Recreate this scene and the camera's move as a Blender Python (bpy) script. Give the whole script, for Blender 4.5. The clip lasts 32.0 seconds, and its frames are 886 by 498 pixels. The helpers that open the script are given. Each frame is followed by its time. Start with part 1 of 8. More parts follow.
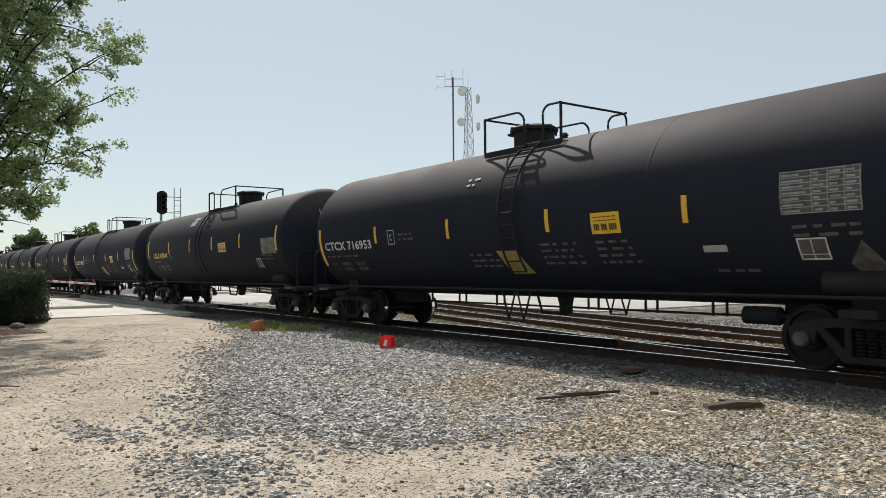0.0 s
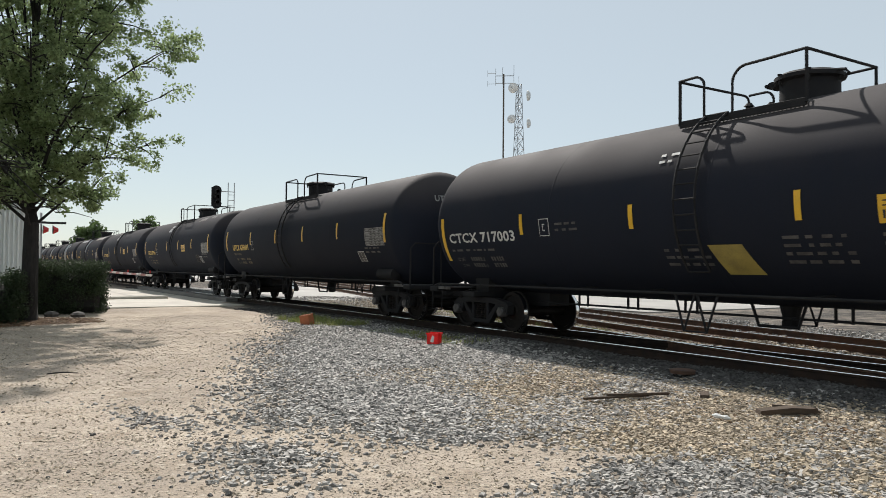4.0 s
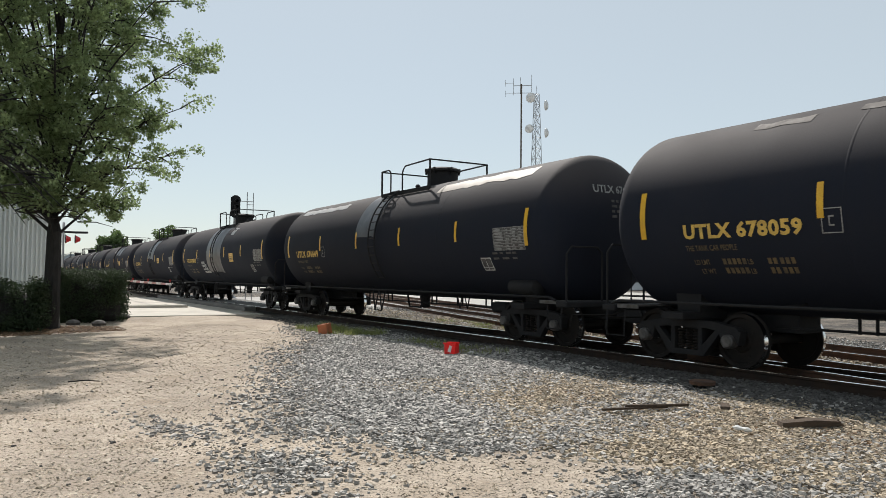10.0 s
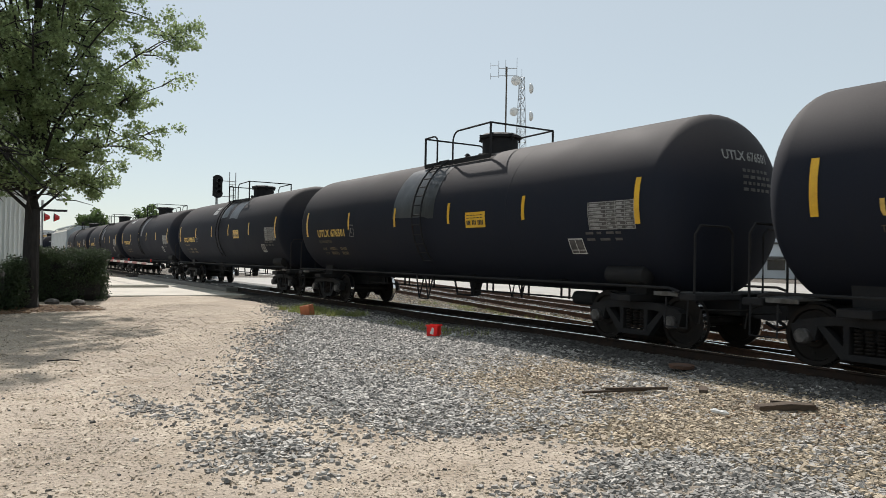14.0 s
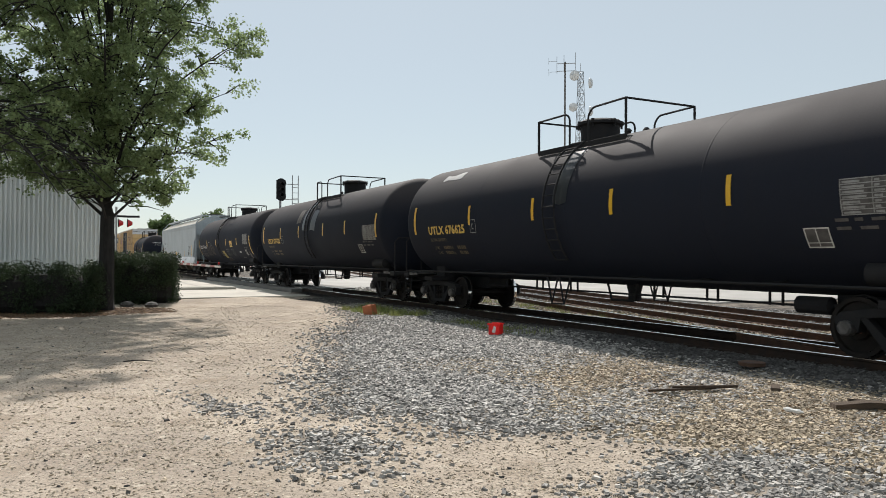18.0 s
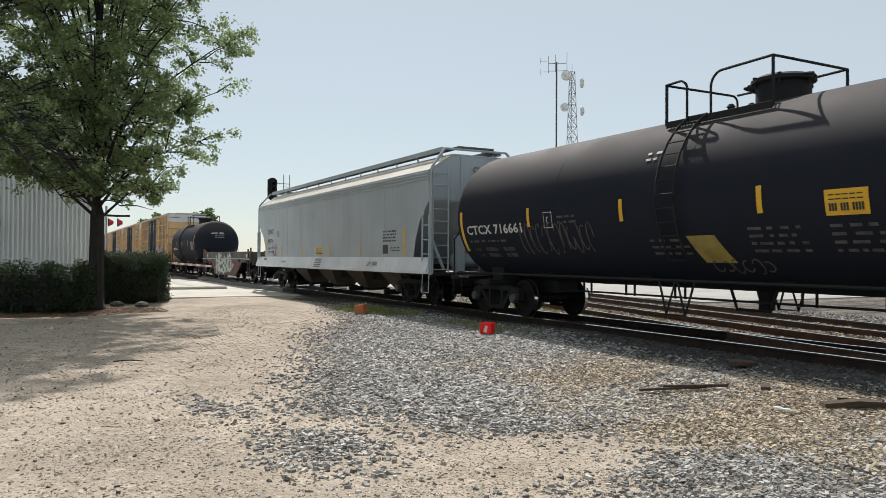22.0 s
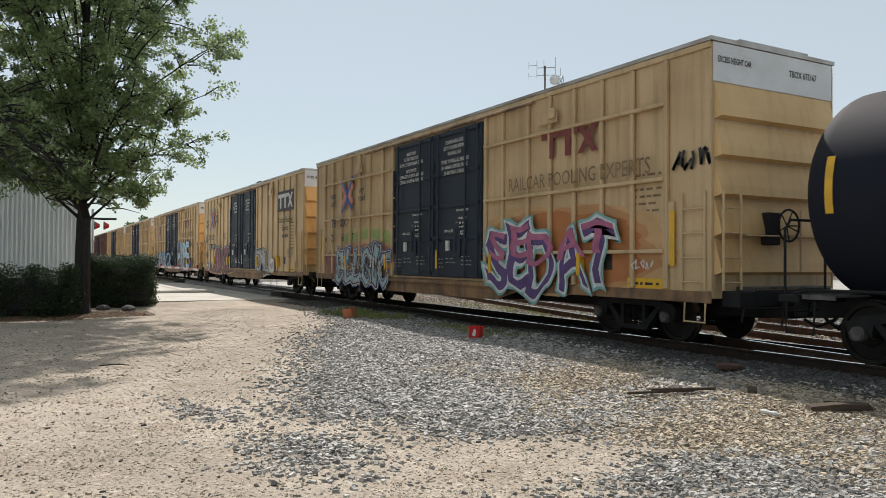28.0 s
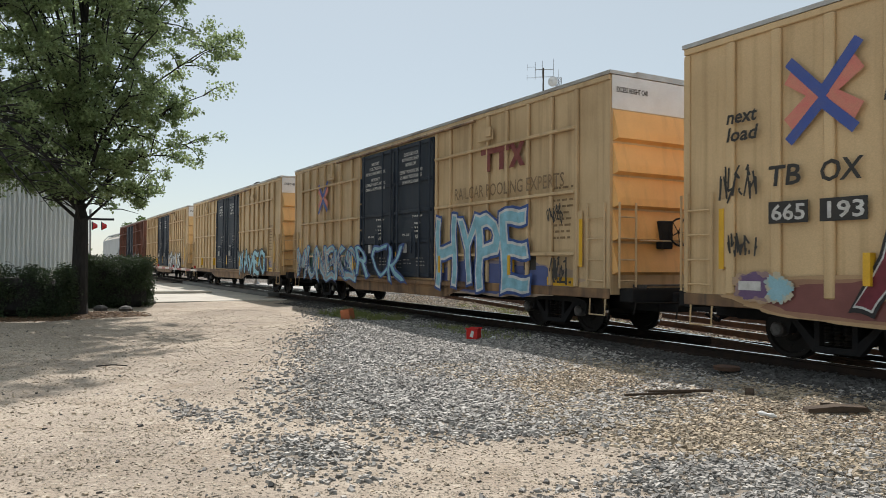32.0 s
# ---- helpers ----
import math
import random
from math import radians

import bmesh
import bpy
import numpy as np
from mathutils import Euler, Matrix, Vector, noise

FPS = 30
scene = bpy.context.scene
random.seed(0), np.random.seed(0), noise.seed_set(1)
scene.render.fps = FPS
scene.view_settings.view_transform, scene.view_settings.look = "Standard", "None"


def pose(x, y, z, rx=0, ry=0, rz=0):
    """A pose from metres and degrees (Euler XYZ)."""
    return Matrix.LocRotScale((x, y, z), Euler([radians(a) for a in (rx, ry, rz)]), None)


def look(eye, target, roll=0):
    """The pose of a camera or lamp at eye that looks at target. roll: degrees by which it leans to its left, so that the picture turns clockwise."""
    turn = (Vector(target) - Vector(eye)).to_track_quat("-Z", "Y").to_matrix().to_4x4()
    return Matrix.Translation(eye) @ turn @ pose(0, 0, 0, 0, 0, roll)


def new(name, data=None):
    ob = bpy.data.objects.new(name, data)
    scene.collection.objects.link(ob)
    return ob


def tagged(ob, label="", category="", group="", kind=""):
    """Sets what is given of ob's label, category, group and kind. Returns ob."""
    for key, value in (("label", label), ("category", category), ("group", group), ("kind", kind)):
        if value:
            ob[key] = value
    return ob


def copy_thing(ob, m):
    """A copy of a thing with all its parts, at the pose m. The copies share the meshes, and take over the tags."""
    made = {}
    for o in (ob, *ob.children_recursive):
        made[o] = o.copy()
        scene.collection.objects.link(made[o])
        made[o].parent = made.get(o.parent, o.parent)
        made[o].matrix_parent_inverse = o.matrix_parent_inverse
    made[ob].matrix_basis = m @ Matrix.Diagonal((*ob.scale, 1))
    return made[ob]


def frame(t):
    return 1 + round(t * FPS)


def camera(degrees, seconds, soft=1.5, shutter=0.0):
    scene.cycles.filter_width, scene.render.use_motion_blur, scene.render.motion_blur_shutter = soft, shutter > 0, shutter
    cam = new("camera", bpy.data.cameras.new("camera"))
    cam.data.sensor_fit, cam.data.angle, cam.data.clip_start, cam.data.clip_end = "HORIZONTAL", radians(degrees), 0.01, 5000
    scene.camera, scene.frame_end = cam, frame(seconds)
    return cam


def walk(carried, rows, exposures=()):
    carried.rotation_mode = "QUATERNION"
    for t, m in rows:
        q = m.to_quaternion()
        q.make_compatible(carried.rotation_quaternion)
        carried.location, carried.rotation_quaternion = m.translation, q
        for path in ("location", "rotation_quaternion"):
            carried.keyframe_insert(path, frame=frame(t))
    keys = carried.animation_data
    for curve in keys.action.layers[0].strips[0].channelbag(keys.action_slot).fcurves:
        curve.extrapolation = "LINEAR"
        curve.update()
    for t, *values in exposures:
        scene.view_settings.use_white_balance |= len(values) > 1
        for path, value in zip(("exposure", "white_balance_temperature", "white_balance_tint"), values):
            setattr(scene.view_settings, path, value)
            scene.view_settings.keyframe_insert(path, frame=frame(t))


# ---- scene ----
# ---------------------------------------------------------------- camera
EYE = 1.64
TRACK_Y, RAIL_Z = 11.34, 0.2
LOOK = (
    (0.0, 53.92, 1.69, 0.42),
    (0.5, 54.72, 1.34, 0.61),
    (1.0, 55.79, 0.98, 0.77),
    (1.5, 56.63, 0.78, 0.81),
    (2.0, 57.08, 0.73, 0.73),
    (2.5, 57.12, 0.82, 0.28),
    (3.0, 57.19, 1.04, -0.12),
    (3.5, 57.52, 1.24, -0.53),
    (5.5, 57.62, 1.83, -0.23),
    (6.0, 57.60, 1.75, -0.41),
    (6.5, 57.93, 1.70, -0.77),
    (7.0, 58.46, 1.70, -1.05),
    (7.5, 59.03, 1.73, -1.18),
    (8.0, 59.24, 1.67, -1.31),
    (8.5, 59.20, 1.67, -1.18),
    (9.0, 59.03, 1.73, -1.05),
    (9.5, 58.92, 1.93, -0.79),
    (10.0, 58.92, 2.18, -0.63),
    (10.5, 59.00, 2.38, -0.52),
    (11.0, 59.01, 2.47, -0.44),
    (11.5, 58.98, 2.42, -0.49),
    (12.0, 58.86, 2.20, -0.60),
    (12.5, 58.72, 1.80, -0.81),
    (13.0, 58.48, 1.35, -0.96),
    (13.5, 58.10, 1.02, -1.14),
    (15.5, 56.40, 1.07, -0.92),
    (16.0, 57.41, 1.03, -0.66),
    (16.5, 59.07, 0.90, -0.51),
    (17.0, 60.72, 0.84, -0.51),
    (17.5, 61.80, 0.76, -0.40),
    (18.0, 62.26, 0.70, -0.29),
    (18.5, 62.27, 0.71, -0.21),
    (19.0, 62.13, 0.73, -0.10),
    (19.5, 61.99, 0.73, -0.10),
    (20.0, 61.86, 0.74, -0.06),
    (20.5, 61.79, 0.72, -0.04),
    (21.0, 61.74, 0.69, -0.07),
    (21.5, 61.69, 0.67, -0.18),
    (22.0, 61.62, 0.67, -0.30),
    (22.5, 61.50, 0.76, -0.45),
    (23.0, 61.30, 0.93, -0.53),
    (23.5, 61.07, 1.12, -0.46),
    (24.0, 60.87, 1.22, -0.44),
    (24.5, 60.77, 1.27, -0.48),
    (25.0, 60.76, 1.27, -0.45),
    (25.5, 60.81, 1.23, -0.44),
    (27.5, 60.78, 0.99, -0.29),
    (28.0, 60.75, 0.95, -0.34),
    (28.5, 60.73, 0.91, -0.42),
    (29.0, 60.73, 0.84, -0.41),
    (29.5, 60.71, 0.78, -0.42),
    (30.0, 60.72, 0.76, -0.48),
    (30.5, 60.70, 0.79, -0.47),
    (31.0, 60.68, 0.87, -0.49),
    (31.5, 60.65, 0.95, -0.51),
    (32.0, 60.59, 1.05, -0.49),
)
cam = camera(61.2, 32.0, soft=0.55, shutter=0.05)
walk(cam, [(t, pose(0, 0, EYE, 90 + p, r, yaw)) for t, yaw, p, r in LOOK])

# ---------------------------------------------------------------- light
SUN_TO = Vector((-0.92, 0.315, 1.0)).normalized()
world = bpy.data.worlds.new("sky")
scene.world = world
world.use_nodes = True
wn = world.node_tree
bg = next(n for n in wn.nodes if n.type == "BACKGROUND")
sky = wn.nodes.new("ShaderNodeTexSky")
sky.sky_type, sky.sun_disc = "NISHITA", False
sky.sun_elevation = math.asin(SUN_TO.z)
sky.sun_rotation = math.atan2(SUN_TO.x, SUN_TO.y)
sky.air_density, sky.dust_density, sky.ozone_density, sky.altitude = 1.0, 0.3, 1.5, 100
wn.links.new(sky.outputs[0], bg.inputs[0])
bg.inputs[1].default_value = 0.025
haze = wn.nodes.new("ShaderNodeBackground")
haze.inputs[0].default_value, haze.inputs[1].default_value = (0.875, 0.955, 0.955, 1), 0.375
both = wn.nodes.new("ShaderNodeAddShader")
wn.links.new(bg.outputs[0], both.inputs[0])
wn.links.new(haze.outputs[0], both.inputs[1])
wn.links.new(both.outputs[0], next(n for n in wn.nodes if n.type == "OUTPUT_WORLD").inputs[0])
lamp = bpy.data.lights.new("sun", "SUN")
lamp.energy, lamp.angle, lamp.color = 3.75, radians(0.6), (1.0, 0.945, 0.885)
sun = new("sun", lamp)
sun.matrix_world = look(SUN_TO * 100, (0, 0, 0))
scene.view_settings.exposure = 0.45

# ---------------------------------------------------------------- materials


def mat(name, base, base2=None, rough=0.7, metal=0.0, scale=3.0, fine=40.0, bump=0.15, mix=1.0, stretch=(1, 1, 1),
        vary=0.0, spec=0.5, trans=0.0, streak=None, top=None):
    """A surface with stains at one scale and grain at a finer one. streak: (colour, amount) of runs down the faces;
    top: (colour, z0, z1) of dust and painted-in light above a height of the thing."""
    m = bpy.data.materials.new(name)
    m.use_nodes = True
    nt = m.node_tree
    b = nt.nodes["Principled BSDF"]
    link = nt.links.new
    tc = nt.nodes.new("ShaderNodeTexCoord")
    mp = nt.nodes.new("ShaderNodeMapping")
    mp.inputs["Scale"].default_value = stretch
    link(tc.outputs["Object"], mp.inputs[0])
    big = nt.nodes.new("ShaderNodeTexNoise")
    big.inputs["Scale"].default_value, big.inputs["Detail"].default_value = scale, 5
    small = nt.nodes.new("ShaderNodeTexNoise")
    small.inputs["Scale"].default_value, small.inputs["Detail"].default_value = fine, 3
    link(mp.outputs[0], big.inputs[0])
    link(mp.outputs[0], small.inputs[0])
    base2 = base2 or tuple(c * 0.75 for c in base)
    ramp = nt.nodes.new("ShaderNodeMapRange")
    ramp.inputs[1].default_value, ramp.inputs[2].default_value = 0.35, 0.68
    link(big.outputs[0], ramp.inputs[0])
    mx = nt.nodes.new("ShaderNodeMix")
    mx.data_type = "RGBA"
    mx.inputs[6].default_value, mx.inputs[7].default_value = (*base, 1), (*base2, 1)
    mul = nt.nodes.new("ShaderNodeMath")
    mul.operation = "MULTIPLY"
    mul.inputs[1].default_value = mix
    link(ramp.outputs[0], mul.inputs[0])
    link(mul.outputs[0], mx.inputs[0])
    col = mx.outputs[2]

    def over(col, fac_socket, colour):
        n = nt.nodes.new("ShaderNodeMix")
        n.data_type = "RGBA"
        link(fac_socket, n.inputs[0])
        link(col, n.inputs[6])
        n.inputs[7].default_value = (*colour, 1)
        return n.outputs[2]

    if streak:
        ms = nt.nodes.new("ShaderNodeMapping")
        ms.inputs["Scale"].default_value = (5.0, 5.0, 0.25)
        link(tc.outputs["Object"], ms.inputs[0])
        ns = nt.nodes.new("ShaderNodeTexNoise")
        ns.inputs["Scale"].default_value, ns.inputs["Detail"].default_value = 1.2, 6
        link(ms.outputs[0], ns.inputs[0])
        rs = nt.nodes.new("ShaderNodeMapRange")
        rs.inputs[1].default_value, rs.inputs[2].default_value, rs.inputs[4].default_value = 0.5, 0.75, streak[1]
        link(ns.outputs[0], rs.inputs[0])
        col = over(col, rs.outputs[0], streak[0])
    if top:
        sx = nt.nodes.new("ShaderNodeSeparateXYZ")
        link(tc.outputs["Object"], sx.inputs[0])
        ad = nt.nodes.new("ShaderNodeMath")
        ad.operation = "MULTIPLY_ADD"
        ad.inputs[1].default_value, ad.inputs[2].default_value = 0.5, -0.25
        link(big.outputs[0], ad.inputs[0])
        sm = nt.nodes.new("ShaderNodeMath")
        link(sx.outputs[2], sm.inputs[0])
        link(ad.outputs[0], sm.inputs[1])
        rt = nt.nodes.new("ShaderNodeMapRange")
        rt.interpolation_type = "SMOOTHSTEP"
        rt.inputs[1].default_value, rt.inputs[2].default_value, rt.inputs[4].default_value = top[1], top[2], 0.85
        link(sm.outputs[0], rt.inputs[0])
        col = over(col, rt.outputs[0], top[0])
    gr = nt.nodes.new("ShaderNodeMapRange")
    gr.inputs[3].default_value, gr.inputs[4].default_value = 0.8, 1.2
    link(small.outputs[0], gr.inputs[0])
    hs = nt.nodes.new("ShaderNodeHueSaturation")
    link(col, hs.inputs["Color"])
    if vary:
        info = nt.nodes.new("ShaderNodeNewGeometry") if vary < 0 else nt.nodes.new("ShaderNodeObjectInfo")
        rv = nt.nodes.new("ShaderNodeMapRange")
        rv.inputs[3].default_value, rv.inputs[4].default_value = 1 - abs(vary), 1 + abs(vary)
        link(info.outputs["Random Per Island" if vary < 0 else "Random"], rv.inputs[0])
        mm = nt.nodes.new("ShaderNodeMath")
        mm.operation = "MULTIPLY"
        link(rv.outputs[0], mm.inputs[0])
        link(gr.outputs[0], mm.inputs[1])
        link(mm.outputs[0], hs.inputs["Value"])
    else:
        link(gr.outputs[0], hs.inputs["Value"])
    link(hs.outputs[0], b.inputs["Base Color"])
    rr = nt.nodes.new("ShaderNodeMapRange")
    rr.inputs[3].default_value, rr.inputs[4].default_value = max(0.05, rough - 0.12), min(1, rough + 0.12)
    link(big.outputs[0], rr.inputs[0])
    link(rr.outputs[0], b.inputs["Roughness"])
    b.inputs["Metallic"].default_value = metal
    b.inputs["Specular IOR Level"].default_value = spec
    if bump:
        bp = nt.nodes.new("ShaderNodeBump")
        bp.inputs["Strength"].default_value, bp.inputs["Distance"].default_value = bump, 0.01
        link(small.outputs[0], bp.inputs["Height"])
        link(bp.outputs[0], b.inputs["Normal"])
    if trans:
        tr = nt.nodes.new("ShaderNodeBsdfTranslucent")
        link(hs.outputs[0], tr.inputs[0])
        ms2 = nt.nodes.new("ShaderNodeMixShader")
        ms2.inputs[0].default_value = trans
        out = next(n for n in nt.nodes if n.type == "OUTPUT_MATERIAL")
        link(b.outputs[0], ms2.inputs[1])
        link(tr.outputs[0], ms2.inputs[2])
        link(ms2.outputs[0], out.inputs[0])
    return m


# Top tone mixes real dust with the sunlit upper shell's brightness, put into colour.
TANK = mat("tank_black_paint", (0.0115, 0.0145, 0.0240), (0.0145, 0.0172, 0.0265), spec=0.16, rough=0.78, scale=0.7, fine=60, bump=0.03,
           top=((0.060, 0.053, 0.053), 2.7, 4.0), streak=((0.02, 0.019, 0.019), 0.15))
BLACK = mat("black_running_gear", (0.0155, 0.016, 0.0185), (0.024, 0.0235, 0.024), spec=0.2, rough=0.8, scale=4, fine=60, bump=0.2)
GRATE = mat("galvanised_grating", (0.16, 0.16, 0.16), (0.07, 0.065, 0.06), rough=0.6, metal=0.4, scale=5, fine=80)
WHEEL = mat("wheel_steel", (0.012, 0.011, 0.0105), (0.022, 0.018, 0.016), rough=0.7, spec=0.2, scale=6, fine=50)
TREAD = mat("polished_steel", (0.85, 0.85, 0.85), (0.75, 0.74, 0.73), rough=0.12, metal=1.0, scale=8, fine=70, bump=0.02)
RUST = mat("rusty_rail", (0.12, 0.060, 0.035), (0.07, 0.042, 0.03), rough=0.85, scale=5, fine=60, bump=0.3)
# Darker copy of the rusty rail, train shade put into its colour.
RAILD = mat("shaded_rail_side", (0.022, 0.017, 0.015), (0.04, 0.026, 0.019), rough=0.85, spec=0.2, scale=5, fine=60, bump=0.3)
YELLOW = mat("yellow_reflector", (0.72, 0.42, 0.02), (0.6, 0.34, 0.02), rough=0.4, scale=4, fine=60, bump=0.02)
STENCIL_Y = mat("yellow_stencil", (0.70, 0.47, 0.10), (0.5, 0.33, 0.08), rough=0.6, scale=8, fine=80, bump=0.02)
STENCIL_W = mat("white_stencil", (0.62, 0.62, 0.60), (0.45, 0.44, 0.42), rough=0.6, scale=8, fine=80, bump=0.02)
FADED_Y = mat("faded_yellow_stencil", (0.14, 0.10, 0.045), (0.07, 0.055, 0.035), rough=0.7, scale=8, fine=80, bump=0.02)
FADED = mat("faded_stencil", (0.095, 0.09, 0.086), (0.045, 0.042, 0.042), rough=0.7, scale=8, fine=80, bump=0.02)
CHALK = mat("chalky_spray", (0.10, 0.088, 0.08), (0.05, 0.044, 0.042), rough=0.8, scale=6, fine=40, bump=0.02)
OCHRE = mat("faded_yellow_panel", (0.34, 0.26, 0.06), (0.22, 0.17, 0.05), rough=0.6, scale=3, fine=40, bump=0.02)
STENCIL_B = mat("faded_brown_stencil", (0.15, 0.10, 0.055), (0.27, 0.18, 0.09), rough=0.7, scale=5, fine=80, bump=0.02)
STENCIL_D = mat("dim_white_stencil", (0.30, 0.30, 0.295), (0.18, 0.18, 0.175), rough=0.7, scale=8, fine=80, bump=0.02)
STENCIL_K = mat("black_stencil", (0.022, 0.021, 0.02), (0.035, 0.032, 0.03), rough=0.6, scale=8, fine=80, bump=0.02)
PATCH = mat("fresh_paint_patch", (0.38, 0.375, 0.37), (0.26, 0.25, 0.245), rough=0.5, scale=3, fine=50, bump=0.03)
GLOSS = mat("glossy_black_patch", (0.022, 0.024, 0.029), (0.010, 0.011, 0.014), spec=0.5, rough=0.36, scale=2.2, fine=14, bump=0.03,
            streak=((0.075, 0.074, 0.072), 0.6))
DULL = mat("worn_dull_patch", (0.12, 0.105, 0.095), (0.06, 0.052, 0.048), rough=0.8, scale=2.5, fine=30, bump=0.03, streak=((0.22, 0.205, 0.19), 0.6))
SANDY = mat("pale_primer_patch", (0.36, 0.315, 0.27), (0.26, 0.225, 0.19), rough=0.6, scale=1.5, fine=40, bump=0.03)
HUB = mat("worn_bearing_cap", (0.10, 0.095, 0.092), (0.035, 0.033, 0.032), rough=0.55, scale=14, fine=60, bump=0.1)
BOXY = mat("boxcar_yellow", (0.57, 0.42, 0.245), (0.465, 0.335, 0.19), rough=0.6, scale=0.8, fine=60, bump=0.04,
           streak=((0.22, 0.14, 0.07), 0.45))
BOXB = mat("boxcar_fresh_yellow", (0.64, 0.465, 0.26), (0.53, 0.38, 0.21), rough=0.55, scale=0.8, fine=60, bump=0.04,
           streak=((0.25, 0.15, 0.06), 0.4))
ENDT = mat("boxcar_end_tan", (0.66, 0.44, 0.20), (0.55, 0.36, 0.16), rough=0.55, scale=0.8, fine=60, bump=0.04, streak=((0.30, 0.18, 0.08), 0.25))
ENDO = mat("boxcar_end_orange", (0.78, 0.45, 0.16), (0.66, 0.37, 0.13), rough=0.5, scale=0.8, fine=60, bump=0.04, streak=((0.35, 0.19, 0.08), 0.25))
SILLG = mat("grimy_boxcar_sill", (0.30, 0.175, 0.085), (0.11, 0.066, 0.042), rough=0.7, scale=1.6, fine=60, bump=0.05,
            streak=((0.05, 0.042, 0.036), 0.85))
DOORK = mat("boxcar_black_door", (0.021, 0.030, 0.046), (0.029, 0.039, 0.056), spec=0.3, rough=0.6, scale=1.2, fine=60, bump=0.04,
            streak=((0.045, 0.045, 0.048), 0.35))
BROWN = mat("boxcar_oxide", (0.17, 0.06, 0.035), (0.11, 0.05, 0.035), rough=0.75, scale=1.0, fine=60, bump=0.05,
            streak=((0.06, 0.035, 0.03), 0.4))
GALV = mat("roof_galvanised", (0.5, 0.5, 0.49), (0.32, 0.27, 0.23), rough=0.5, metal=0.5, scale=1.5, fine=40)
ENDW = mat("white_panel_and_lit_sill", (0.68, 0.70, 0.72), (0.58, 0.59, 0.60), rough=0.5, scale=1.5, fine=50, bump=0.03)
GREY = mat("hopper_grey", (0.36, 0.41, 0.445), (0.315, 0.36, 0.39), rough=0.5, scale=0.6, fine=60, bump=0.03,
           streak=((0.26, 0.25, 0.23), 0.3))
FLATG = mat("flatcar_grey", (0.10, 0.095, 0.09), (0.055, 0.048, 0.043), rough=0.7, scale=0.9, fine=60, bump=0.06,
            streak=((0.11, 0.075, 0.055), 0.7))
OXIDE = mat("flatcar_oxide", (0.12, 0.05, 0.045), (0.07, 0.04, 0.036), rough=0.75, scale=1.3, fine=60, bump=0.06)
PAINTS = {k: mat("spray_" + k, c, tuple(v * 0.7 for v in c), rough=0.55, scale=5, fine=60, bump=0.02) for k, c in {
    "white": (0.62, 0.64, 0.64), "pink": (0.42, 0.13, 0.24), "purple": (0.10, 0.055, 0.19), "teal": (0.20, 0.42, 0.42),
    "black": (0.018, 0.017, 0.02), "red": (0.17, 0.018, 0.035), "blue": (0.03, 0.08, 0.28), "sky": (0.24, 0.50, 0.62),
    "green": (0.26, 0.38, 0.12), "blush": (0.42, 0.15, 0.13), "orange": (0.42, 0.14, 0.04), "silver": (0.36, 0.36, 0.38), "mint": (0.42, 0.52, 0.44),
    "maroon": (0.17, 0.04, 0.055), "magenta": (0.34, 0.08, 0.20)}.items()}
LOGO_M = mat("maroon_logo", (0.16, 0.030, 0.035), (0.20, 0.06, 0.04), rough=0.6, scale=6, fine=60, bump=0.02)
LOGO_B = mat("blue_logo", (0.045, 0.085, 0.33), (0.07, 0.10, 0.30), rough=0.6, scale=6, fine=60, bump=0.02)
LOGO_R = mat("red_logo", (0.60, 0.18, 0.15), (0.58, 0.24, 0.17), rough=0.6, scale=6, fine=60, bump=0.02)
TIE = mat("creosoted_tie", (0.05, 0.042, 0.036), (0.028, 0.024, 0.021), rough=0.9, scale=3, fine=25, bump=0.5, stretch=(6, 1, 6), vary=0.25)
STONE = mat("gravel_stone", (0.385, 0.362, 0.332), (0.185, 0.176, 0.165), rough=0.8, scale=6, fine=60, bump=0.3, vary=-0.6)
CHIP = mat("dirt_chip", (0.50, 0.43, 0.34), (0.30, 0.25, 0.19), rough=0.9, scale=6, fine=60, bump=0.2, vary=-0.5)
STONE_W = mat("brown_gravel_stone", (0.42, 0.345, 0.25), (0.21, 0.168, 0.118), rough=0.85, scale=6, fine=60, bump=0.3, vary=-0.6)
# Dark stone; along the track it also carries the train's shade in colour.
BALLAST = mat("dark_stone_shaded_ballast", (0.105, 0.10, 0.096), (0.05, 0.047, 0.044), rough=0.9, scale=6, fine=60, bump=0.3, vary=-0.4)
CONC = mat("worn_concrete", (0.50, 0.465, 0.40), (0.40, 0.37, 0.32), rough=0.85, scale=0.6, fine=40, bump=0.15)
PAVE = mat("grey_paving", (0.36, 0.345, 0.32), (0.28, 0.27, 0.25), rough=0.85, scale=0.3, fine=30, bump=0.15)
DUSTR = mat("dusty_hopper_roof", (0.45, 0.425, 0.375), (0.36, 0.335, 0.29), rough=0.75, scale=0.7, fine=50, bump=0.05, streak=((0.26, 0.22, 0.18), 0.5))
HOPB = mat("dirty_hopper_bay", (0.13, 0.105, 0.08), (0.07, 0.058, 0.047), rough=0.85, scale=1.2, fine=50, bump=0.1)
ASPHALT = mat("pale_asphalt", (0.17, 0.165, 0.155), (0.13, 0.125, 0.12), rough=0.9, scale=0.4, fine=60, bump=0.2)
SIDING = mat("pale_metal_siding", (0.74, 0.77, 0.78), (0.66, 0.69, 0.70), rough=0.5, scale=0.5, fine=30, bump=0.02)
ROOFD = mat("dark_roof", (0.10, 0.095, 0.09), rough=0.7, scale=1, fine=20)
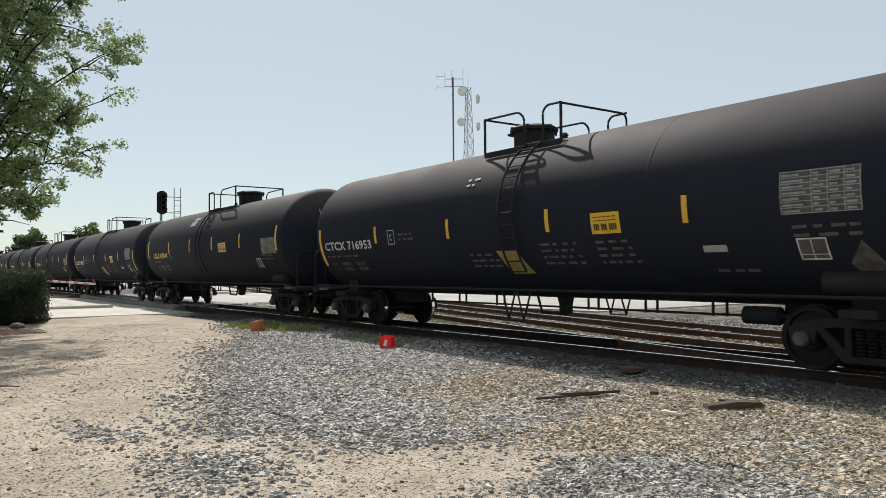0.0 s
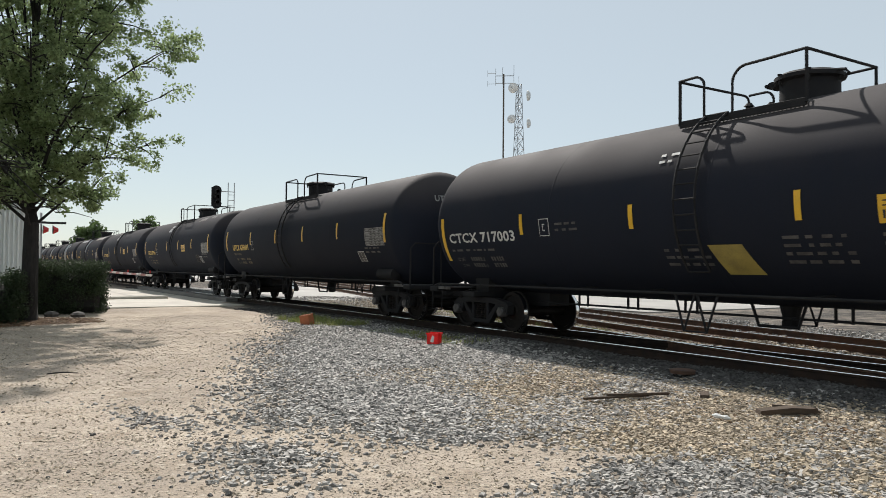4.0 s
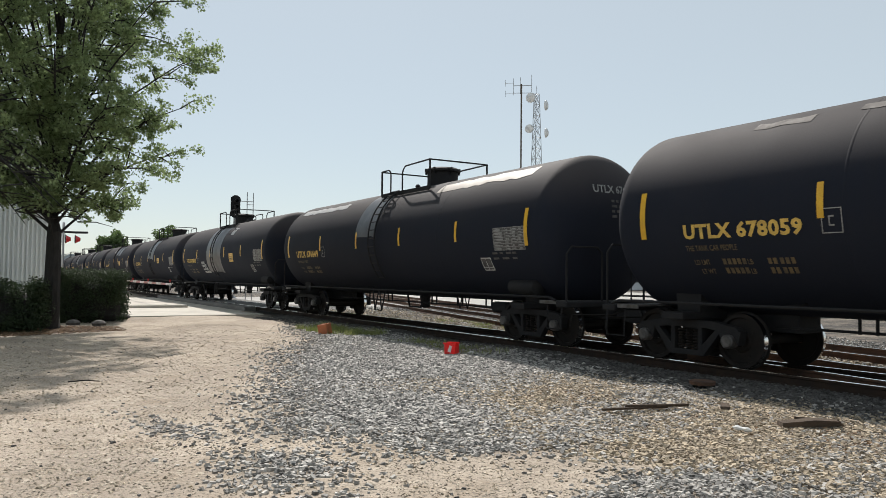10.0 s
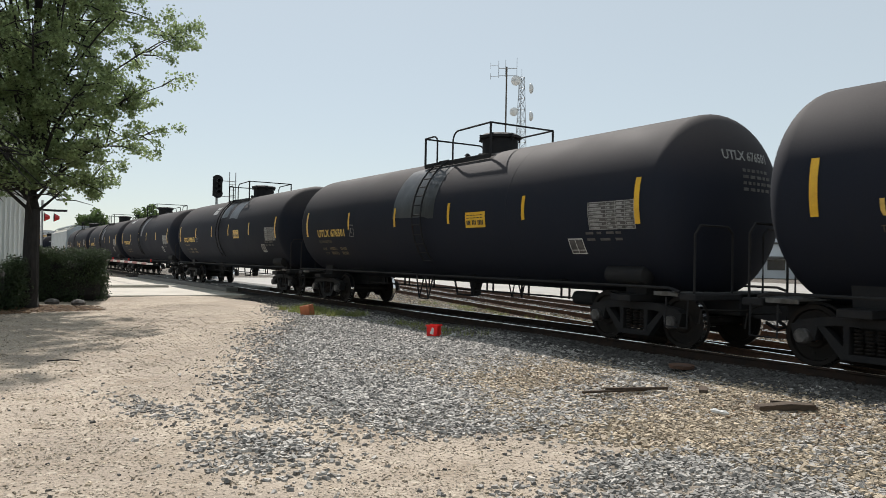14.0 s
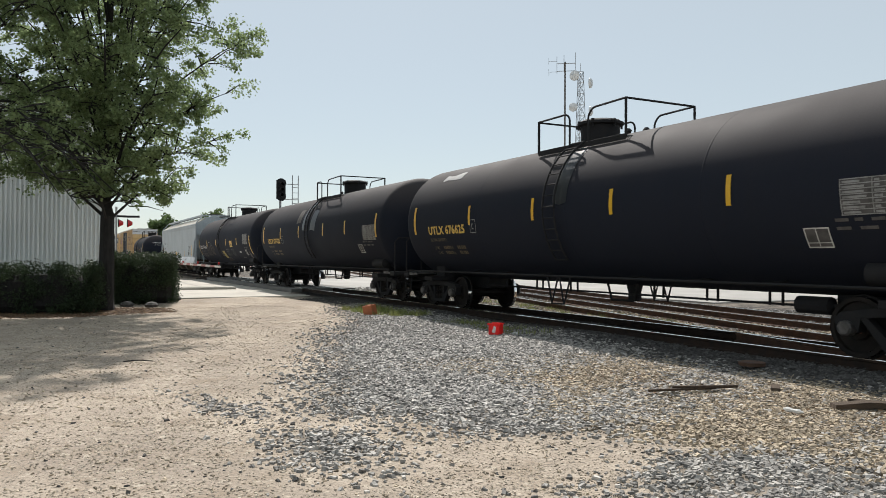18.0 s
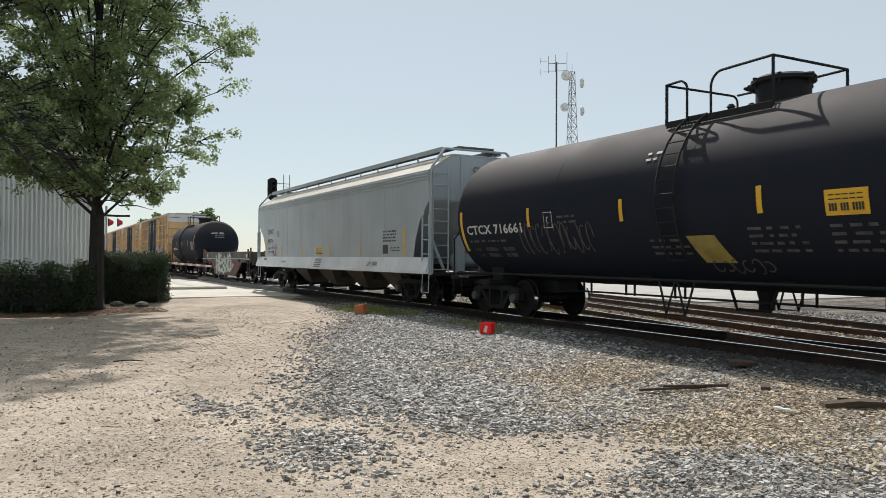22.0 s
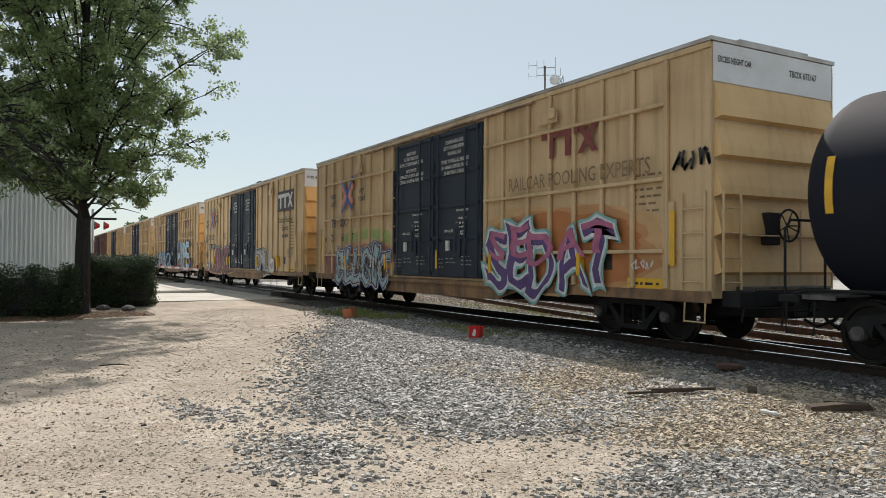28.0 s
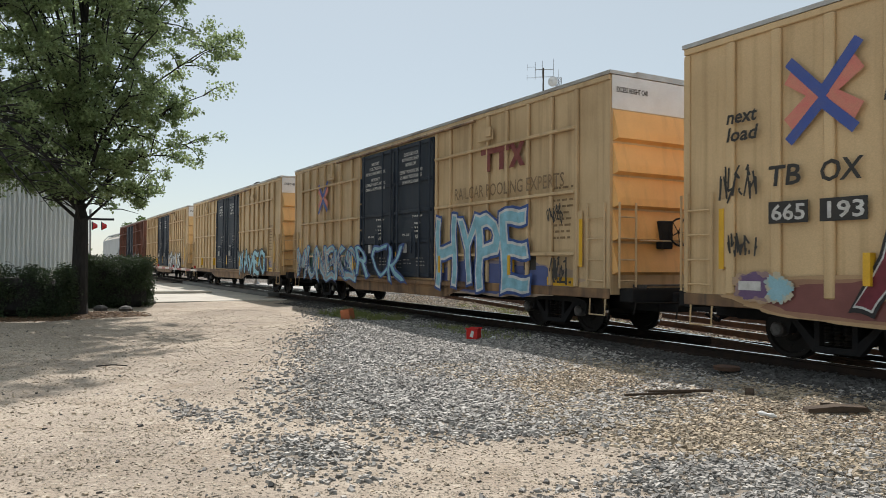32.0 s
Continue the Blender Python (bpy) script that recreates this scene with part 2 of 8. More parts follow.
WHITEW = mat("white_wall", (0.62, 0.65, 0.68), (0.54, 0.57, 0.60), rough=0.6, scale=0.3, fine=20, bump=0.02)
BEIGE = mat("beige_wall", (0.50, 0.46, 0.38), (0.44, 0.40, 0.33), rough=0.7, scale=0.4, fine=20, bump=0.03)
GLASS = mat("dark_window_glass", (0.03, 0.035, 0.04), rough=0.12, scale=2, fine=10, bump=0)
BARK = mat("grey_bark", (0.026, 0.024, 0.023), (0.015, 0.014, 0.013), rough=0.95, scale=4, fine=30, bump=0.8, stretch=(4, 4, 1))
LEAF = mat("spring_leaf", (0.27, 0.34, 0.165), (0.195, 0.26, 0.125), rough=0.7, spec=0.15, scale=0.5, fine=4, bump=0, vary=-0.35, trans=0.62)
HEDGE = mat("clipped_hedge_leaf", (0.040, 0.064, 0.024), (0.024, 0.042, 0.018), rough=0.6, scale=0.9, fine=6, bump=0, vary=-0.4, trans=0.25)
FARLEAF = mat("far_leaf", (0.12, 0.175, 0.06), (0.075, 0.12, 0.045), rough=0.7, scale=0.12, fine=2, bump=0, vary=-0.35, trans=0.45)
GRASS = mat("weed_grass", (0.20, 0.25, 0.07), (0.25, 0.25, 0.10), rough=0.7, scale=2, fine=20, bump=0, vary=-0.35, trans=0.3)
REDP = mat("red_plastic", (0.80, 0.035, 0.03), (0.70, 0.03, 0.03), rough=0.35, scale=6, fine=60, bump=0.02, trans=0.45)
ORANGE = mat("orange_clay_block", (0.42, 0.14, 0.06), (0.33, 0.11, 0.05), rough=0.8, scale=6, fine=50, bump=0.2)
WOOD = mat("weathered_wood", (0.085, 0.056, 0.036), (0.045, 0.032, 0.022), rough=0.9, scale=3, fine=30, bump=0.5, stretch=(1, 8, 8))
STEEL = mat("galvanised_steel", (0.36, 0.37, 0.38), (0.28, 0.29, 0.30), rough=0.45, metal=0.7, scale=4, fine=40)
POLE = mat("weathered_pole", (0.10, 0.085, 0.07), rough=0.9, scale=3, fine=30, bump=0.4, stretch=(6, 6, 1))
WHITEP = mat("white_enamel", (0.75, 0.76, 0.76), rough=0.4, scale=3, fine=30, bump=0.02)
GATEW = mat("worn_gate_white", (0.50, 0.47, 0.45), (0.36, 0.33, 0.31), rough=0.6, scale=3, fine=30, bump=0.02)
GATER = mat("worn_gate_red", (0.30, 0.10, 0.09), (0.22, 0.08, 0.07), rough=0.6, scale=3, fine=30, bump=0.02)
REDL = mat("red_lens", (0.45, 0.03, 0.03), rough=0.2, scale=8, fine=20, bump=0)
WOODCHIP = mat("rotten_wood_chip", (0.19, 0.115, 0.06), (0.08, 0.05, 0.032), rough=0.95, scale=6, fine=40, bump=0.4, vary=-0.5)
PAPER = mat("white_litter", (0.70, 0.70, 0.68), rough=0.7, scale=10, fine=60, bump=0.1)


def ground_material():
    """Bare tan dirt with worn grey gravel spilling over it, stonier towards the track and darkened there as train
    shade.
    """
    m = bpy.data.materials.new("dirt_and_gravel")
    m.use_nodes = True
    nt = m.node_tree
    link = nt.links.new
    b = nt.nodes["Principled BSDF"]
    tc = nt.nodes.new("ShaderNodeTexCoord")

    def noise_at(scale, detail=4, rough=0.55):
        n = nt.nodes.new("ShaderNodeTexNoise")
        n.inputs["Scale"].default_value, n.inputs["Detail"].default_value, n.inputs["Roughness"].default_value = scale, detail, rough
        link(tc.outputs["Object"], n.inputs[0])
        return n.outputs[0]

    def rng(sock, a, c, lo=0.0, hi=1.0):
        n = nt.nodes.new("ShaderNodeMapRange")
        for k, v in zip((1, 2, 3, 4), (a, c, lo, hi)):
            n.inputs[k].default_value = v
        link(sock, n.inputs[0])
        return n.outputs[0]

    def mixc(f, a, c):
        n = nt.nodes.new("ShaderNodeMix")
        n.data_type = "RGBA"
        link(f, n.inputs[0])
        for k, v in ((6, a), (7, c)):
            if isinstance(v, tuple):
                n.inputs[k].default_value = (*v, 1)
            else:
                link(v, n.inputs[k])
        return n.outputs[2]

    dirt = mixc(rng(noise_at(0.35), 0.38, 0.62), (0.49, 0.415, 0.335), (0.34, 0.285, 0.232))
    dirt = mixc(rng(noise_at(1.3, 7, 0.7), 0.48, 0.66), dirt, (0.32, 0.26, 0.20))
    dirt = mixc(rng(noise_at(28, 3), 0.56, 0.64), dirt, (0.19, 0.165, 0.135))
    dirt = mixc(rng(noise_at(9, 4), 0.58, 0.66, 0, 0.6), dirt, (0.56, 0.49, 0.40))
    dirt = mixc(rng(noise_at(75, 2), 0.60, 0.66, 0, 0.8), dirt, (0.15, 0.13, 0.11))
    vor = nt.nodes.new("ShaderNodeTexVoronoi")
    vor.inputs["Scale"].default_value = 22
    link(tc.outputs["Object"], vor.inputs[0])
    # Grit darkened, most at cell edges: shade between stones put into colour.
    grit = mixc(rng(vor.outputs["Distance"], 0.1, 0.5), (0.15, 0.138, 0.122), (0.05, 0.046, 0.042))
    grit2 = nt.nodes.new("ShaderNodeHueSaturation")
    link(grit, grit2.inputs["Color"])
    sep = nt.nodes.new("ShaderNodeSeparateColor")
    link(vor.outputs["Color"], sep.inputs[0])
    link(rng(sep.outputs[0], 0, 1, 0.55, 1.4), grit2.inputs["Value"])
    att = nt.nodes.new("ShaderNodeAttribute")
    att.attribute_name = "gravel"
    add = nt.nodes.new("ShaderNodeMath")
    add.operation = "MULTIPLY_ADD"
    add.inputs[1].default_value, add.inputs[2].default_value = 1.4, -0.7
    link(noise_at(1.6, 6, 0.65), add.inputs[0])
    plus = nt.nodes.new("ShaderNodeMath")
    link(att.outputs["Fac"], plus.inputs[0])
    link(add.outputs[0], plus.inputs[1])
    # Dirty ballast under the train, its shade put into the ground colour.
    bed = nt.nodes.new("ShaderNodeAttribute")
    bed.attribute_name = "bed_shade"
    shaded_grit = nt.nodes.new("ShaderNodeHueSaturation")
    shaded_grit.inputs["Value"].default_value, shaded_grit.inputs["Saturation"].default_value = 0.3, 0.5
    link(grit2.outputs[0], shaded_grit.inputs["Color"])
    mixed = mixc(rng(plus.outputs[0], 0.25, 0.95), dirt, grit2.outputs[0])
    link(mixc(bed.outputs["Fac"], mixed, shaded_grit.outputs[0]), b.inputs["Base Color"])
    b.inputs["Roughness"].default_value = 0.95
    b.inputs["Specular IOR Level"].default_value = 0.15
    hgt = nt.nodes.new("ShaderNodeMath")
    hgt.operation = "MULTIPLY_ADD"
    hgt.inputs[1].default_value = 0.6
    link(noise_at(30, 5, 0.7), hgt.inputs[0])
    link(vor.outputs["Distance"], hgt.inputs[2])
    bp = nt.nodes.new("ShaderNodeBump")
    bp.inputs["Strength"].default_value, bp.inputs["Distance"].default_value = 0.6, 0.016
    link(hgt.outputs[0], bp.inputs["Height"])
    link(bp.outputs[0], b.inputs["Normal"])
    return m


GROUND = ground_material()

# ---------------------------------------------------------------- mesh helpers


class Geo:
    """Collects vertices and faces of one part."""

    def __init__(self):
        self.v, self.f = [], []

    def add(self, verts, faces):
        n = len(self.v)
        self.v += [tuple(p) for p in verts]
        self.f += [tuple(i + n for i in q) for q in faces]
        return self

    def box(self, x0, x1, y0, y1, z0, z1, c=0.012):
        """A box with chamfered edges."""
        c = min(c, (x1 - x0) * 0.3, (y1 - y0) * 0.3, (z1 - z0) * 0.3)
        vs, idx = [], {}
        X, Y, Z = (x0, x1), (y0, y1), (z0, z1)
        for i in (0, 1):
            for j in (0, 1):
                for k in (0, 1):
                    sx, sy, sz = c * (1 - 2 * i), c * (1 - 2 * j), c * (1 - 2 * k)
                    for a, d in enumerate(((0, sy, sz), (sx, 0, sz), (sx, sy, 0))):
                        idx[i, j, k, a] = len(vs)
                        vs.append((X[i] + d[0], Y[j] + d[1], Z[k] + d[2]))
        q = lambda *ks: tuple(idx[k] for k in ks)
        fs = []
        for s in (0, 1):
            o = 1 if s else -1
            fs.append(q((s, 0, 0, 0), (s, 1, 0, 0), (s, 1, 1, 0), (s, 0, 1, 0))[::o])
            fs.append(q((0, s, 0, 1), (0, s, 1, 1), (1, s, 1, 1), (1, s, 0, 1))[::o])
            fs.append(q((0, 0, s, 2), (1, 0, s, 2), (1, 1, s, 2), (0, 1, s, 2))[::o])
        for a in (0, 1):
            for b in (0, 1):
                fs.append(q((0, a, b, 1), (1, a, b, 1), (1, a, b, 2), (0, a, b, 2)))
                fs.append(q((a, 0, b, 0), (a, 1, b, 0), (a, 1, b, 2), (a, 0, b, 2)))
                fs.append(q((a, b, 0, 0), (a, b, 1, 0), (a, b, 1, 1), (a, b, 0, 1)))
        for i in (0, 1):
            for j in (0, 1):
                for k in (0, 1):
                    fs.append(q((i, j, k, 0), (i, j, k, 1), (i, j, k, 2)))
        return self.add(vs, fs)

    def prism(self, poly, y0, y1):
        """A polygon in x, z drawn out along y."""
        n = len(poly)
        vs = [(x, y0, z) for x, z in poly] + [(x, y1, z) for x, z in poly]
        fs = [tuple(range(n)), tuple(range(2 * n - 1, n - 1, -1))]
        fs += [(i, i + n, (i + 1) % n + n, (i + 1) % n) for i in range(n)]
        return self.add(vs, fs)

    def tube(self, pts, r, seg=6, r2=None):
        """A round bar along a line of points; r2 tapers it."""
        P = [Vector(p) for p in pts]
        vs, fs = [], []
        for i, p in enumerate(P):
            d = (P[min(i + 1, len(P) - 1)] - P[max(i - 1, 0)]).normalized()
            side = d.cross(Vector((0, 0, 1)))
            side = side.normalized() if side.length > 0.05 else Vector((1, 0, 0))
            up = side.cross(d)
            rr = r if r2 is None else r + (r2 - r) * i / (len(P) - 1)
            for k in range(seg):
                a = 2 * math.pi * k / seg
                vs.append(p + side * (rr * math.cos(a)) + up * (rr * math.sin(a)))
        for i in range(len(P) - 1):
            for k in range(seg):
                a, b = i * seg + k, i * seg + (k + 1) % seg
                fs.append((a, b, b + seg, a + seg))
        fs.append(tuple(range(seg - 1, -1, -1)))
        fs.append(tuple(range(len(vs) - seg, len(vs))))
        return self.add(vs, fs)

    def lathe(self, prof, axis="x", centre=(0, 0, 0), seg=32, caps=True):
        """Profile of (along, radius) turned about an axis."""
        vs, fs = [], []
        for s, r in prof:
            for k in range(seg):
                a = 2 * math.pi * k / seg
                c, d = r * math.cos(a), r * math.sin(a)
                p = {"x": (s, c, d), "y": (d, s, c), "z": (c, d, s)}[axis]
                vs.append((p[0] + centre[0], p[1] + centre[1], p[2] + centre[2]))
        for i in range(len(prof) - 1):
            for k in range(seg):
                a, b = i * seg + k, i * seg + (k + 1) % seg
                fs.append((a, b, b + seg, a + seg))
        if caps:
            fs.append(tuple(range(seg - 1, -1, -1)))
            fs.append(tuple(range(len(vs) - seg, len(vs))))
        return self.add(vs, fs)

    def mesh(self, name, material, smooth=False):
        me = bpy.data.meshes.new(name)
        me.from_pydata(self.v, [], self.f)
        me.materials.append(material)
        if smooth:
            me.polygons.foreach_set("use_smooth", [True] * len(me.polygons))
            me.set_sharp_from_angle(angle=radians(35))
        me.update()
        return me


def part(name, geo, material, parent=None, label="", smooth=False, at=None):
    """One mesh object, under a thing or a part."""
    ob = new(name, geo if isinstance(geo, bpy.types.Mesh) else geo.mesh(name, material, smooth))
    if parent:
        ob.parent = parent
    if at:
        ob.matrix_basis = at if isinstance(at, Matrix) else pose(*at)
    if label:
        tagged(ob, label)
    return ob


def thing(name, label, category, at=(0, 0, 0), group="", kind=""):
    ob = new(name)
    ob.empty_display_size = 0.3
    ob.matrix_basis = at if isinstance(at, Matrix) else pose(*at)
    return tagged(ob, label, category, group, kind)


def lettering(text, size, material, bold=0.0, width=1.0, gap=1.0):
    """A flat mesh of letters in x, z, its lower left corner at the origin, facing -y."""
    cu = bpy.data.curves.new("lettering", "FONT")
    cu.body, cu.size, cu.offset, cu.resolution_u, cu.space_character = text, size, bold, 2, gap
    tmp = bpy.data.objects.new("lettering", cu)
    me = bpy.data.meshes.new_from_object(tmp)
    bpy.data.objects.remove(tmp)
    bpy.data.curves.remove(cu)
    for v in me.vertices:
        x, y, z = v.co
        v.co = (x * width, 0, y)
    me.materials.clear()
    me.materials.append(material)
    return me


def turned(me, f):
    """Moves each point of a mesh by f(x, z) -> place."""
    for v in me.vertices:
        v.co = f(v.co.x, v.co.z)
    return me


def on_drum(x0, z0, r, zc, side=-1, lift=0.012):
    """Lays a flat mesh on the side of a drum along x; x0, z0: where its lower left corner goes."""
    a0 = math.asin(max(-0.99, min(0.99, (z0 - zc) / r)))

    def f(x, z):
        a = a0 + z / r
        return (x0 + x, side * (r + lift) * math.cos(a), zc + (r + lift) * math.sin(a))
    return f


def drum_patch(x0, x1, z0, z1, r, zc, lift=0.008, side=-1, n=6, rag=0.0, seed=0):
    """A thin curved sheet on the side of a drum, with ragged edges if asked."""
    rnd = random.Random(seed)
    a0, a1 = (math.asin(max(-1, min(1, (z - zc) / r))) for z in (z0, z1))
    g = Geo()
    m = max(2, int((x1 - x0) / 0.25)) if rag else 1
    vs = []
    for j in range(m + 1):
        lo, hi = (rnd.uniform(-rag, rag) for _ in "ab")
        for i in range(n + 1):
            a = a0 + lo + (a1 + hi - a0 - lo) * i / n
            x = x0 + (x1 - x0) * j / m
            if rag and j in (0, m):
                x += 0.25 * rnd.uniform(-rag, rag)
            vs.append((x, side * (r + lift) * math.cos(a), zc + (r + lift) * math.sin(a)))
    fs = [(j * (n + 1) + i, (j + 1) * (n + 1) + i, (j + 1) * (n + 1) + i + 1, j * (n + 1) + i + 1) for j in range(m) for i in range(n)]
    return g.add(vs, fs)


def arc_patch(x0, x1, a0, a1, r, zc, lift=0.008, n=8):
    """Like drum_patch, by angles above the horizontal on the near side (degrees, past 90 over the top)."""
    g, vs = Geo(), []
    for x in (x0, x1):
        for i in range(n + 1):
            a = radians(a0 + (a1 - a0) * i / n)
            vs.append((x, -(r + lift) * math.cos(a), zc + (r + lift) * math.sin(a)))
    return g.add(vs, [(i, i + n + 1, i + n + 2, i + 1) for i in range(n)])

# ---------------------------------------------------------------- ground, tracks and road


def smooth01(a):
    a = np.clip(a, 0, 1)
    return a * a * (3 - 2 * a)


EDGE_X = (-34, -24, -18.9, -15.5, -12.8, -10.4, -8.7, -7.6, -7.0, -6.4, -6.0, -5.8, -5.4, -4.8, -4.5, -2)
EDGE_Y = (10.0, 9.2, 7.9, 5.9, 4.6, 3.6, 3.0, 2.7, 3.3, 3.6, 4.0, 4.8, 5.2, 4.9, 3.7, 3.5)


def gravel_amount(x, y):
    """How much loose gravel lies over the dirt at a place of the plan."""
    edge = np.interp(x, EDGE_X, EDGE_Y)
    g = smooth01((y - edge + 1.6) / 3.8)
    g = g * (0.86 + 0.14 * np.sin(1.9 * x + 0.6 * y) * np.sin(1.3 * y - 0.8 * x + 1))
    heap = 0.62 * np.exp(-(((x + 6.2) / 0.9) ** 2 + ((y - 2.15) / 0.55) ** 2))
    trail = 0.42 * np.exp(-(((x + 8.6) / 1.6) ** 2 + ((y - 1.75 - 0.25 * (x + 8.6)) / 0.35) ** 2))
    return np.clip(np.maximum(g, np.maximum(heap, trail)), 0, 1)


def brownish(x, y):
    """Where tan chips and rotten wood take over from the grey stone."""
    return smooth01((x + 11.5) / 3.0) * smooth01((y - 4.6 - 0.5 * np.sin(1.3 * x)) / 1.2) * (0.75 + 0.25 * np.sin(2.1 * x + y))


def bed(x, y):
    """The low ballast bed of the main track; also masks where train shade is painted."""
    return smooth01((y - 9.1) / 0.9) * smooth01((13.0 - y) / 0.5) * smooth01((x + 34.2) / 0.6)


def build_ground():
    near_x = np.arange(-34, 6.01, 0.16)
    far = np.array([-1500, -700, -350, -200, -130, -90, -70, -55, -45, -39])
    xs = np.concatenate([far, near_x, [9, 14, 22, 40, 80, 200, 600, 1500]])
    ys = np.concatenate([[-1500, -500, -150, -60, -30, -15, -8, -4], np.arange(-2, 13.4, 0.16), [14, 18, 24, 34, 50, 80, 140, 300, 700, 1500]])
    X, Y = np.meshgrid(xs, ys, indexing="ij")
    rng = np.random.default_rng(4)
    Z = 0.018 * np.sin(X * 0.9 + 0.7 * Y) + 0.014 * np.sin(1.7 * Y - 0.6 * X + 2) + rng.normal(0, 0.0018, X.shape)
    Z = np.where((X < -33.5) | (X > 6) | (Y > 13.2), -0.02, Z) - 0.03 + 0.055 * bed(X, Y)
    nx, ny = X.shape
    co = np.stack([X, Y, Z], -1).reshape(-1, 3)
    i = np.arange(nx - 1)[:, None] * ny + np.arange(ny - 1)[None]
    q = np.stack([i, i + ny, i + ny + 1, i + 1], -1).reshape(-1, 4)
    me = bpy.data.meshes.new("ground")
    me.from_pydata(co.tolist(), [], q.tolist())
    me.materials.append(GROUND)
    at = me.attributes.new("gravel", "FLOAT", "POINT")
    at.data.foreach_set("value", (gravel_amount(X, Y) * (1 - 0.55 * brownish(X, Y))).ravel().astype(np.float32))
    # Mask of the shade painted on the ground under the train.
    at2 = me.attributes.new("bed_shade", "FLOAT", "POINT")
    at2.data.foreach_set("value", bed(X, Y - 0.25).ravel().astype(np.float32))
    me.polygons.foreach_set("use_smooth", [True] * len(me.polygons))
    ob = new("ground", me)
    tagged(ob, "bare tan dirt lot with spilled grey gravel", "ground", kind="structure")


build_ground()


def stones(name, label, material, count, sizes, place, seed, flat=0.46, tilt=0.30):
    """Loose broken stones, each with its own facets, joined into one heap."""
    rng = np.random.default_rng(seed)
    base = np.array([(-.8, -.7, -1), (.8, -.8, -1), (.75, .8, -1), (-.7, .75, -1), (-.62, -.6, .8), (.65, -.55, .9), (.55, .62, .85), (-.6, .5, .75)], float)
    tri = np.array([(0, 2, 1), (0, 3, 2), (4, 5, 6), (4, 6, 7), (0, 1, 5), (0, 5, 4), (1, 2, 6), (1, 6, 5), (2, 3, 7), (2, 7, 6), (3, 0, 4), (3, 4, 7)])
    pts = place(rng, count)
    n = len(pts)
    size = rng.uniform(sizes[0], sizes[1], (n, 1, 1)) * rng.uniform(0.5, 1, (n, 1, 1))
    v = base[None] * rng.uniform(0.62, 1.28, (n, 8, 3)) * size * np.array([1.12, 0.76, flat])
    a, b = rng.uniform(0, 6.3, n), rng.normal(0, tilt, n)
    ca, sa, cb, sb = np.cos(a), np.sin(a), np.cos(b), np.sin(b)
    x, y, z = v[..., 0], v[..., 1], v[..., 2]
    x, z = x * cb[:, None] + z * sb[:, None], z * cb[:, None] - x * sb[:, None]
    x, y = x * ca[:, None] - y * sa[:, None], x * sa[:, None] + y * ca[:, None]
    v = np.stack([x, y, z], -1) + pts[:, None, :]
    v[..., 2] += size[:, :, 0] * flat * 0.35
    f = (tri[None] + 8 * np.arange(n)[:, None, None]).reshape(-1, 3)
    me = bpy.data.meshes.new(name)
    me.vertices.add(n * 8)
    me.vertices.foreach_set("co", v.astype(np.float32).ravel())
    me.loops.add(len(f) * 3)
    me.loops.foreach_set("vertex_index", f.astype(np.int32).ravel())
    me.polygons.add(len(f))
    me.polygons.foreach_set("loop_start", np.arange(0, len(f) * 3, 3, dtype=np.int32))
    me.polygons.foreach_set("use_smooth", np.zeros(len(f), dtype=bool))
    me.update(calc_edges=True)
    me.materials.append(material)
    tagged(new(name, me), label, "gravel", kind="stuff")


def ground_z(x, y):
    return 0.018 * np.sin(x * 0.9 + 0.7 * y) + 0.014 * np.sin(1.7 * y - 0.6 * x + 2) - 0.03 + 0.055 * bed(x, y)


def scatter(x0, x1, y0, y1, weight, dz=0.0):
    def f(rng, n):
        x, y = rng.uniform(x0, x1, 6 * n), rng.uniform(y0, y1, 6 * n)
        fade = np.minimum(np.minimum(x - x0, x1 - x), np.minimum(y - y0, y1 - y)) / 0.8
        keep = rng.uniform(0, 1, 6 * n) < weight(x, y) * np.clip(fade, 0, 1)
        x, y = x[keep][:n], y[keep][:n]
        return np.stack([x, y, ground_z(x, y) + dz], -1)
    return f


patchy = lambda x, y: np.clip(0.55 + 0.6 * np.sin(2.3 * x + 1.1 * y) * np.sin(1.7 * y - 1.3 * x) + 0.3 * np.sin(5.1 * x) * np.sin(4.3 * y), 0, 1)
cover = lambda x, y: gravel_amount(x, y) ** 1.7 * (0.5 + 0.5 * patchy(x, y))
near_w = lambda x, y: 1.0 / (1.0 + (np.hypot(x, y) / 7.0) ** 3)


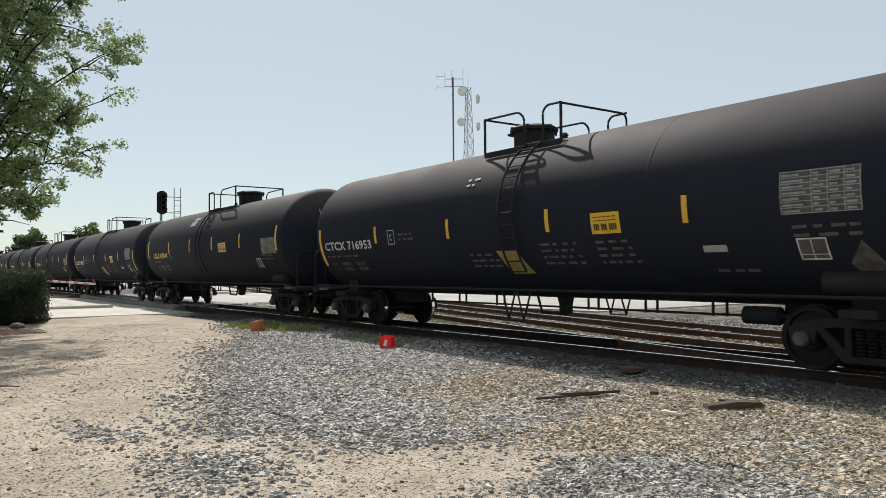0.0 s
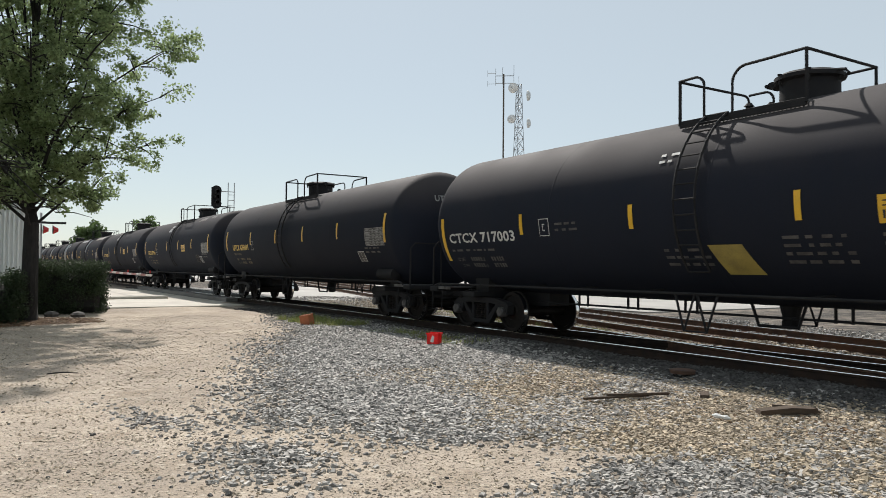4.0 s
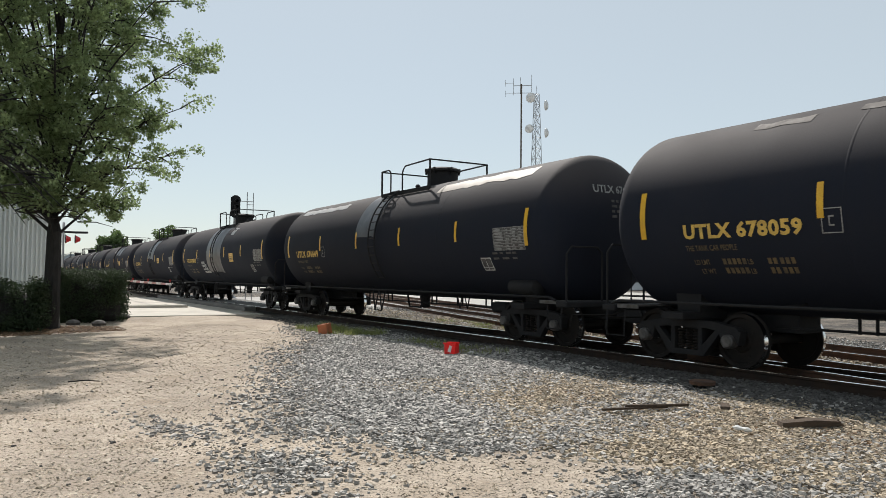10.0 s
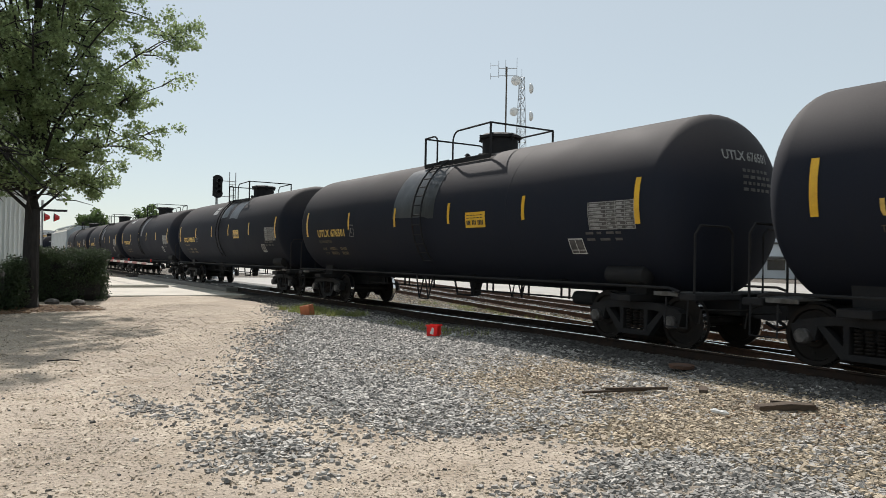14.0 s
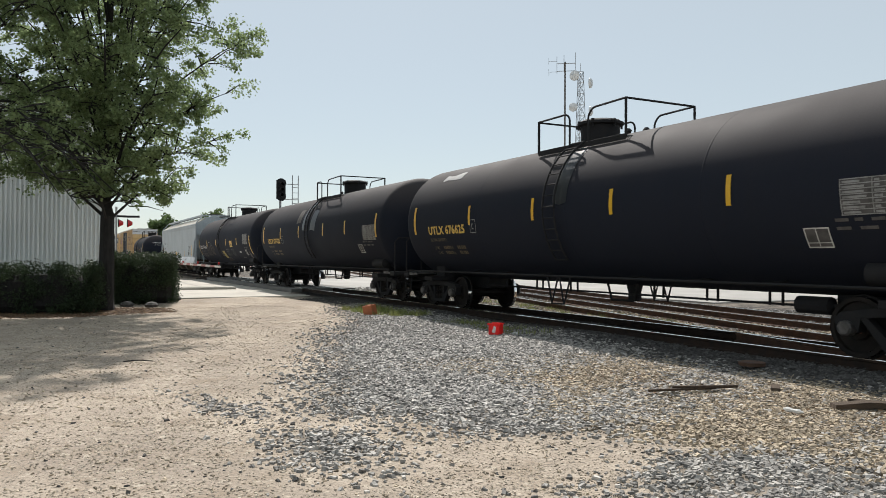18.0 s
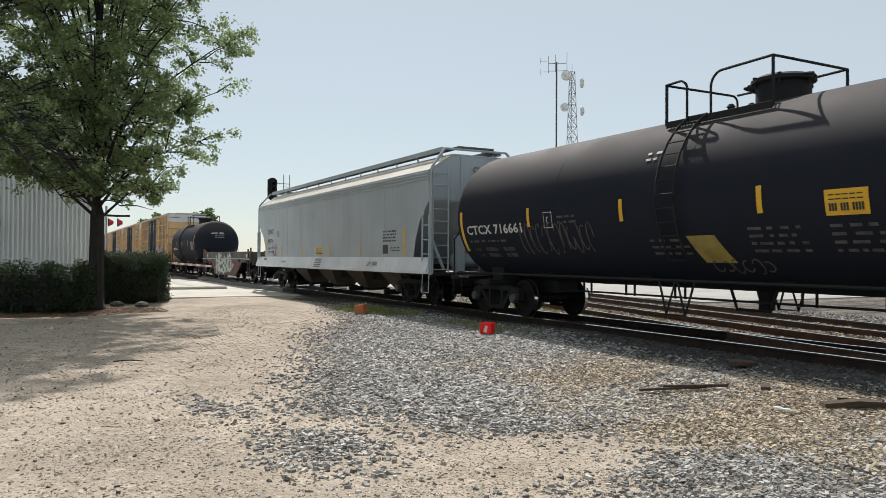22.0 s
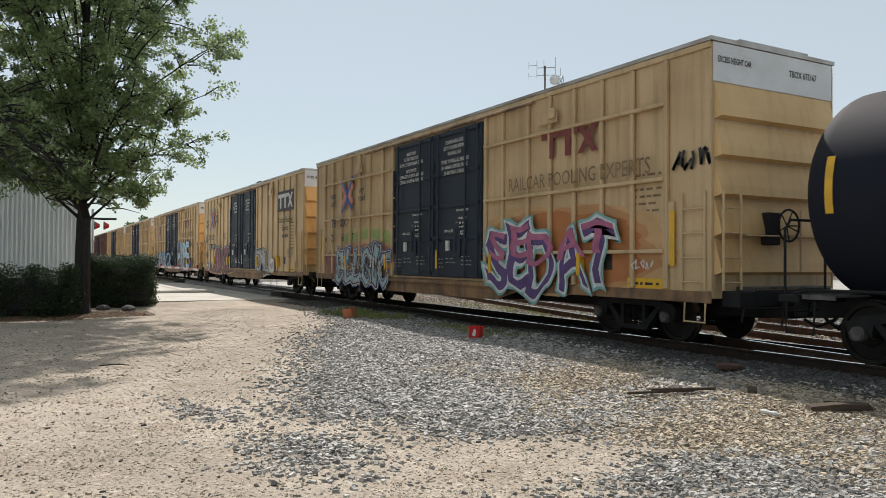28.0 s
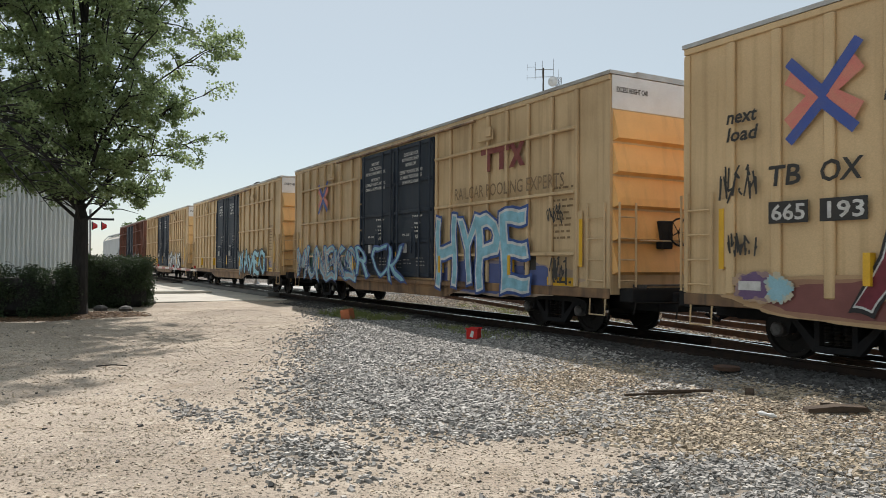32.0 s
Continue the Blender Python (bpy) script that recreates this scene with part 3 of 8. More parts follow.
def track_rails():
    """Each track: two rails, its ties; the near one carries the train."""
    prof = [(-0.07, 0), (0.07, 0), (0.07, 0.02), (0.012, 0.045), (0.012, 0.13), (0.036, 0.145), (0.036, 0.176), (-0.036, 0.176), (-0.036, 0.145), (-0.012, 0.13), (-0.012, 0.045), (-0.07, 0.02)]

    def rail(line, track, z=RAIL_Z - 0.182, bright=True, side=None):
        P = [Vector((*p, 0)) for p in line]
        vs, n = [], len(prof)
        hd = []
        for i, p in enumerate(P):
            d = (P[min(i + 1, len(P) - 1)] - P[max(i - 1, 0)]).normalized()
            s = Vector((-d.y, d.x, 0))
            vs += [(*(p + s * a).xy, z + h) for a, h in prof]
            hd += [(*(p + s * a).xy, z + h) for a, h in ((-0.030, 0.1765), (-0.030, 0.182), (0.030, 0.182), (0.030, 0.1765))]
        g = Geo().add(vs, [(i * n + k, i * n + (k + 1) % n, (i + 1) * n + (k + 1) % n, (i + 1) * n + k) for i in range(len(P) - 1) for k in range(n)])
        r = part("rail", g, side or RUST, track)
        h = Geo().add(hd, [(i * 4 + k, i * 4 + k + 1, i * 4 + k + 5, i * 4 + k + 4) for i in range(len(P) - 1) for k in range(3)])
        part("rail_head", h, TREAD if bright else GRATE, r, "worn shiny running surface")

    def track(name, centre, label, bright=True, tie0=-60, tie1=12, step=0.55):
        t = thing(name, label, "railway track", kind="structure")
        left, right = [], []
        for i, p in enumerate(centre):
            a, b = Vector(centre[max(i - 1, 0)]), Vector(centre[min(i + 1, len(centre) - 1)])
            d = (b - a).normalized()
            s = Vector((-d.y, d.x)) * 0.755
            left.append(Vector(p) + s)
            right.append(Vector(p) - s)
        rail(left, t, bright=bright, side=RAILD if "main" in name else RUST)
        rail(right, t, bright=bright, side=RAILD if "main" in name else RUST)
        tie = Geo().box(-0.11, 0.11, -1.3, 1.3, -0.14, 0.0).mesh("tie", TIE)
        cx = [p[0] for p in centre]
        cy = [p[1] for p in centre]
        x = tie0
        k = 0
        while x < tie1:
            y0, y1 = np.interp([x - 0.1, x + 0.1], cx, cy)
            part("tie", tie, None, t, at=(x, (y0 + y1) / 2, RAIL_Z - 0.185 - 0.002 * (k % 3), 0, 0, math.degrees(math.atan2(y1 - y0, 0.2))))
            x += step
            k += 1

    far_x = [-900, -300, -120, -60, -30, -10, 10, 60, 300]
    track("track_main", [(x, TRACK_Y) for x in far_x], "main railway track with worn shiny rails on dark ties")
    # turnout leaving the main track behind the train
    turn = [(6, TRACK_Y + 0.02), (2, TRACK_Y + 0.05), (-2, TRACK_Y + 0.22), (-5, TRACK_Y + 0.5), (-8, TRACK_Y + 0.98), (-11, TRACK_Y + 1.65), (-14, TRACK_Y + 2.4), (-18, TRACK_Y + 3.4), (-24, TRACK_Y + 4.9), (-32, TRACK_Y + 6.9), (-48, TRACK_Y + 10.9), (-90, TRACK_Y + 21.4), (-200, TRACK_Y + 49)]
    track("track_turnout", turn[::-1], "diverging railway track of a turnout with rusty rails", tie0=-36, tie1=-9)
    side = [(-200, 63.5), (-90, 36.0), (-48, 25.4), (-24, 19.4), (-10, 15.95), (-4, 14.8), (4, 13.9), (20, 13.2), (60, 13.0)]
    track("track_siding", side, "second rusty railway track on pale ballast", tie0=-40, tie1=0)


def paved():
    g = Geo().box(-34.5, -31.0, 3.2, 9.9, -0.2, 0.02, 0.02)
    g.box(-56.0, -34.52, -14, 9.9, -0.2, 0.012, 0.02)
    part("road", g, CONC).name = "road"
    tagged(bpy.data.objects["road"], "worn pale concrete road up to the level crossing", "road", kind="structure")
    part("crossing_panel", Geo().box(-55, -34, 9.95, 10.48, -0.2, 0.19).box(-55, -34, 10.70, 11.98, -0.2, 0.19).box(-55, -34, 12.2, 13.1, -0.2, 0.19), ASPHALT)
    tagged(bpy.data.objects["crossing_panel"], "asphalt level crossing panels between the rails", "level crossing", kind="structure")
    g = Geo().box(-150, -20.5, 22.5, 70, -0.2, 0.0, 0.01)
    g.box(-56, -34, 13.2, 22.4, -0.2, 0.012, 0.02)
    part("pavement", g, PAVE)
    tagged(bpy.data.objects["pavement"], "sunlit pale paved yard beyond the tracks", "pavement", kind="structure")
    k = Geo().box(-39.5, -38.4, 3.9, 8.4, -0.05, 0.14, 0.05)
    part("kerb_island", k, CONC)
    tagged(bpy.data.objects["kerb_island"], "low concrete traffic island beside the crossing", "kerb", kind="structure")


track_rails()
paved()

# ---------------------------------------------------------------- buildings


def shed():
    """Pale metal shed beside the road, its gable towards the lot."""
    b = thing("metal_shed", "large pale corrugated metal shed with a gable roof", "building", (-36.0, -9.0, 0))
    w, ht, pk, dp = 11.2, 7.9, 10.6, 7.0
    g = Geo().add([(0, -w, 0), (0, w, 0), (0, w, ht), (0, 0, pk), (0, -w, ht), (-0.15, -w, 0), (-0.15, w, 0), (-0.15, w, ht), (-0.15, 0, pk), (-0.15, -w, ht)],
                  [(0, 1, 2, 3, 4), (9, 8, 7, 6, 5), (0, 5, 6, 1), (1, 6, 7, 2), (0, 4, 9, 5)])
    wall = part("gable_wall", g, SIDING, b)
    rib = Geo()
    for i in range(int(2 * w / 0.17)):
        y = -w + 0.06 + i * 0.17
        top = pk - abs(y) * (pk - ht) / w - 0.06
        rib.prism([(0.0, 0.02), (0.09, 0.02), (0.09, top), (0.0, top)], y - 0.03, y + 0.03)
    tagged(part("siding_rib", rib, SIDING, wall), kind="stuff")
    part("side_wall", Geo().box(-dp, -0.16, w - 0.16, w, 0, ht), SIDING, b)
    part("side_wall", Geo().box(-dp, -0.16, -w, -w + 0.16, 0, ht), SIDING, b)
    part("back_wall", Geo().box(-dp - 0.16, -dp - 0.001, -w, w, 0, ht), SIDING, b)
    for s in (-1, 1):
        r = Geo().add([(0.25, 0, pk + 0.04), (-dp - 0.3, 0, pk + 0.04), (-dp - 0.3, s * (w + 0.3), ht - 0.03), (0.25, s * (w + 0.3), ht - 0.03),
                       (0.25, 0, pk + 0.14), (-dp - 0.3, 0, pk + 0.14), (-dp - 0.3, s * (w + 0.3), ht + 0.07), (0.25, s * (w + 0.3), ht + 0.07)],
                      [(0, 1, 2, 3), (4, 7, 6, 5), (0, 3, 7, 4), (1, 5, 6, 2), (2, 6, 7, 3)])
        part("roof", r, ROOFD, b)


def long_building():
    """Low white commercial building with a stepped parapet behind the yard."""
    b = thing("commercial_building", "long low white building with a stepped parapet and dark roof lines", "building", (-88, 84, 0, 0, 0, 38))
    part("front_wall", Geo().box(-22, 60, 0, 0.4, 0, 5.2, 0.03), WHITEW, b)
    for x0, x1, z0, z1 in ((4, 60, 5.2, 6.6), (10, 52, 6.6, 7.6), (16, 40, 7.6, 8.6)):
        part("parapet", Geo().box(x0, x1, 0.0, 0.4, z0 + 0.003, z1, 0.03), WHITEW, b)
    part("side_wall", Geo().box(-22, -21.6, 0.41, 24, 0, 5.2), WHITEW, b)
    part("roof", Geo().box(-21.6, 60, 0.42, 24, 5.0, 5.3), ROOFD, b)
    part("cornice", Geo().box(3, 60.2, -0.25, -0.01, 5.0, 5.3), ROOFD, b)
    part("canopy", Geo().box(6, 50, -2.0, -0.01, 2.9, 3.2), ROOFD, b)
    for i in range(10):
        w = part("window", Geo().box(-20 + i * 7.6, -17.6 + i * 7.6, -0.05, -0.004, 1.2, 2.7), GLASS, b)
        part("frame", Geo().box(-20.15 + i * 7.6, -20.01 + i * 7.6, -0.08, -0.004, 1.1, 2.8).box(-17.59 + i * 7.6, -17.45 + i * 7.6, -0.08, -0.004, 1.1, 2.8).box(-20 + i * 7.6, -17.6 + i * 7.6, -0.08, -0.004, 2.71, 2.8), WHITEW, w)
    for x in (-3, 12):
        part("roof_vent", Geo().lathe([(5.3, 0.25), (8.9 if x > 0 else 6.4, 0.25), (9.0 if x > 0 else 6.5, 0.4)], "z", (x, 8, 0), 10), ROOFD, b)
    part("roof_shed", Geo().box(-14, -2, 6, 14, 5.31, 6.6), ROOFD, b)


def beige_building():
    b = thing("brick_warehouse", "tall flat-roofed beige warehouse with a dark parapet", "building", (-23, 52, 0, 0, 0, 20))
    part("wall", Geo().box(-1, 30, 0, 18, 0, 9.2, 0.05), BEIGE, b)
    part("parapet", Geo().box(-1.2, 30.2, -0.2, 18.2, 9.201, 9.6, 0.03), ROOFD, b)
    for i in range(5):
        for z in (1.6, 5.6):
            part("window", Geo().box(2 + i * 5.6, 4 + i * 5.6, -0.06, -0.003, z, z + 1.7), GLASS, b)


shed()
long_building()
beige_building()

# ---------------------------------------------------------------- masts, signals and poles


def lattice(g, p0, p1, w0, w1, n, r, legs=3):
    """A lattice mast of legs and cross bracing."""
    p0, p1 = Vector(p0), Vector(p1)
    ring = []
    for i in range(n + 1):
        c, w = p0.lerp(p1, i / n), w0 + (w1 - w0) * i / n
        ring.append([c + Vector((math.cos(a) * w, math.sin(a) * w, 0)) for a in (2 * math.pi * k / legs + 0.5 for k in range(legs))])
    for k in range(legs):
        g.tube([q[k] for q in (ring[0], ring[-1])], r * 1.5, 5)
    for i in range(n):
        for k in range(legs):
            g.tube([ring[i][k], ring[i + 1][(k + 1) % legs]], r, 4)
            g.tube([ring[i][(k + 1) % legs], ring[i + 1][k]], r, 4)
            g.tube([ring[i + 1][k], ring[i + 1][(k + 1) % legs]], r, 4)
    return g


def radio_masts():
    a = thing("antenna_pole", "slim steel pole carrying stacked dipole antennas", "antenna mast", (-56.1, 42.2, 0))
    part("pole", Geo().tube([(0, 0, 0), (0, 0, 10)], 0.14, 8).tube([(0, 0, 10), (0, 0, 19.9)], 0.075, 8), POLE, a)
    part("stub_pole", Geo().tube([(-0.28, -0.2, 0), (-0.28, -0.2, 9.9)], 0.13, 8), POLE, a, "shorter timber pole strapped beside it")
    side = Vector((0.6, 0.8, 0))
    g = Geo().tube([-side * 0.75 + Vector((0, 0, 19.75)), side * 0.95 + Vector((0, 0, 19.75))], 0.035, 5).tube([-side * 0.75 + Vector((0, 0, 19.05)), side * 0.95 + Vector((0, 0, 19.05))], 0.03, 5)
    part("crossarm", g, STEEL, a)
    for s, z in ((-0.75, 19.45), (0.95, 19.75), (-0.1, 19.55)):
        d = Geo().tube([side * s + Vector((0, 0, z - 0.6)), side * s + Vector((0, 0, z + 1.0))], 0.025, 5)
        if s == -0.75:
            for h in (-0.45, 0.55):
                d.tube([side * s + Vector((0, 0, z + h)), side * (s - 0.75) + Vector((0, 0, z + h))], 0.02, 4)
                d.tube([side * (s - 0.75) + Vector((0, 0, z + h - 0.3)), side * (s - 0.75) + Vector((0, 0, z + h + 0.3))], 0.02, 4)
        part("dipole", d, STEEL, a)
    t = thing("lattice_tower", "grey steel lattice tower with four microwave dishes", "radio tower", (-83, 65.1, 0))
    part("lattice", lattice(Geo(), (0, 0, 0), (0, 0, 27.6), 1.6, 0.42, 18, 0.03), STEEL, t)
    side = Vector((0.617, 0.787, 0))
    for s, z, r in ((-0.75, 27.1, 0.72), (-0.95, 22.7, 0.62), (1.15, 26.0, 0.72), (1.2, 22.1, 0.66)):
        d = Geo().lathe([(0, 0.1), (0.05, r), (0.25, r), (0.45, r * 0.6), (0.5, 0.05)], "x", (0, 0, 0), 12)
        part("dish", d, WHITEP, t, smooth=True, at=(*(side * s + Vector((0, 0, z))), 0, 0, -60 if s < 0 else 40))
    part("whip_aerial", Geo().tube([(0, 0, 27.6), (0, 0, 28.8)], 0.03, 5), STEEL, t)


def block_signal(at, ht, ladder, label, group):
    s = thing("railway_signal", label, "railway signal", at, group)
    part("mast", Geo().tube([(0, 0, 0), (0, 0, ht)], 0.08, 8).lathe([(0, 0.3), (0.08, 0.3), (0.3, 0.12)], "z", (0, 0, 0), 8), STEEL, s)
    head = part("signal_head", Geo().prism([(-0.04, -0.62), (0.04, -0.62), (0.04, 0.62), (-0.04, 0.62)], -0.30, 0.30).lathe([(0.05, 0.30), (0.07, 0.33)], "x", (0, 0, 0.42), 14).lathe([(0.05, 0.30), (0.07, 0.33)], "x", (0, 0, -0.42), 14), BLACK, s, "black signal backboard", at=(0.15, 0, ht - 0.5))
    for z in (0.35, 0.0, -0.35):
        part("hood", Geo().lathe([(0, 0.13), (0.32, 0.13), (0.32, 0.115), (0.02, 0.115)], "x", (0.05, 0, z), 10, caps=False), BLACK, head)
    if ladder:
        g = Geo()
        for y in (ladder - 0.2, ladder + 0.2):
            g.tube([(0, y, 0), (0, y, ht + 0.5)], 0.03, 5)
        for i in range(int(ht / 0.35)):
            g.tube([(0, ladder - 0.2, 0.3 + i * 0.35), (0, ladder + 0.2, 0.3 + i * 0.35)], 0.018, 4)
        for z in (ht - 1.1, ht - 0.1):
            g.tube([(0, 0, z), (0, ladder + 0.25, z)], 0.025, 4)
        part("ladder", g, STEEL, s)
        part("platform", Geo().box(-0.3, 0.3, 0.1, ladder + 0.35, ht - 1.72, ht - 1.66), GRATE, s)


radio_masts()
block_signal((-48.3, 13.35, 0), 6.55, 1.0, "black-headed railway signal on a steel mast with a ladder", "railway signals")
block_signal((-80.7, 27.0, 0), 6.0, 0.9, "distant railway signal on a thin mast", "railway signals")
block_signal((-66.8, 32.0, 0), 5.2, 0.8, "distant railway signal on a thin mast", "railway signals")


def crossing_signal():
    c = thing("crossing_signal", "grade crossing flasher mast with hooded red lights", "crossing signal", (-60, 4.35, 0))
    part("mast", Geo().tube([(0, 0, 0), (0, 0, 5.3)], 0.08, 8).lathe([(0, 0.22), (0.15, 0.22), (0.35, 0.1)], "z", (0, 0, 0), 8), STEEL, c)
    part("crossarm", Geo().tube([(0, -0.2, 4.62), (0, 0.8, 4.60), (0, 1.6, 4.62)], 0.09, 6), BLACK, c)
    for y in (0.12, 0.74):
        l = part("flasher", Geo().lathe([(0, 0.32), (0.02, 0.32), (0.03, 0.18)], "y", (0.08, y, 4.12), 16), BLACK, c)
        part("hood", Geo().lathe([(0.03, 0.30), (0.36, 0.12)], "y", (0.08, y, 4.1), 12, caps=False), REDL, l)
        part("lens", Geo().lathe([(0.05, 0.16), (0.09, 0.08)], "y", (0.08, y, 4.12), 12), REDL, l, "dark red lens")
    g = thing("crossing_gate", "lowered red and white striped crossing gate arm", "crossing gate", (-58, 7.8, 0))
    part("gate_box", Geo().box(-0.3, 0.3, -0.25, 0.25, 0, 1.5, 0.03), STEEL, g)
    part("counterweight", Geo().box(-1.5, -0.31, -0.08, 0.08, 1.05, 1.35, 0.03), BLACK, g)
    for i in range(14):
        part("arm_stripe", Geo().box(0.31 + i * 1.3, 0.31 + (i + 1) * 1.3 - 0.002, -0.04, 0.04, 1.14 - 0.004 * i, 1.28 - 0.007 * i, 0.01), GATEW if i % 2 else GATER, g)
    for x in (6.5, 12.0, 18.2):
        part("arm_lamp", Geo().lathe([(1.24, 0.04), (1.3, 0.05), (1.38, 0.04)], "z", (x, 0, 0), 8), REDL, g)


crossing_signal()


def utility_pole(at, ht, arm):
    u = thing("utility_pole", "weathered timber utility pole", "utility pole", at, "utility poles")
    part("pole", Geo().tube([(0, 0, 0), (0, 0, ht)], 0.15, 8, 0.1), POLE, u)
    if arm:
        part("crossarm", Geo().box(-0.06, 0.06, -1.1, 1.1, ht - 0.7, ht - 0.58), POLE, u)
        for y in (-1.0, -0.5, 0.5, 1.0):
            part("insulator", Geo().lathe([(0, 0.04), (0.06, 0.06), (0.14, 0.03)], "z", (0, y, ht - 0.58), 6), WHITEP, u)


for x, y, h_, arm in ((-101, 60, 6.8, 0), (-98, 66, 5.2, 0), (-112, 88, 8.2, 1), (-106, 93, 6.6, 0), (-62, 88, 9.2, 1)):
    utility_pole((x, y, 0), h_, arm)

# ---------------------------------------------------------------- trees and hedges


def leaf_cloud(rng, centres, radii, per, size, material, name, droop=0.2, shell=0.0):
    """Many small folded leaves round the given centres, in one mesh."""
    n = int(per * len(centres))
    k = rng.integers(0, len(centres), n)
    d = rng.normal(0, 1, (n, 3))
    d /= np.linalg.norm(d, axis=1)[:, None]
    rad = np.maximum(shell, rng.uniform(0, 1, (n, 1)) ** 0.45)
    p = centres[k] + d * rad * radii[k]
    a = rng.normal(0, 1, (n, 3))
    a[:, 2] -= droop
    a /= np.linalg.norm(a, axis=1)[:, None]
    b = np.cross(a, rng.normal(0, 1, (n, 3)))
    b /= np.linalg.norm(b, axis=1)[:, None]
    s = size * rng.uniform(0.6, 1.3, (n, 1))
    c = np.cross(a, b) * s * 0.18
    v = np.stack([p, p + a * s * 0.5 + b * s * 0.36 + c, p + a * s, p + a * s * 0.5 - b * s * 0.36 + c], 1)
    f = np.array([(0, 1, 2), (0, 2, 3)])[None] + 4 * np.arange(n)[:, None, None]
    me = bpy.data.meshes.new(name)
    me.vertices.add(n * 4)
    me.vertices.foreach_set("co", v.astype(np.float32).ravel())
    me.loops.add(n * 6)
    me.loops.foreach_set("vertex_index", f.astype(np.int32).ravel())
    me.polygons.add(n * 2)
    me.polygons.foreach_set("loop_start", np.arange(0, n * 6, 3, dtype=np.int32))
    me.polygons.foreach_set("use_smooth", np.zeros(n * 2, dtype=bool))
    me.update(calc_edges=True)
    me.materials.append(material)
    return me


CROWN_Z = (3.0, 3.8, 4.7, 5.6, 7.8, 9.1, 11.0, 13.5, 15.8, 17.3, 18.4)
CROWN_R = (0.9, 2.2, 3.2, 3.6, 4.25, 4.5, 4.5, 4.55, 4.7, 4.2, 1.5)


def broad_tree(at, k, trunk_r, label, seed, leaves, limbs=20, droop=0):
    """A tree of ascending limbs; k scales the crown's outline."""
    rng = np.random.default_rng(seed)
    t = thing("tree", label, "tree", at, "street trees")
    wood = Geo()
    fork = 2.9 * k
    wood.tube([(0, 0, 0), (0.02, 0.01, 0.12), (0.03, 0.02, 0.5), (0.03, 0.03, fork * 0.6), (0.05, 0.04, fork)], trunk_r * 1.2, 10, trunk_r * 0.9)
    wood.tube([(0.05, 0.04, fork), (0.02, -0.05, fork + 1.5), (0.1, 0.05, fork + 3.2), (0.05, 0.0, fork + 6.0), (0.15, 0.1, fork + 11.0)], trunk_r * 0.9, 8, 0.03)
    tips, rad = [], []
    for i in range(limbs):
        a = 2.4 * i + rng.uniform(-0.3, 0.3)
        z = 3.7 + 14.6 * ((i + 0.5) / limbs) ** 0.95
        reach = float(np.interp(z, CROWN_Z, CROWN_R)) * rng.uniform(0.82, 1.02)
        end = Vector((math.cos(a) * reach, math.sin(a) * reach, z)) * k
        start = Vector((0.05, 0.03, (2.6 + 0.36 * (z - 3.7) * rng.uniform(0.6, 1.3)) * k))
        mid = Vector((end.x * 0.42, end.y * 0.42, start.z + (end.z - start.z) * 0.62))
        wood.tube([start, start.lerp(mid, 0.5), mid, mid.lerp(end, 0.55) + Vector((0, 0, 0.12)), end], trunk_r * rng.uniform(0.16, 0.32) * (1.0 if z < 9 else 0.55), 6, 0.012)
        for j in range(15):
            f = rng.uniform(0.22, 1.0)
            p = mid.lerp(end, (f - 0.4) / 0.6) if f > 0.4 else start.lerp(mid, f / 0.4)
            out = Vector(rng.normal(0, 1, 3))
            out.z = abs(out.z) * 0.5 - 0.25
            q = p + out.normalized() * rng.uniform(0.5, 1.5) * k
            lim = float(np.interp(q.z / k, CROWN_Z, CROWN_R)) * k * 1.04
            hd = math.hypot(q.x, q.y)
            if hd > lim:
                q = Vector((q.x * lim / hd, q.y * lim / hd, q.z))
            q.z = max(q.z, 3.3 * k)
            wood.tube([p, p.lerp(q, 0.5) + Vector((0, 0, 0.08)), q], 0.028, 4, 0.005)
            for m in range(4):
                c = p.lerp(q, rng.uniform(0.35, 1.1)) + Vector(rng.normal(0, 0.14, 3))
                if c.z > (3.9 - 0.28 * min(math.hypot(c.x, c.y), 3.0)) * k:
                    tips.append(c)
                    rad.append(rng.uniform(0.14, 0.36) * k)
    for i in range(droop):
        # low limbs that hang over the hedge, half bare
        a = 0.35 + 1.5 * (i + 0.5) / droop + rng.uniform(-0.1, 0.1)
        reach, z0 = rng.uniform(3.4, 5.0), rng.uniform(4.2, 5.6)
        line = [Vector((math.cos(a) * reach * f, math.sin(a) * reach * f, z0 + 0.9 * math.sin(2.4 * f) - 2.0 * f * f)) for f in (0, 0.2, 0.4, 0.6, 0.8, 1.0)]
        wood.tube(line, 0.05, 6, 0.010)
        for j in range(11):
            f = rng.uniform(0.35, 1.0)
            p = line[int(f * 4.99)].lerp(line[int(f * 4.99) + 1], f * 4.99 % 1)
            q = p + Vector((math.cos(a + rng.normal(0, 0.7)), math.sin(a + rng.normal(0, 0.7)), rng.uniform(-0.5, 0.35))) * rng.uniform(0.4, 1.2)
            wood.tube([p, p.lerp(q, 0.5) + Vector((0, 0, 0.06)), q], 0.02, 4, 0.005)
            if j < 4:
                tips.append(q)
                rad.append(rng.uniform(0.15, 0.32))
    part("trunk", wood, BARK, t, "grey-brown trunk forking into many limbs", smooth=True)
    rad = np.array(rad)[:, None] * np.array([[1.0, 1.0, 0.7]])
    crown = leaf_cloud(rng, np.array([tuple(p) for p in tips]), rad, leaves / len(tips), 0.098, LEAF, "crown")
    part("crown", crown, None, t, "airy crown of small fresh green leaves")
    return t


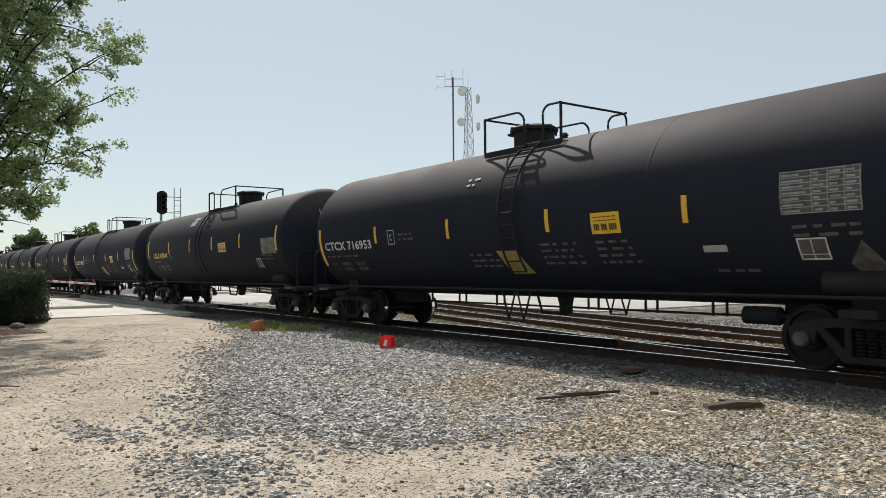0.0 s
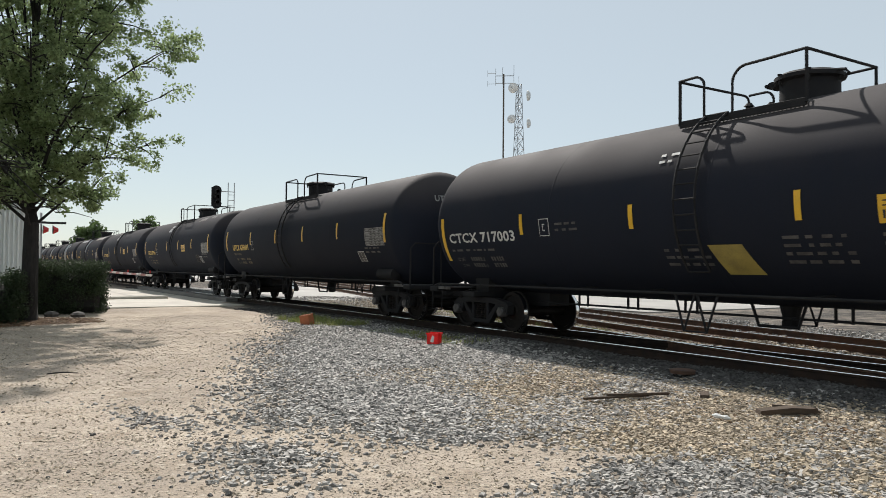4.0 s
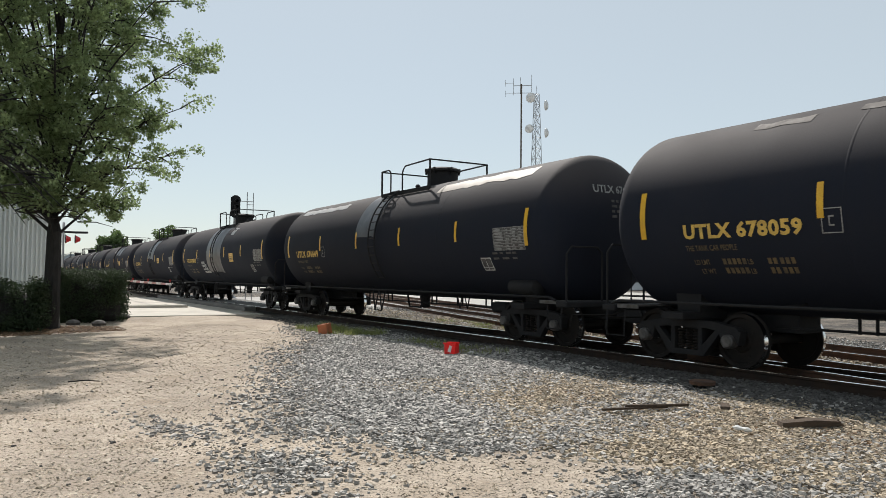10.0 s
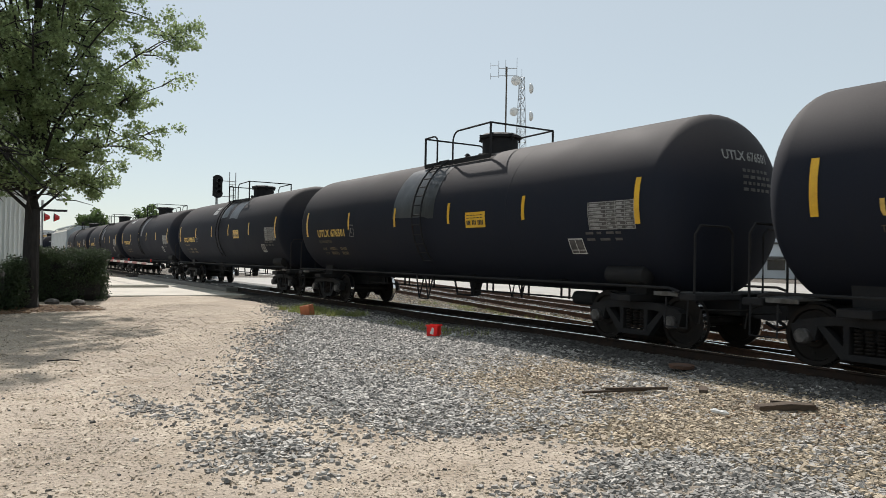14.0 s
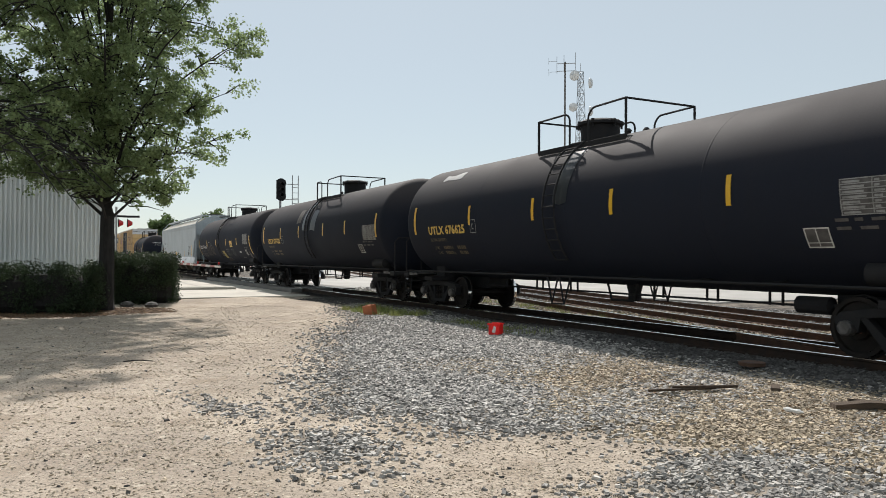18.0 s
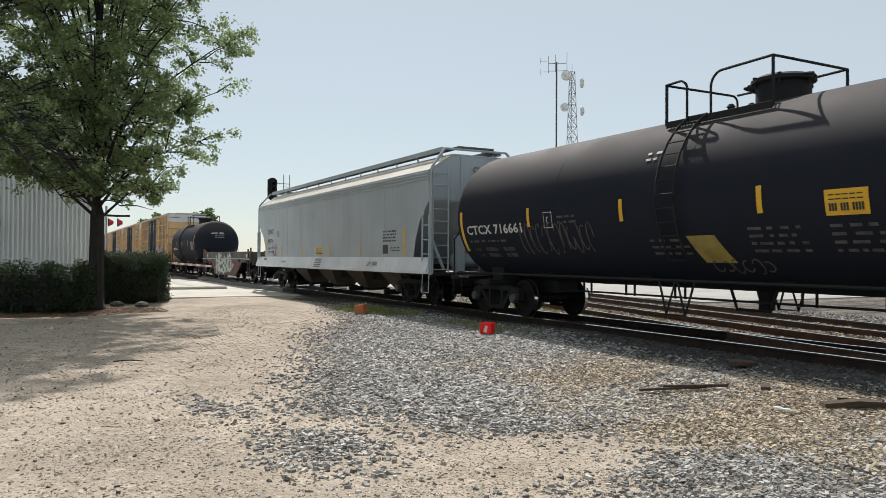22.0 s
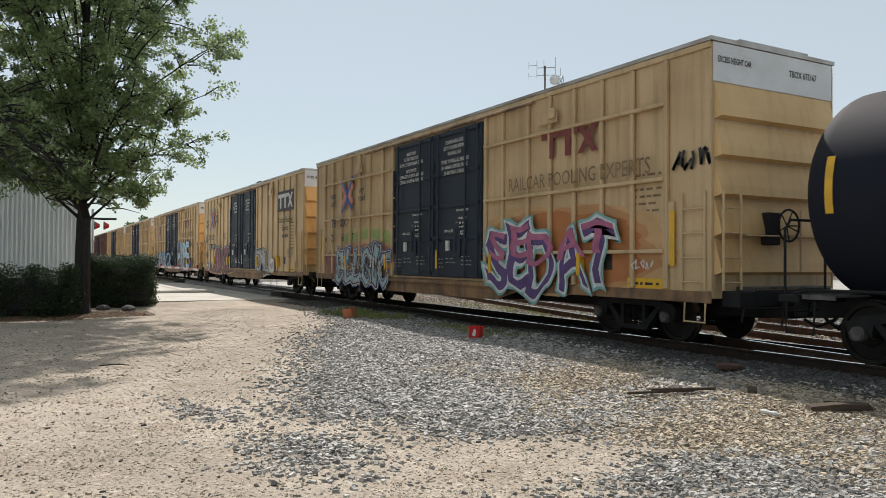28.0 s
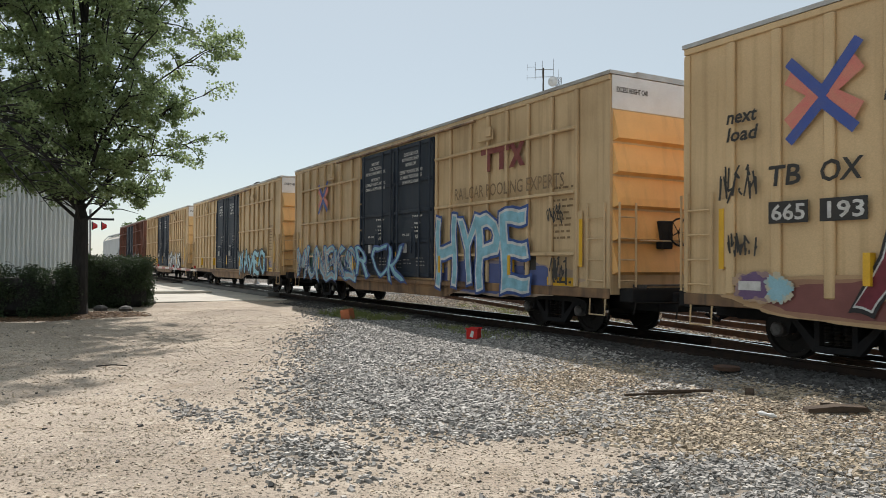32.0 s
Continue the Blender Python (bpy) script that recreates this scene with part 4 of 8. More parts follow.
broad_tree((-25.4, 1.55, -0.02), 1.0, 0.23, "broad street tree in fresh spring leaf beside the lot", 11, 140000, 56)
broad_tree((-22.9, -2.7, -0.02), 0.92, 0.22, "street tree in fresh leaf with low drooping branches behind the hedge", 23, 44000, 28, 9)


def hedge(at, sx, sy, sz, label, seed, n):
    rng = np.random.default_rng(seed)
    h_ = thing("hedge", label, "hedge", at, "clipped hedges")
    u = rng.uniform(-1, 1, (220, 3))
    k = rng.integers(0, 3, 220)
    u[np.arange(220), k] = np.sign(u[np.arange(220), k]) * rng.uniform(0.86, 1.0, 220)
    u[:, 2] = np.abs(u[:, 2])
    l = np.maximum(1, (np.abs(u[:, :2]) ** 4).sum(1) ** 0.25)
    c = u * np.array([sx, sy, sz]) * 0.93
    c[:, :2] /= l[:, None]
    part("foliage", leaf_cloud(rng, c, np.full((220, 3), 0.30), n / 220, 0.062, HEDGE, "foliage"), None, h_, "dense dull green clipped leaves")
    # Solid box in bark colour stands in for the hedge's shaded inside.
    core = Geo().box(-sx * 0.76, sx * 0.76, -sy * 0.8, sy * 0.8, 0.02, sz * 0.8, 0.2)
    part("inner_core", core, BARK, h_, "solid dark core for the shaded inner twigs")


hedge((-29.1, 3.0, -0.03), 1.15, 1.15, 1.72, "rounded clipped hedge bush at the end of the row", 5, 34000)
hedge((-25.5, -1.5, -0.03), 1.1, 3.2, 1.40, "long clipped dark green hedge in front of the shed", 6, 46000)
hedge((-23.9, -6.2, -0.03), 1.1, 2.2, 1.36, "long clipped dark green hedge in front of the shed", 7, 20000)


def far_trees(name, spots, seed, label):
    for i, (x, y, w, h_) in enumerate(spots):
        rng = np.random.default_rng(seed + i)
        t = thing("tree", label, "tree", (x, y, 0), "distant trees")
        part("trunk", Geo().tube([(0, 0, 0), (0.1, 0, h_ * 0.3), (0, 0.1, h_ * 0.6)], 0.3, 6, 0.12), BARK, t)
        c = rng.normal(0, 1, (70, 3))
        c /= np.linalg.norm(c, axis=1)[:, None]
        c *= rng.uniform(0.45, 1.0, (70, 1)) * np.array([w, w, h_ * 0.40])
        c[:, 2] += h_ * 0.58
        part("crown", leaf_cloud(rng, c, np.full((70, 3), w * 0.26), 55, 0.5, FARLEAF, "crown"), None, t)


far_trees("far", [(-112, 47, 4.6, 10.4), (-107, 52, 4.4, 11.0), (-103, 56, 3.2, 8.4), (-118, 55, 6, 9.0), (-122, 66, 6, 6.0), (-128, 84, 5, 5.8), (-118, 96, 5, 6.4), (-115.4, 109, 6.4, 9.8)], 40, "distant leafy green tree beyond the tracks")
far_trees("left", [(-150, 19, 2.8, 9.8), (-152, 29, 2.8, 11.6), (-195, 26, 5, 9.0), (-175, 9, 4, 7.0)], 60, "distant leafy green tree past the crossing")


def tuft_bed(name, label, x0, x1, y0, y1, n, ht, seed):
    rng = np.random.default_rng(seed)
    cx, cy = rng.uniform(x0, x1, 26), rng.uniform(y0, y1, 26)
    k = rng.integers(0, 26, n)
    x, y = cx[k] + rng.normal(0, 0.16, n), cy[k] + rng.normal(0, 0.10, n)
    a, hh = rng.uniform(0, 6.3, n), ht * rng.uniform(0.3, 1, n)
    lean = rng.uniform(0.2, 0.8, n) * hh
    z = ground_z(x, y)
    w = 0.008
    v = np.stack([np.stack([x - w * np.sin(a), y + w * np.cos(a), z], -1), np.stack([x + w * np.sin(a), y - w * np.cos(a), z], -1),
                  np.stack([x + lean * np.cos(a), y + lean * np.sin(a), z + hh], -1)], 1)
    me = bpy.data.meshes.new(name)
    me.from_pydata(v.reshape(-1, 3).tolist(), [], (np.arange(3)[None] + 3 * np.arange(n)[:, None]).tolist())
    me.materials.append(GRASS)
    tagged(new(name, me), label, "grass", kind="stuff")


tuft_bed("weeds", "thin green weeds growing through the gravel", -23.5, -19.2, 8.3, 9.6, 3600, 0.22, 1)
tuft_bed("weeds", "thin green weeds growing through the gravel", -17.5, -13.2, 8.9, 9.7, 1000, 0.15, 2)
tuft_bed("weeds", "thin green weeds growing through the gravel", -24, -14, 13.4, 14.6, 2600, 0.2, 3)

# ---------------------------------------------------------------- small things on the lot


def crate():
    c = thing("plastic_crate", "bright red translucent plastic crate lying at the gravel edge", "crate", (-13.95, 8.65, -0.02, 0, 0, 38))
    w = 0.125
    part("back", Geo().box(-w, w, -w, -w + 0.012, 0.0, 0.24), REDP, c)
    part("base", Geo().box(-w, w, -w + 0.013, w, 0.0, 0.012), REDP, c)
    part("side", Geo().box(-w, -w + 0.012, -w + 0.013, w, 0.013, 0.24), REDP, c)
    part("side", Geo().box(w - 0.012, w, -w + 0.013, w, 0.013, 0.24), REDP, c)
    part("rim", Geo().box(-w - 0.02, w + 0.02, -w - 0.02, -w - 0.001, 0.215, 0.25).box(-w - 0.02, w + 0.02, w + 0.001, w + 0.02, 0.215, 0.25), REDP, c)
    part("label", Geo().add([(-0.05, -w - 0.004, 0.06), (0.03, -w - 0.004, 0.04), (0.05, -w - 0.004, 0.17), (0.0, -w - 0.004, 0.2)], [(0, 1, 2, 3)]), PAPER, c, "pale torn label")


def block():
    b = thing("clay_block", "tilted orange hollow clay block among weeds", "block", (-20.15, 8.25, -0.02, 8, -9, 35))
    for y in (-0.13, 0.10):
        part("face", Geo().box(-0.15, 0.15, y, y + 0.03, 0, 0.30, 0.004), ORANGE, b)
    for x in (-0.15, 0.12):
        part("end", Geo().box(x, x + 0.03, -0.099, 0.099, 0, 0.30, 0.004), ORANGE, b)
    part("web", Geo().box(-0.015, 0.015, -0.099, 0.099, 0, 0.129).box(-0.015, 0.015, -0.099, 0.099, 0.161, 0.30), ORANGE, b)
    part("web", Geo().box(-0.119, 0.119, -0.099, 0.099, 0.13, 0.16), ORANGE, b)


def litter():
    s = thing("scrap_sticks", "two dark weathered wooden sticks lying on gravel", "wood", (-6.93, 7.2, -0.01))
    part("stick", Geo().box(-0.02, 0.02, -0.6, 0.35, 0.0, 0.03, 0.006), WOOD, s, at=(0, 0, 0, 0, 0, -14))
    part("stick", Geo().box(-0.02, 0.02, -0.35, 0.52, 0.0, 0.035, 0.006), WOOD, s, at=(0.03, 0.1, 0.02, 0, 0, -21))
    e = thing("wood_chunk", "split chunk of brown wood on the gravel", "wood", (-6.45, 8.15, -0.01, 0, 0, -50))
    part("chunk", Geo().prism([(-0.10, 0), (0.12, 0), (0.09, 0.04), (-0.06, 0.07)], -0.05, 0.06), WOOD, e)
    p = thing("wood_plank", "short split weathered plank lying on gravel", "wood", (-5.2, 8.0, 0.0, 0, -4, 55))
    part("board", Geo().prism([(-0.32, 0), (0.36, 0), (0.32, 0.05), (0.05, 0.075), (-0.3, 0.06)], -0.08, 0.09), WOOD, p)
    part("splinter", Geo().prism([(-0.1, 0.02), (0.42, 0.0), (0.38, 0.03), (-0.1, 0.09)], 0.095, 0.14), WOOD, p)
    r = thing("litter", "crumpled white scrap of paper on the gravel", "litter", (-5.4, 7.12, 0.0))
    g = Geo().lathe([(-0.13, 0.006), (-0.07, 0.032), (0.0, 0.018), (0.06, 0.03), (0.12, 0.006)], "x", (0, 0, 0.015), 7)
    part("scrap", g, PAPER, r)
    d = thing("rusty_disc", "round rusty steel plate lying by the track", "scrap metal", (-7.92, 9.49, 0.03))
    part("disc", Geo().lathe([(0, 0.19), (0.05, 0.20), (0.06, 0.17)], "z", (0, 0, 0), 16), RUST, d)
    t = thing("twig", "dark fallen twig on bare dirt", "twig", (-12.5, 1.25, 0.0))
    part("stem", Geo().tube([(-0.05, -0.22, 0.02), (0, 0, 0.035), (0.1, 0.2, 0.02)], 0.012, 5, 0.006).tube([(0, 0, 0.03), (0.12, 0.05, 0.05)], 0.008, 4), BARK, t)
    q = thing("litter", "small white scrap beside the red crate", "litter", (-13.65, 8.95, 0.0))
    part("scrap", Geo().lathe([(-0.08, 0.01), (0, 0.04), (0.1, 0.02)], "y", (0, 0, 0.02), 6), PAPER, q)
    for i, (x, y) in enumerate(((-26.3, 3.0), (-30.2, 4.3), (-26.9, 2.3))):
        st = thing("boulder", "dark rounded landscape stone by the hedge", "stone", (x, y, 0.0, 0, 0, 40 * i), "landscape stones")
        part("stone", Geo().lathe([(-0.02, 0.2), (0.06, 0.23), (0.13, 0.15), (0.16, 0.03)], "z", (0, 0, 0), 9), BALLAST, st)


crate()
block()
litter()

# ---------------------------------------------------------------- the train: running gear
WHEEL_R = 0.457


def truck_master():
    """A three-piece freight truck about its own centre, on the rails at z 0."""
    t = part("truck", Geo().box(-0.2, 0.2, -0.95, 0.95, 0.42, 0.66, 0.03).lathe([(0.66, 0.3), (0.72, 0.3)], "z", (0, 0, 0), 14), BLACK)
    sf = Geo()
    sf.prism([(-1.08, 0.60), (-1.02, 0.68), (-0.55, 0.76), (0.55, 0.76), (1.02, 0.68), (1.08, 0.60), (0.72, 0.60), (0.45, 0.64), (-0.45, 0.64), (-0.72, 0.60)], -0.08, 0.08)
    sf.prism([(-0.72, 0.61), (-0.60, 0.61), (-0.24, 0.26), (0.24, 0.26), (0.60, 0.61), (0.72, 0.61), (0.36, 0.17), (-0.36, 0.17)], -0.07, 0.07)
    for s in (-1, 1):
        sf.box(s * 0.29 - 0.045, s * 0.29 + 0.045, -0.075, 0.075, 0.24, 0.65, 0.01)
        sf.prism([(s * 0.9 - 0.21, 0.62), (s * 0.9 + 0.21, 0.62), (s * 0.9 + 0.16, 0.40), (s * 0.9 + 0.10, 0.50), (s * 0.9 - 0.10, 0.50), (s * 0.9 - 0.16, 0.40)], -0.09, 0.09)
    side = sf.mesh("side_frame", BLACK)
    spring = Geo()
    for i in (-0.16, 0.0, 0.16):
        for j in range(7):
            spring.lathe([(0.27 + j * 0.05, 0.05), (0.29 + j * 0.05, 0.068), (0.31 + j * 0.05, 0.05)], "z", (i, 0, 0), 8, caps=False)
    spring = spring.mesh("spring_nest", WHEEL)
    cap = Geo().lathe([(-0.16, 0.09), (-0.13, 0.115), (0.02, 0.115)], "y", (0, 0, 0), 12).mesh("bearing_cap", HUB)
    for s in (-1, 1):
        part("side_frame", side, None, t, at=(0, s * 1.0, 0))
        tagged(part("spring_nest", spring, None, t, at=(0, s * 0.99, 0)), kind="stuff")
        for q in (-0.9, 0.9):
            part("bearing_cap", cap, None, t, "worn bare steel bearing cap", at=(q, s * 1.03, WHEEL_R, 0, 0, 0 if s < 0 else 180))
    beam = Geo()
    for s in (-1, 1):
        beam.box(s * 0.38 - 0.05, s * 0.38 + 0.05, -0.8, 0.8, 0.3, 0.4)
    part("brake_beam", beam, BLACK, t)
    for s in (-1, 1):
        w = Geo()
        for y in (-0.755, 0.755):
            o = 1 if y > 0 else -1
            w.lathe([(y + o * 0.07, 0.10), (y + o * 0.075, 0.17), (y + o * 0.035, 0.20), (y + o * 0.02, 0.37), (y + o * 0.065, 0.385), (y + o * 0.065, 0.448)], "y", (0, 0, 0), 28, caps=False)
            w.lathe([(y - o * 0.065, 0.12), (y - o * 0.03, 0.2), (y - o * 0.03, 0.37), (y - o * 0.07, 0.40), (y - o * 0.07, 0.482), (y - o * 0.04, 0.482), (y - o * 0.03, 0.462)], "y", (0, 0, 0), 28, caps=False)
            for k in range(4):
                a = k * math.pi / 2 + 0.4
                w.box(0.27 * math.cos(a) - 0.03, 0.27 * math.cos(a) + 0.03, y + (o * 0.026 if o > 0 else -0.036), y + (0.036 if o > 0 else o * 0.026), 0.27 * math.sin(a) - 0.02, 0.27 * math.sin(a) + 0.02, 0.004)
        w.lathe([(-0.9, 0.08), (0.9, 0.08)], "y", (0, 0, 0), 10)
        ws = part("wheelset", w, WHEEL, t, smooth=True, at=(s * 0.9, 0, WHEEL_R))
        tr = Geo()
        for y in (-0.755, 0.755):
            o = 1 if y > 0 else -1
            tr.lathe([(y - o * 0.03, 0.4625), (y + o * 0.066, 0.4545)], "y", (0, 0, 0), 28, caps=False)
        me = ws.data
        n0 = len(me.polygons)
        both = Geo().add([tuple(v.co) for v in me.vertices], [tuple(p.vertices) for p in me.polygons]).add(tr.v, tr.f)
        me2 = both.mesh("wheelset", WHEEL, True)
        me2.materials.append(TREAD)
        me2.polygons.foreach_set("material_index", [0] * n0 + [1] * (len(me2.polygons) - n0))
        ws.data = me2
    return t


TRUCK = truck_master()


def add_trucks(car, xs):
    for i, x in enumerate(xs):
        c = copy_thing(TRUCK, pose(x, 0, 0))
        c.parent = car


def coupler(car, x, s):
    """Draft gear, coupler head, uncoupling lever and air hose at one end."""
    g = Geo().box(min(x, x + s * 0.5), max(x, x + s * 0.5), -0.09, 0.09, 0.62, 0.80, 0.02)
    g.prism([(x + s * 0.42, 0.55), (x + s * 0.72, 0.58), (x + s * 0.76, 0.72), (x + s * 0.70, 0.88), (x + s * 0.42, 0.88)], -0.13, 0.16)
    part("coupler", g, BLACK, car)
    part("uncoupling_lever", Geo().tube([(x, -1.3, 0.72), (x + s * 0.1, -0.3, 0.70), (x + s * 0.35, -0.1, 0.84)], 0.016, 5).tube([(x, -1.3, 0.72), (x, -1.36, 0.5)], 0.016, 5), WHEEL, car)
    part("air_hose", Geo().tube([(x + s * 0.1, 0.35, 0.72), (x + s * 0.3, 0.38, 0.5), (x + s * 0.55, 0.3, 0.38), (x + s * 0.72, 0.2, 0.5)], 0.03, 6), BLACK, car)


def ladder(car, name, material, x, y, z0, z1, w=0.42, n=None, along="x", r=0.014):
    """An upright ladder: two stiles and its rungs, each a piece of its own."""
    n = n or int((z1 - z0) / 0.40) + 1
    P = (lambda u, z: (x + u, y, z)) if along == "x" else (lambda u, z: (x, y + u, z))
    lad = part(name, Geo().tube([P(-w / 2, z0), P(-w / 2, z1)], r * 1.5, 5), material, car)
    part("stile", Geo().tube([P(w / 2, z0), P(w / 2, z1)], r * 1.5, 5), material, lad)
    u = (w / 2, 0, 0) if along == "x" else (0, w / 2, 0)
    rung = Geo().tube([tuple(-c for c in u), u], r, 5).mesh("rung", material)
    for i in range(n):
        part("rung", rung, None, lad, at=(x, y, z0 + (z1 - z0) * (i + 0.3) / n))


# ---------------------------------------------------------------- tank cars


def stencil_block(car, x, z, r, zc, w, rows, material, name="stencil_print"):
    """Small print that cannot be read, as broken bars."""
    rnd = random.Random(int(x * 100) + rows)
    g = Geo()
    for i in range(rows):
        u = x
        while u < x + w - 0.1:
            d = rnd.uniform(0.07, 0.26)
            q = drum_patch(u, min(u + d, x + w), z - i * 0.115, z - i * 0.115 + 0.045, r, zc, 0.007, n=1)
            g.add(q.v, q.f)
            u += d + rnd.uniform(0.04, 0.14)
    tagged(part(name, g, material, car), kind="stuff")


HEAD = 0.70


def head_x(half, r, zc, y, z):
    """Where the domed end lies at a place of its face."""
    q = min(1.0, math.hypot(y, z - zc) / r) ** (1 / 0.85)
    return half + HEAD * math.sqrt(max(0.0, 1 - q * q)) + 0.012


def tank_body(half, r, zc, head):
    prof = [(-half - head, 0.02)]
    for i in range(1, 17):
        a = math.pi / 2 * i / 16
        prof.append((-half - head * math.cos(a), r * math.sin(a) ** 0.85))
    prof[-1] = (-half, r)
    back = [(-s, q) for s, q in prof[::-1]]
    return Geo().lathe(prof + [(-half * 0.5, r), (0, r), (half * 0.5, r)] + back, "x", (0, 0, zc), 56)


def spec_panel(car, x0, x1, z0, z1, r, zc):
    """White-lined data panel of rows and columns."""
    part("panel_backing", drum_patch(x0, x1, z0, z1 + 0.014, r, zc, 0.005, n=4), FADED, car)
    g = Geo()
    for i in range(8):
        z = z0 + (z1 - z0) * i / 7
        q = drum_patch(x0, x1, z, z + 0.014, r, zc, 0.008, n=1)
        g.add(q.v, q.f)
    for x in (x0, x0 + (x1 - x0) * 0.4, x0 + (x1 - x0) * 0.6, x0 + (x1 - x0) * 0.8, x1 - 0.014):
        q = drum_patch(x, x + 0.014, z0, z1, r, zc, 0.009, n=3)
        g.add(q.v, q.f)
    rnd = random.Random(3)
    for i in range(7):
        for c in range(4):
            a = x0 + (x1 - x0) * (0.03, 0.43, 0.63, 0.83)[c]
            w = (x1 - x0) * (rnd.uniform(0.18, 0.33) if c == 0 else rnd.uniform(0.06, 0.14))
            z = z0 + (z1 - z0) * (i + 0.3) / 7
            q = drum_patch(a, a + w, z, z + 0.03, r, zc, 0.008, n=1)
            g.add(q.v, q.f)
    part("data_panel", g, STENCIL_D, car, "white-lined inspection data panel")


def placard(car, x, z, r, zc, s=0.34):
    part("placard_backing", drum_patch(x, x + s * 1.2, z, z + s * 0.8, r, zc, 0.005, n=3), FADED, car)
    g = Geo()
    for a, b, c, d in ((0, s * 1.2, 0, 0.02), (0, s * 1.2, s * 0.8, s * 0.8 + 0.02), (0, 0.02, 0, s * 0.8), (s * 1.2 - 0.02, s * 1.2, 0, s * 0.8), (s * 0.55, s * 0.55 + 0.015, 0, s * 0.8), (0.0, s * 1.2, s * 0.2, s * 0.2 + 0.012)):
        q = drum_patch(x + a, x + b, z + c, z + d, r, zc, 0.009, n=2)
        g.add(q.v, q.f)
    part("placard_frame", g, STENCIL_W, car, "white-lined placard holder")


def grating(car, x0, x1, y0, y1, z):
    g = Geo().box(x0, x1, y0, y0 + 0.03, z - 0.07, z, 0.004).box(x0, x1, y1 - 0.03, y1, z - 0.07, z, 0.004)
    n = int((x1 - x0) / 0.07)
    for i in range(n + 1):
        x = x0 + (x1 - x0 - 0.012) * i / n
        g.box(x, x + 0.012, y0 + 0.031, y1 - 0.031, z - 0.03, z - 0.003, 0.002)
    for i in range(1, 8):
        y = y0 + (y1 - y0) * i / 8
        g.box(x0, x1, y, y + 0.008, z - 0.026, z - 0.002, 0.001)
    return g


def tank_running_gear(car, half, ends, trucks, r, zc):
    add_trucks(car, trucks)
    for s in (-1, 1):
        part("stub_sill", Geo().box(min(s * (trucks[1] - 1.6), s * ends), max(s * (trucks[1] - 1.6), s * ends), -0.3, 0.3, 0.60, 0.98, 0.02), BLACK, car)
        part("bolster", Geo().prism([(s * trucks[1] - 0.22, 0.74), (s * trucks[1] + 0.22, 0.74), (s * trucks[1] + 0.30, 1.5), (s * trucks[1] - 0.30, 1.5)], -1.0, 1.0).box(s * trucks[1] - 0.24, s * trucks[1] + 0.24, -1.42, 1.42, 0.78, 0.9), BLACK, car)
        part("end_sill", Geo().box(min(s * (ends - 0.35), s * ends), max(s * (ends - 0.35), s * ends), -1.45, 1.45, 0.86, 0.98, 0.02), BLACK, car)
        part("end_walkway", grating(car, min(s * (ends - 0.38), s * (ends - 0.9)), max(s * (ends - 0.38), s * (ends - 0.9)), -1.42, 1.42, 0.99), GRATE, car)
        part("end_handrail", Geo().tube([(s * (ends - 0.08), -1.38, 0.95), (s * (ends - 0.08), -1.38, 1.95), (s * (ends - 0.08), -1.25, 2.1), (s * (ends - 0.08), -0.55, 2.1), (s * (ends - 0.08), -0.42, 1.98), (s * (ends - 0.08), -0.42, 0.95)], 0.022, 6), BLACK, car)
        part("end_handrail", Geo().tube([(s * (ends - 0.08), 1.38, 0.95), (s * (ends - 0.08), 1.38, 1.95), (s * (ends - 0.08), 1.25, 2.1), (s * (ends - 0.08), 0.55, 2.1), (s * (ends - 0.08), 0.42, 1.98), (s * (ends - 0.08), 0.42, 0.95)], 0.022, 6), BLACK, car)
        part("step", Geo().tube([(s * (ends - 0.15), -1.44, 0.9), (s * (ends - 0.15), -1.46, 0.42), (s * (ends - 0.6), -1.46, 0.42), (s * (ends - 0.6), -1.44, 0.9)], 0.018, 5), BLACK, car)
        coupler(car, s * ends, s)
        for y in (-1, 1):
            part("side_handrail", Geo().tube([(s * (ends - 0.3), y * 1.48, 1.0), (s * (ends - 0.5), y * 1.48, 1.06), (0.0, y * 1.48, 1.06)], 0.026, 6), BLACK, car)
            for x in (s * half * 0.20, s * half * 0.42, s * half * 0.62):
                part("bracket", Geo().tube([(x, y * 1.48, 1.06), (x, y * 0.72, 1.10)], 0.022, 5), BLACK, car)
        for x in (s * half * 0.18, s * half * 0.36, s * half * 0.54):
            for dx in (-0.13, 0.13):
                part("rod_hanger", Geo().tube([(x + dx, -0.3, zc - r + 0.1), (x + dx, -0.3, 0.66)], 0.026, 5), BLACK, car)
    part("brake_reservoir", Geo().lathe([(-0.5, 0.06), (-0.45, 0.17), (0.45, 0.17), (0.5, 0.06)], "x", (6.85, -1.15, 1.25) if half > 6 else (4.4, -1.15, 1.25), 14), BLACK, car, smooth=True)
    part("brake_cylinder", Geo().lathe([(-0.4, 0.05), (-0.38, 0.14), (0.2, 0.14), (0.25, 0.04), (0.7, 0.04)], "x", (half - 2.6, -0.5, 0.72), 12), BLACK, car)
    part("brake_rigging", Geo().tube([(half - 2.2, -0.45, 0.70), (1.0, -0.3, 0.69), (-half + 2.0, -0.3, 0.69)], 0.022, 5), BLACK, car)
    part("bottom_outlet", Geo().lathe([(0.52, 0.07), (0.55, 0.14), (0.72, 0.14), (1.2, 0.26)], "z", (0.35, 0, 0), 14), BLACK, car)
    part("outlet_guard", Geo().tube([(-0.2, -0.35, 1.1), (0.0, -0.35, 0.55), (0.7, -0.35, 0.55), (0.9, -0.35, 1.1)], 0.03, 5), BLACK, car)


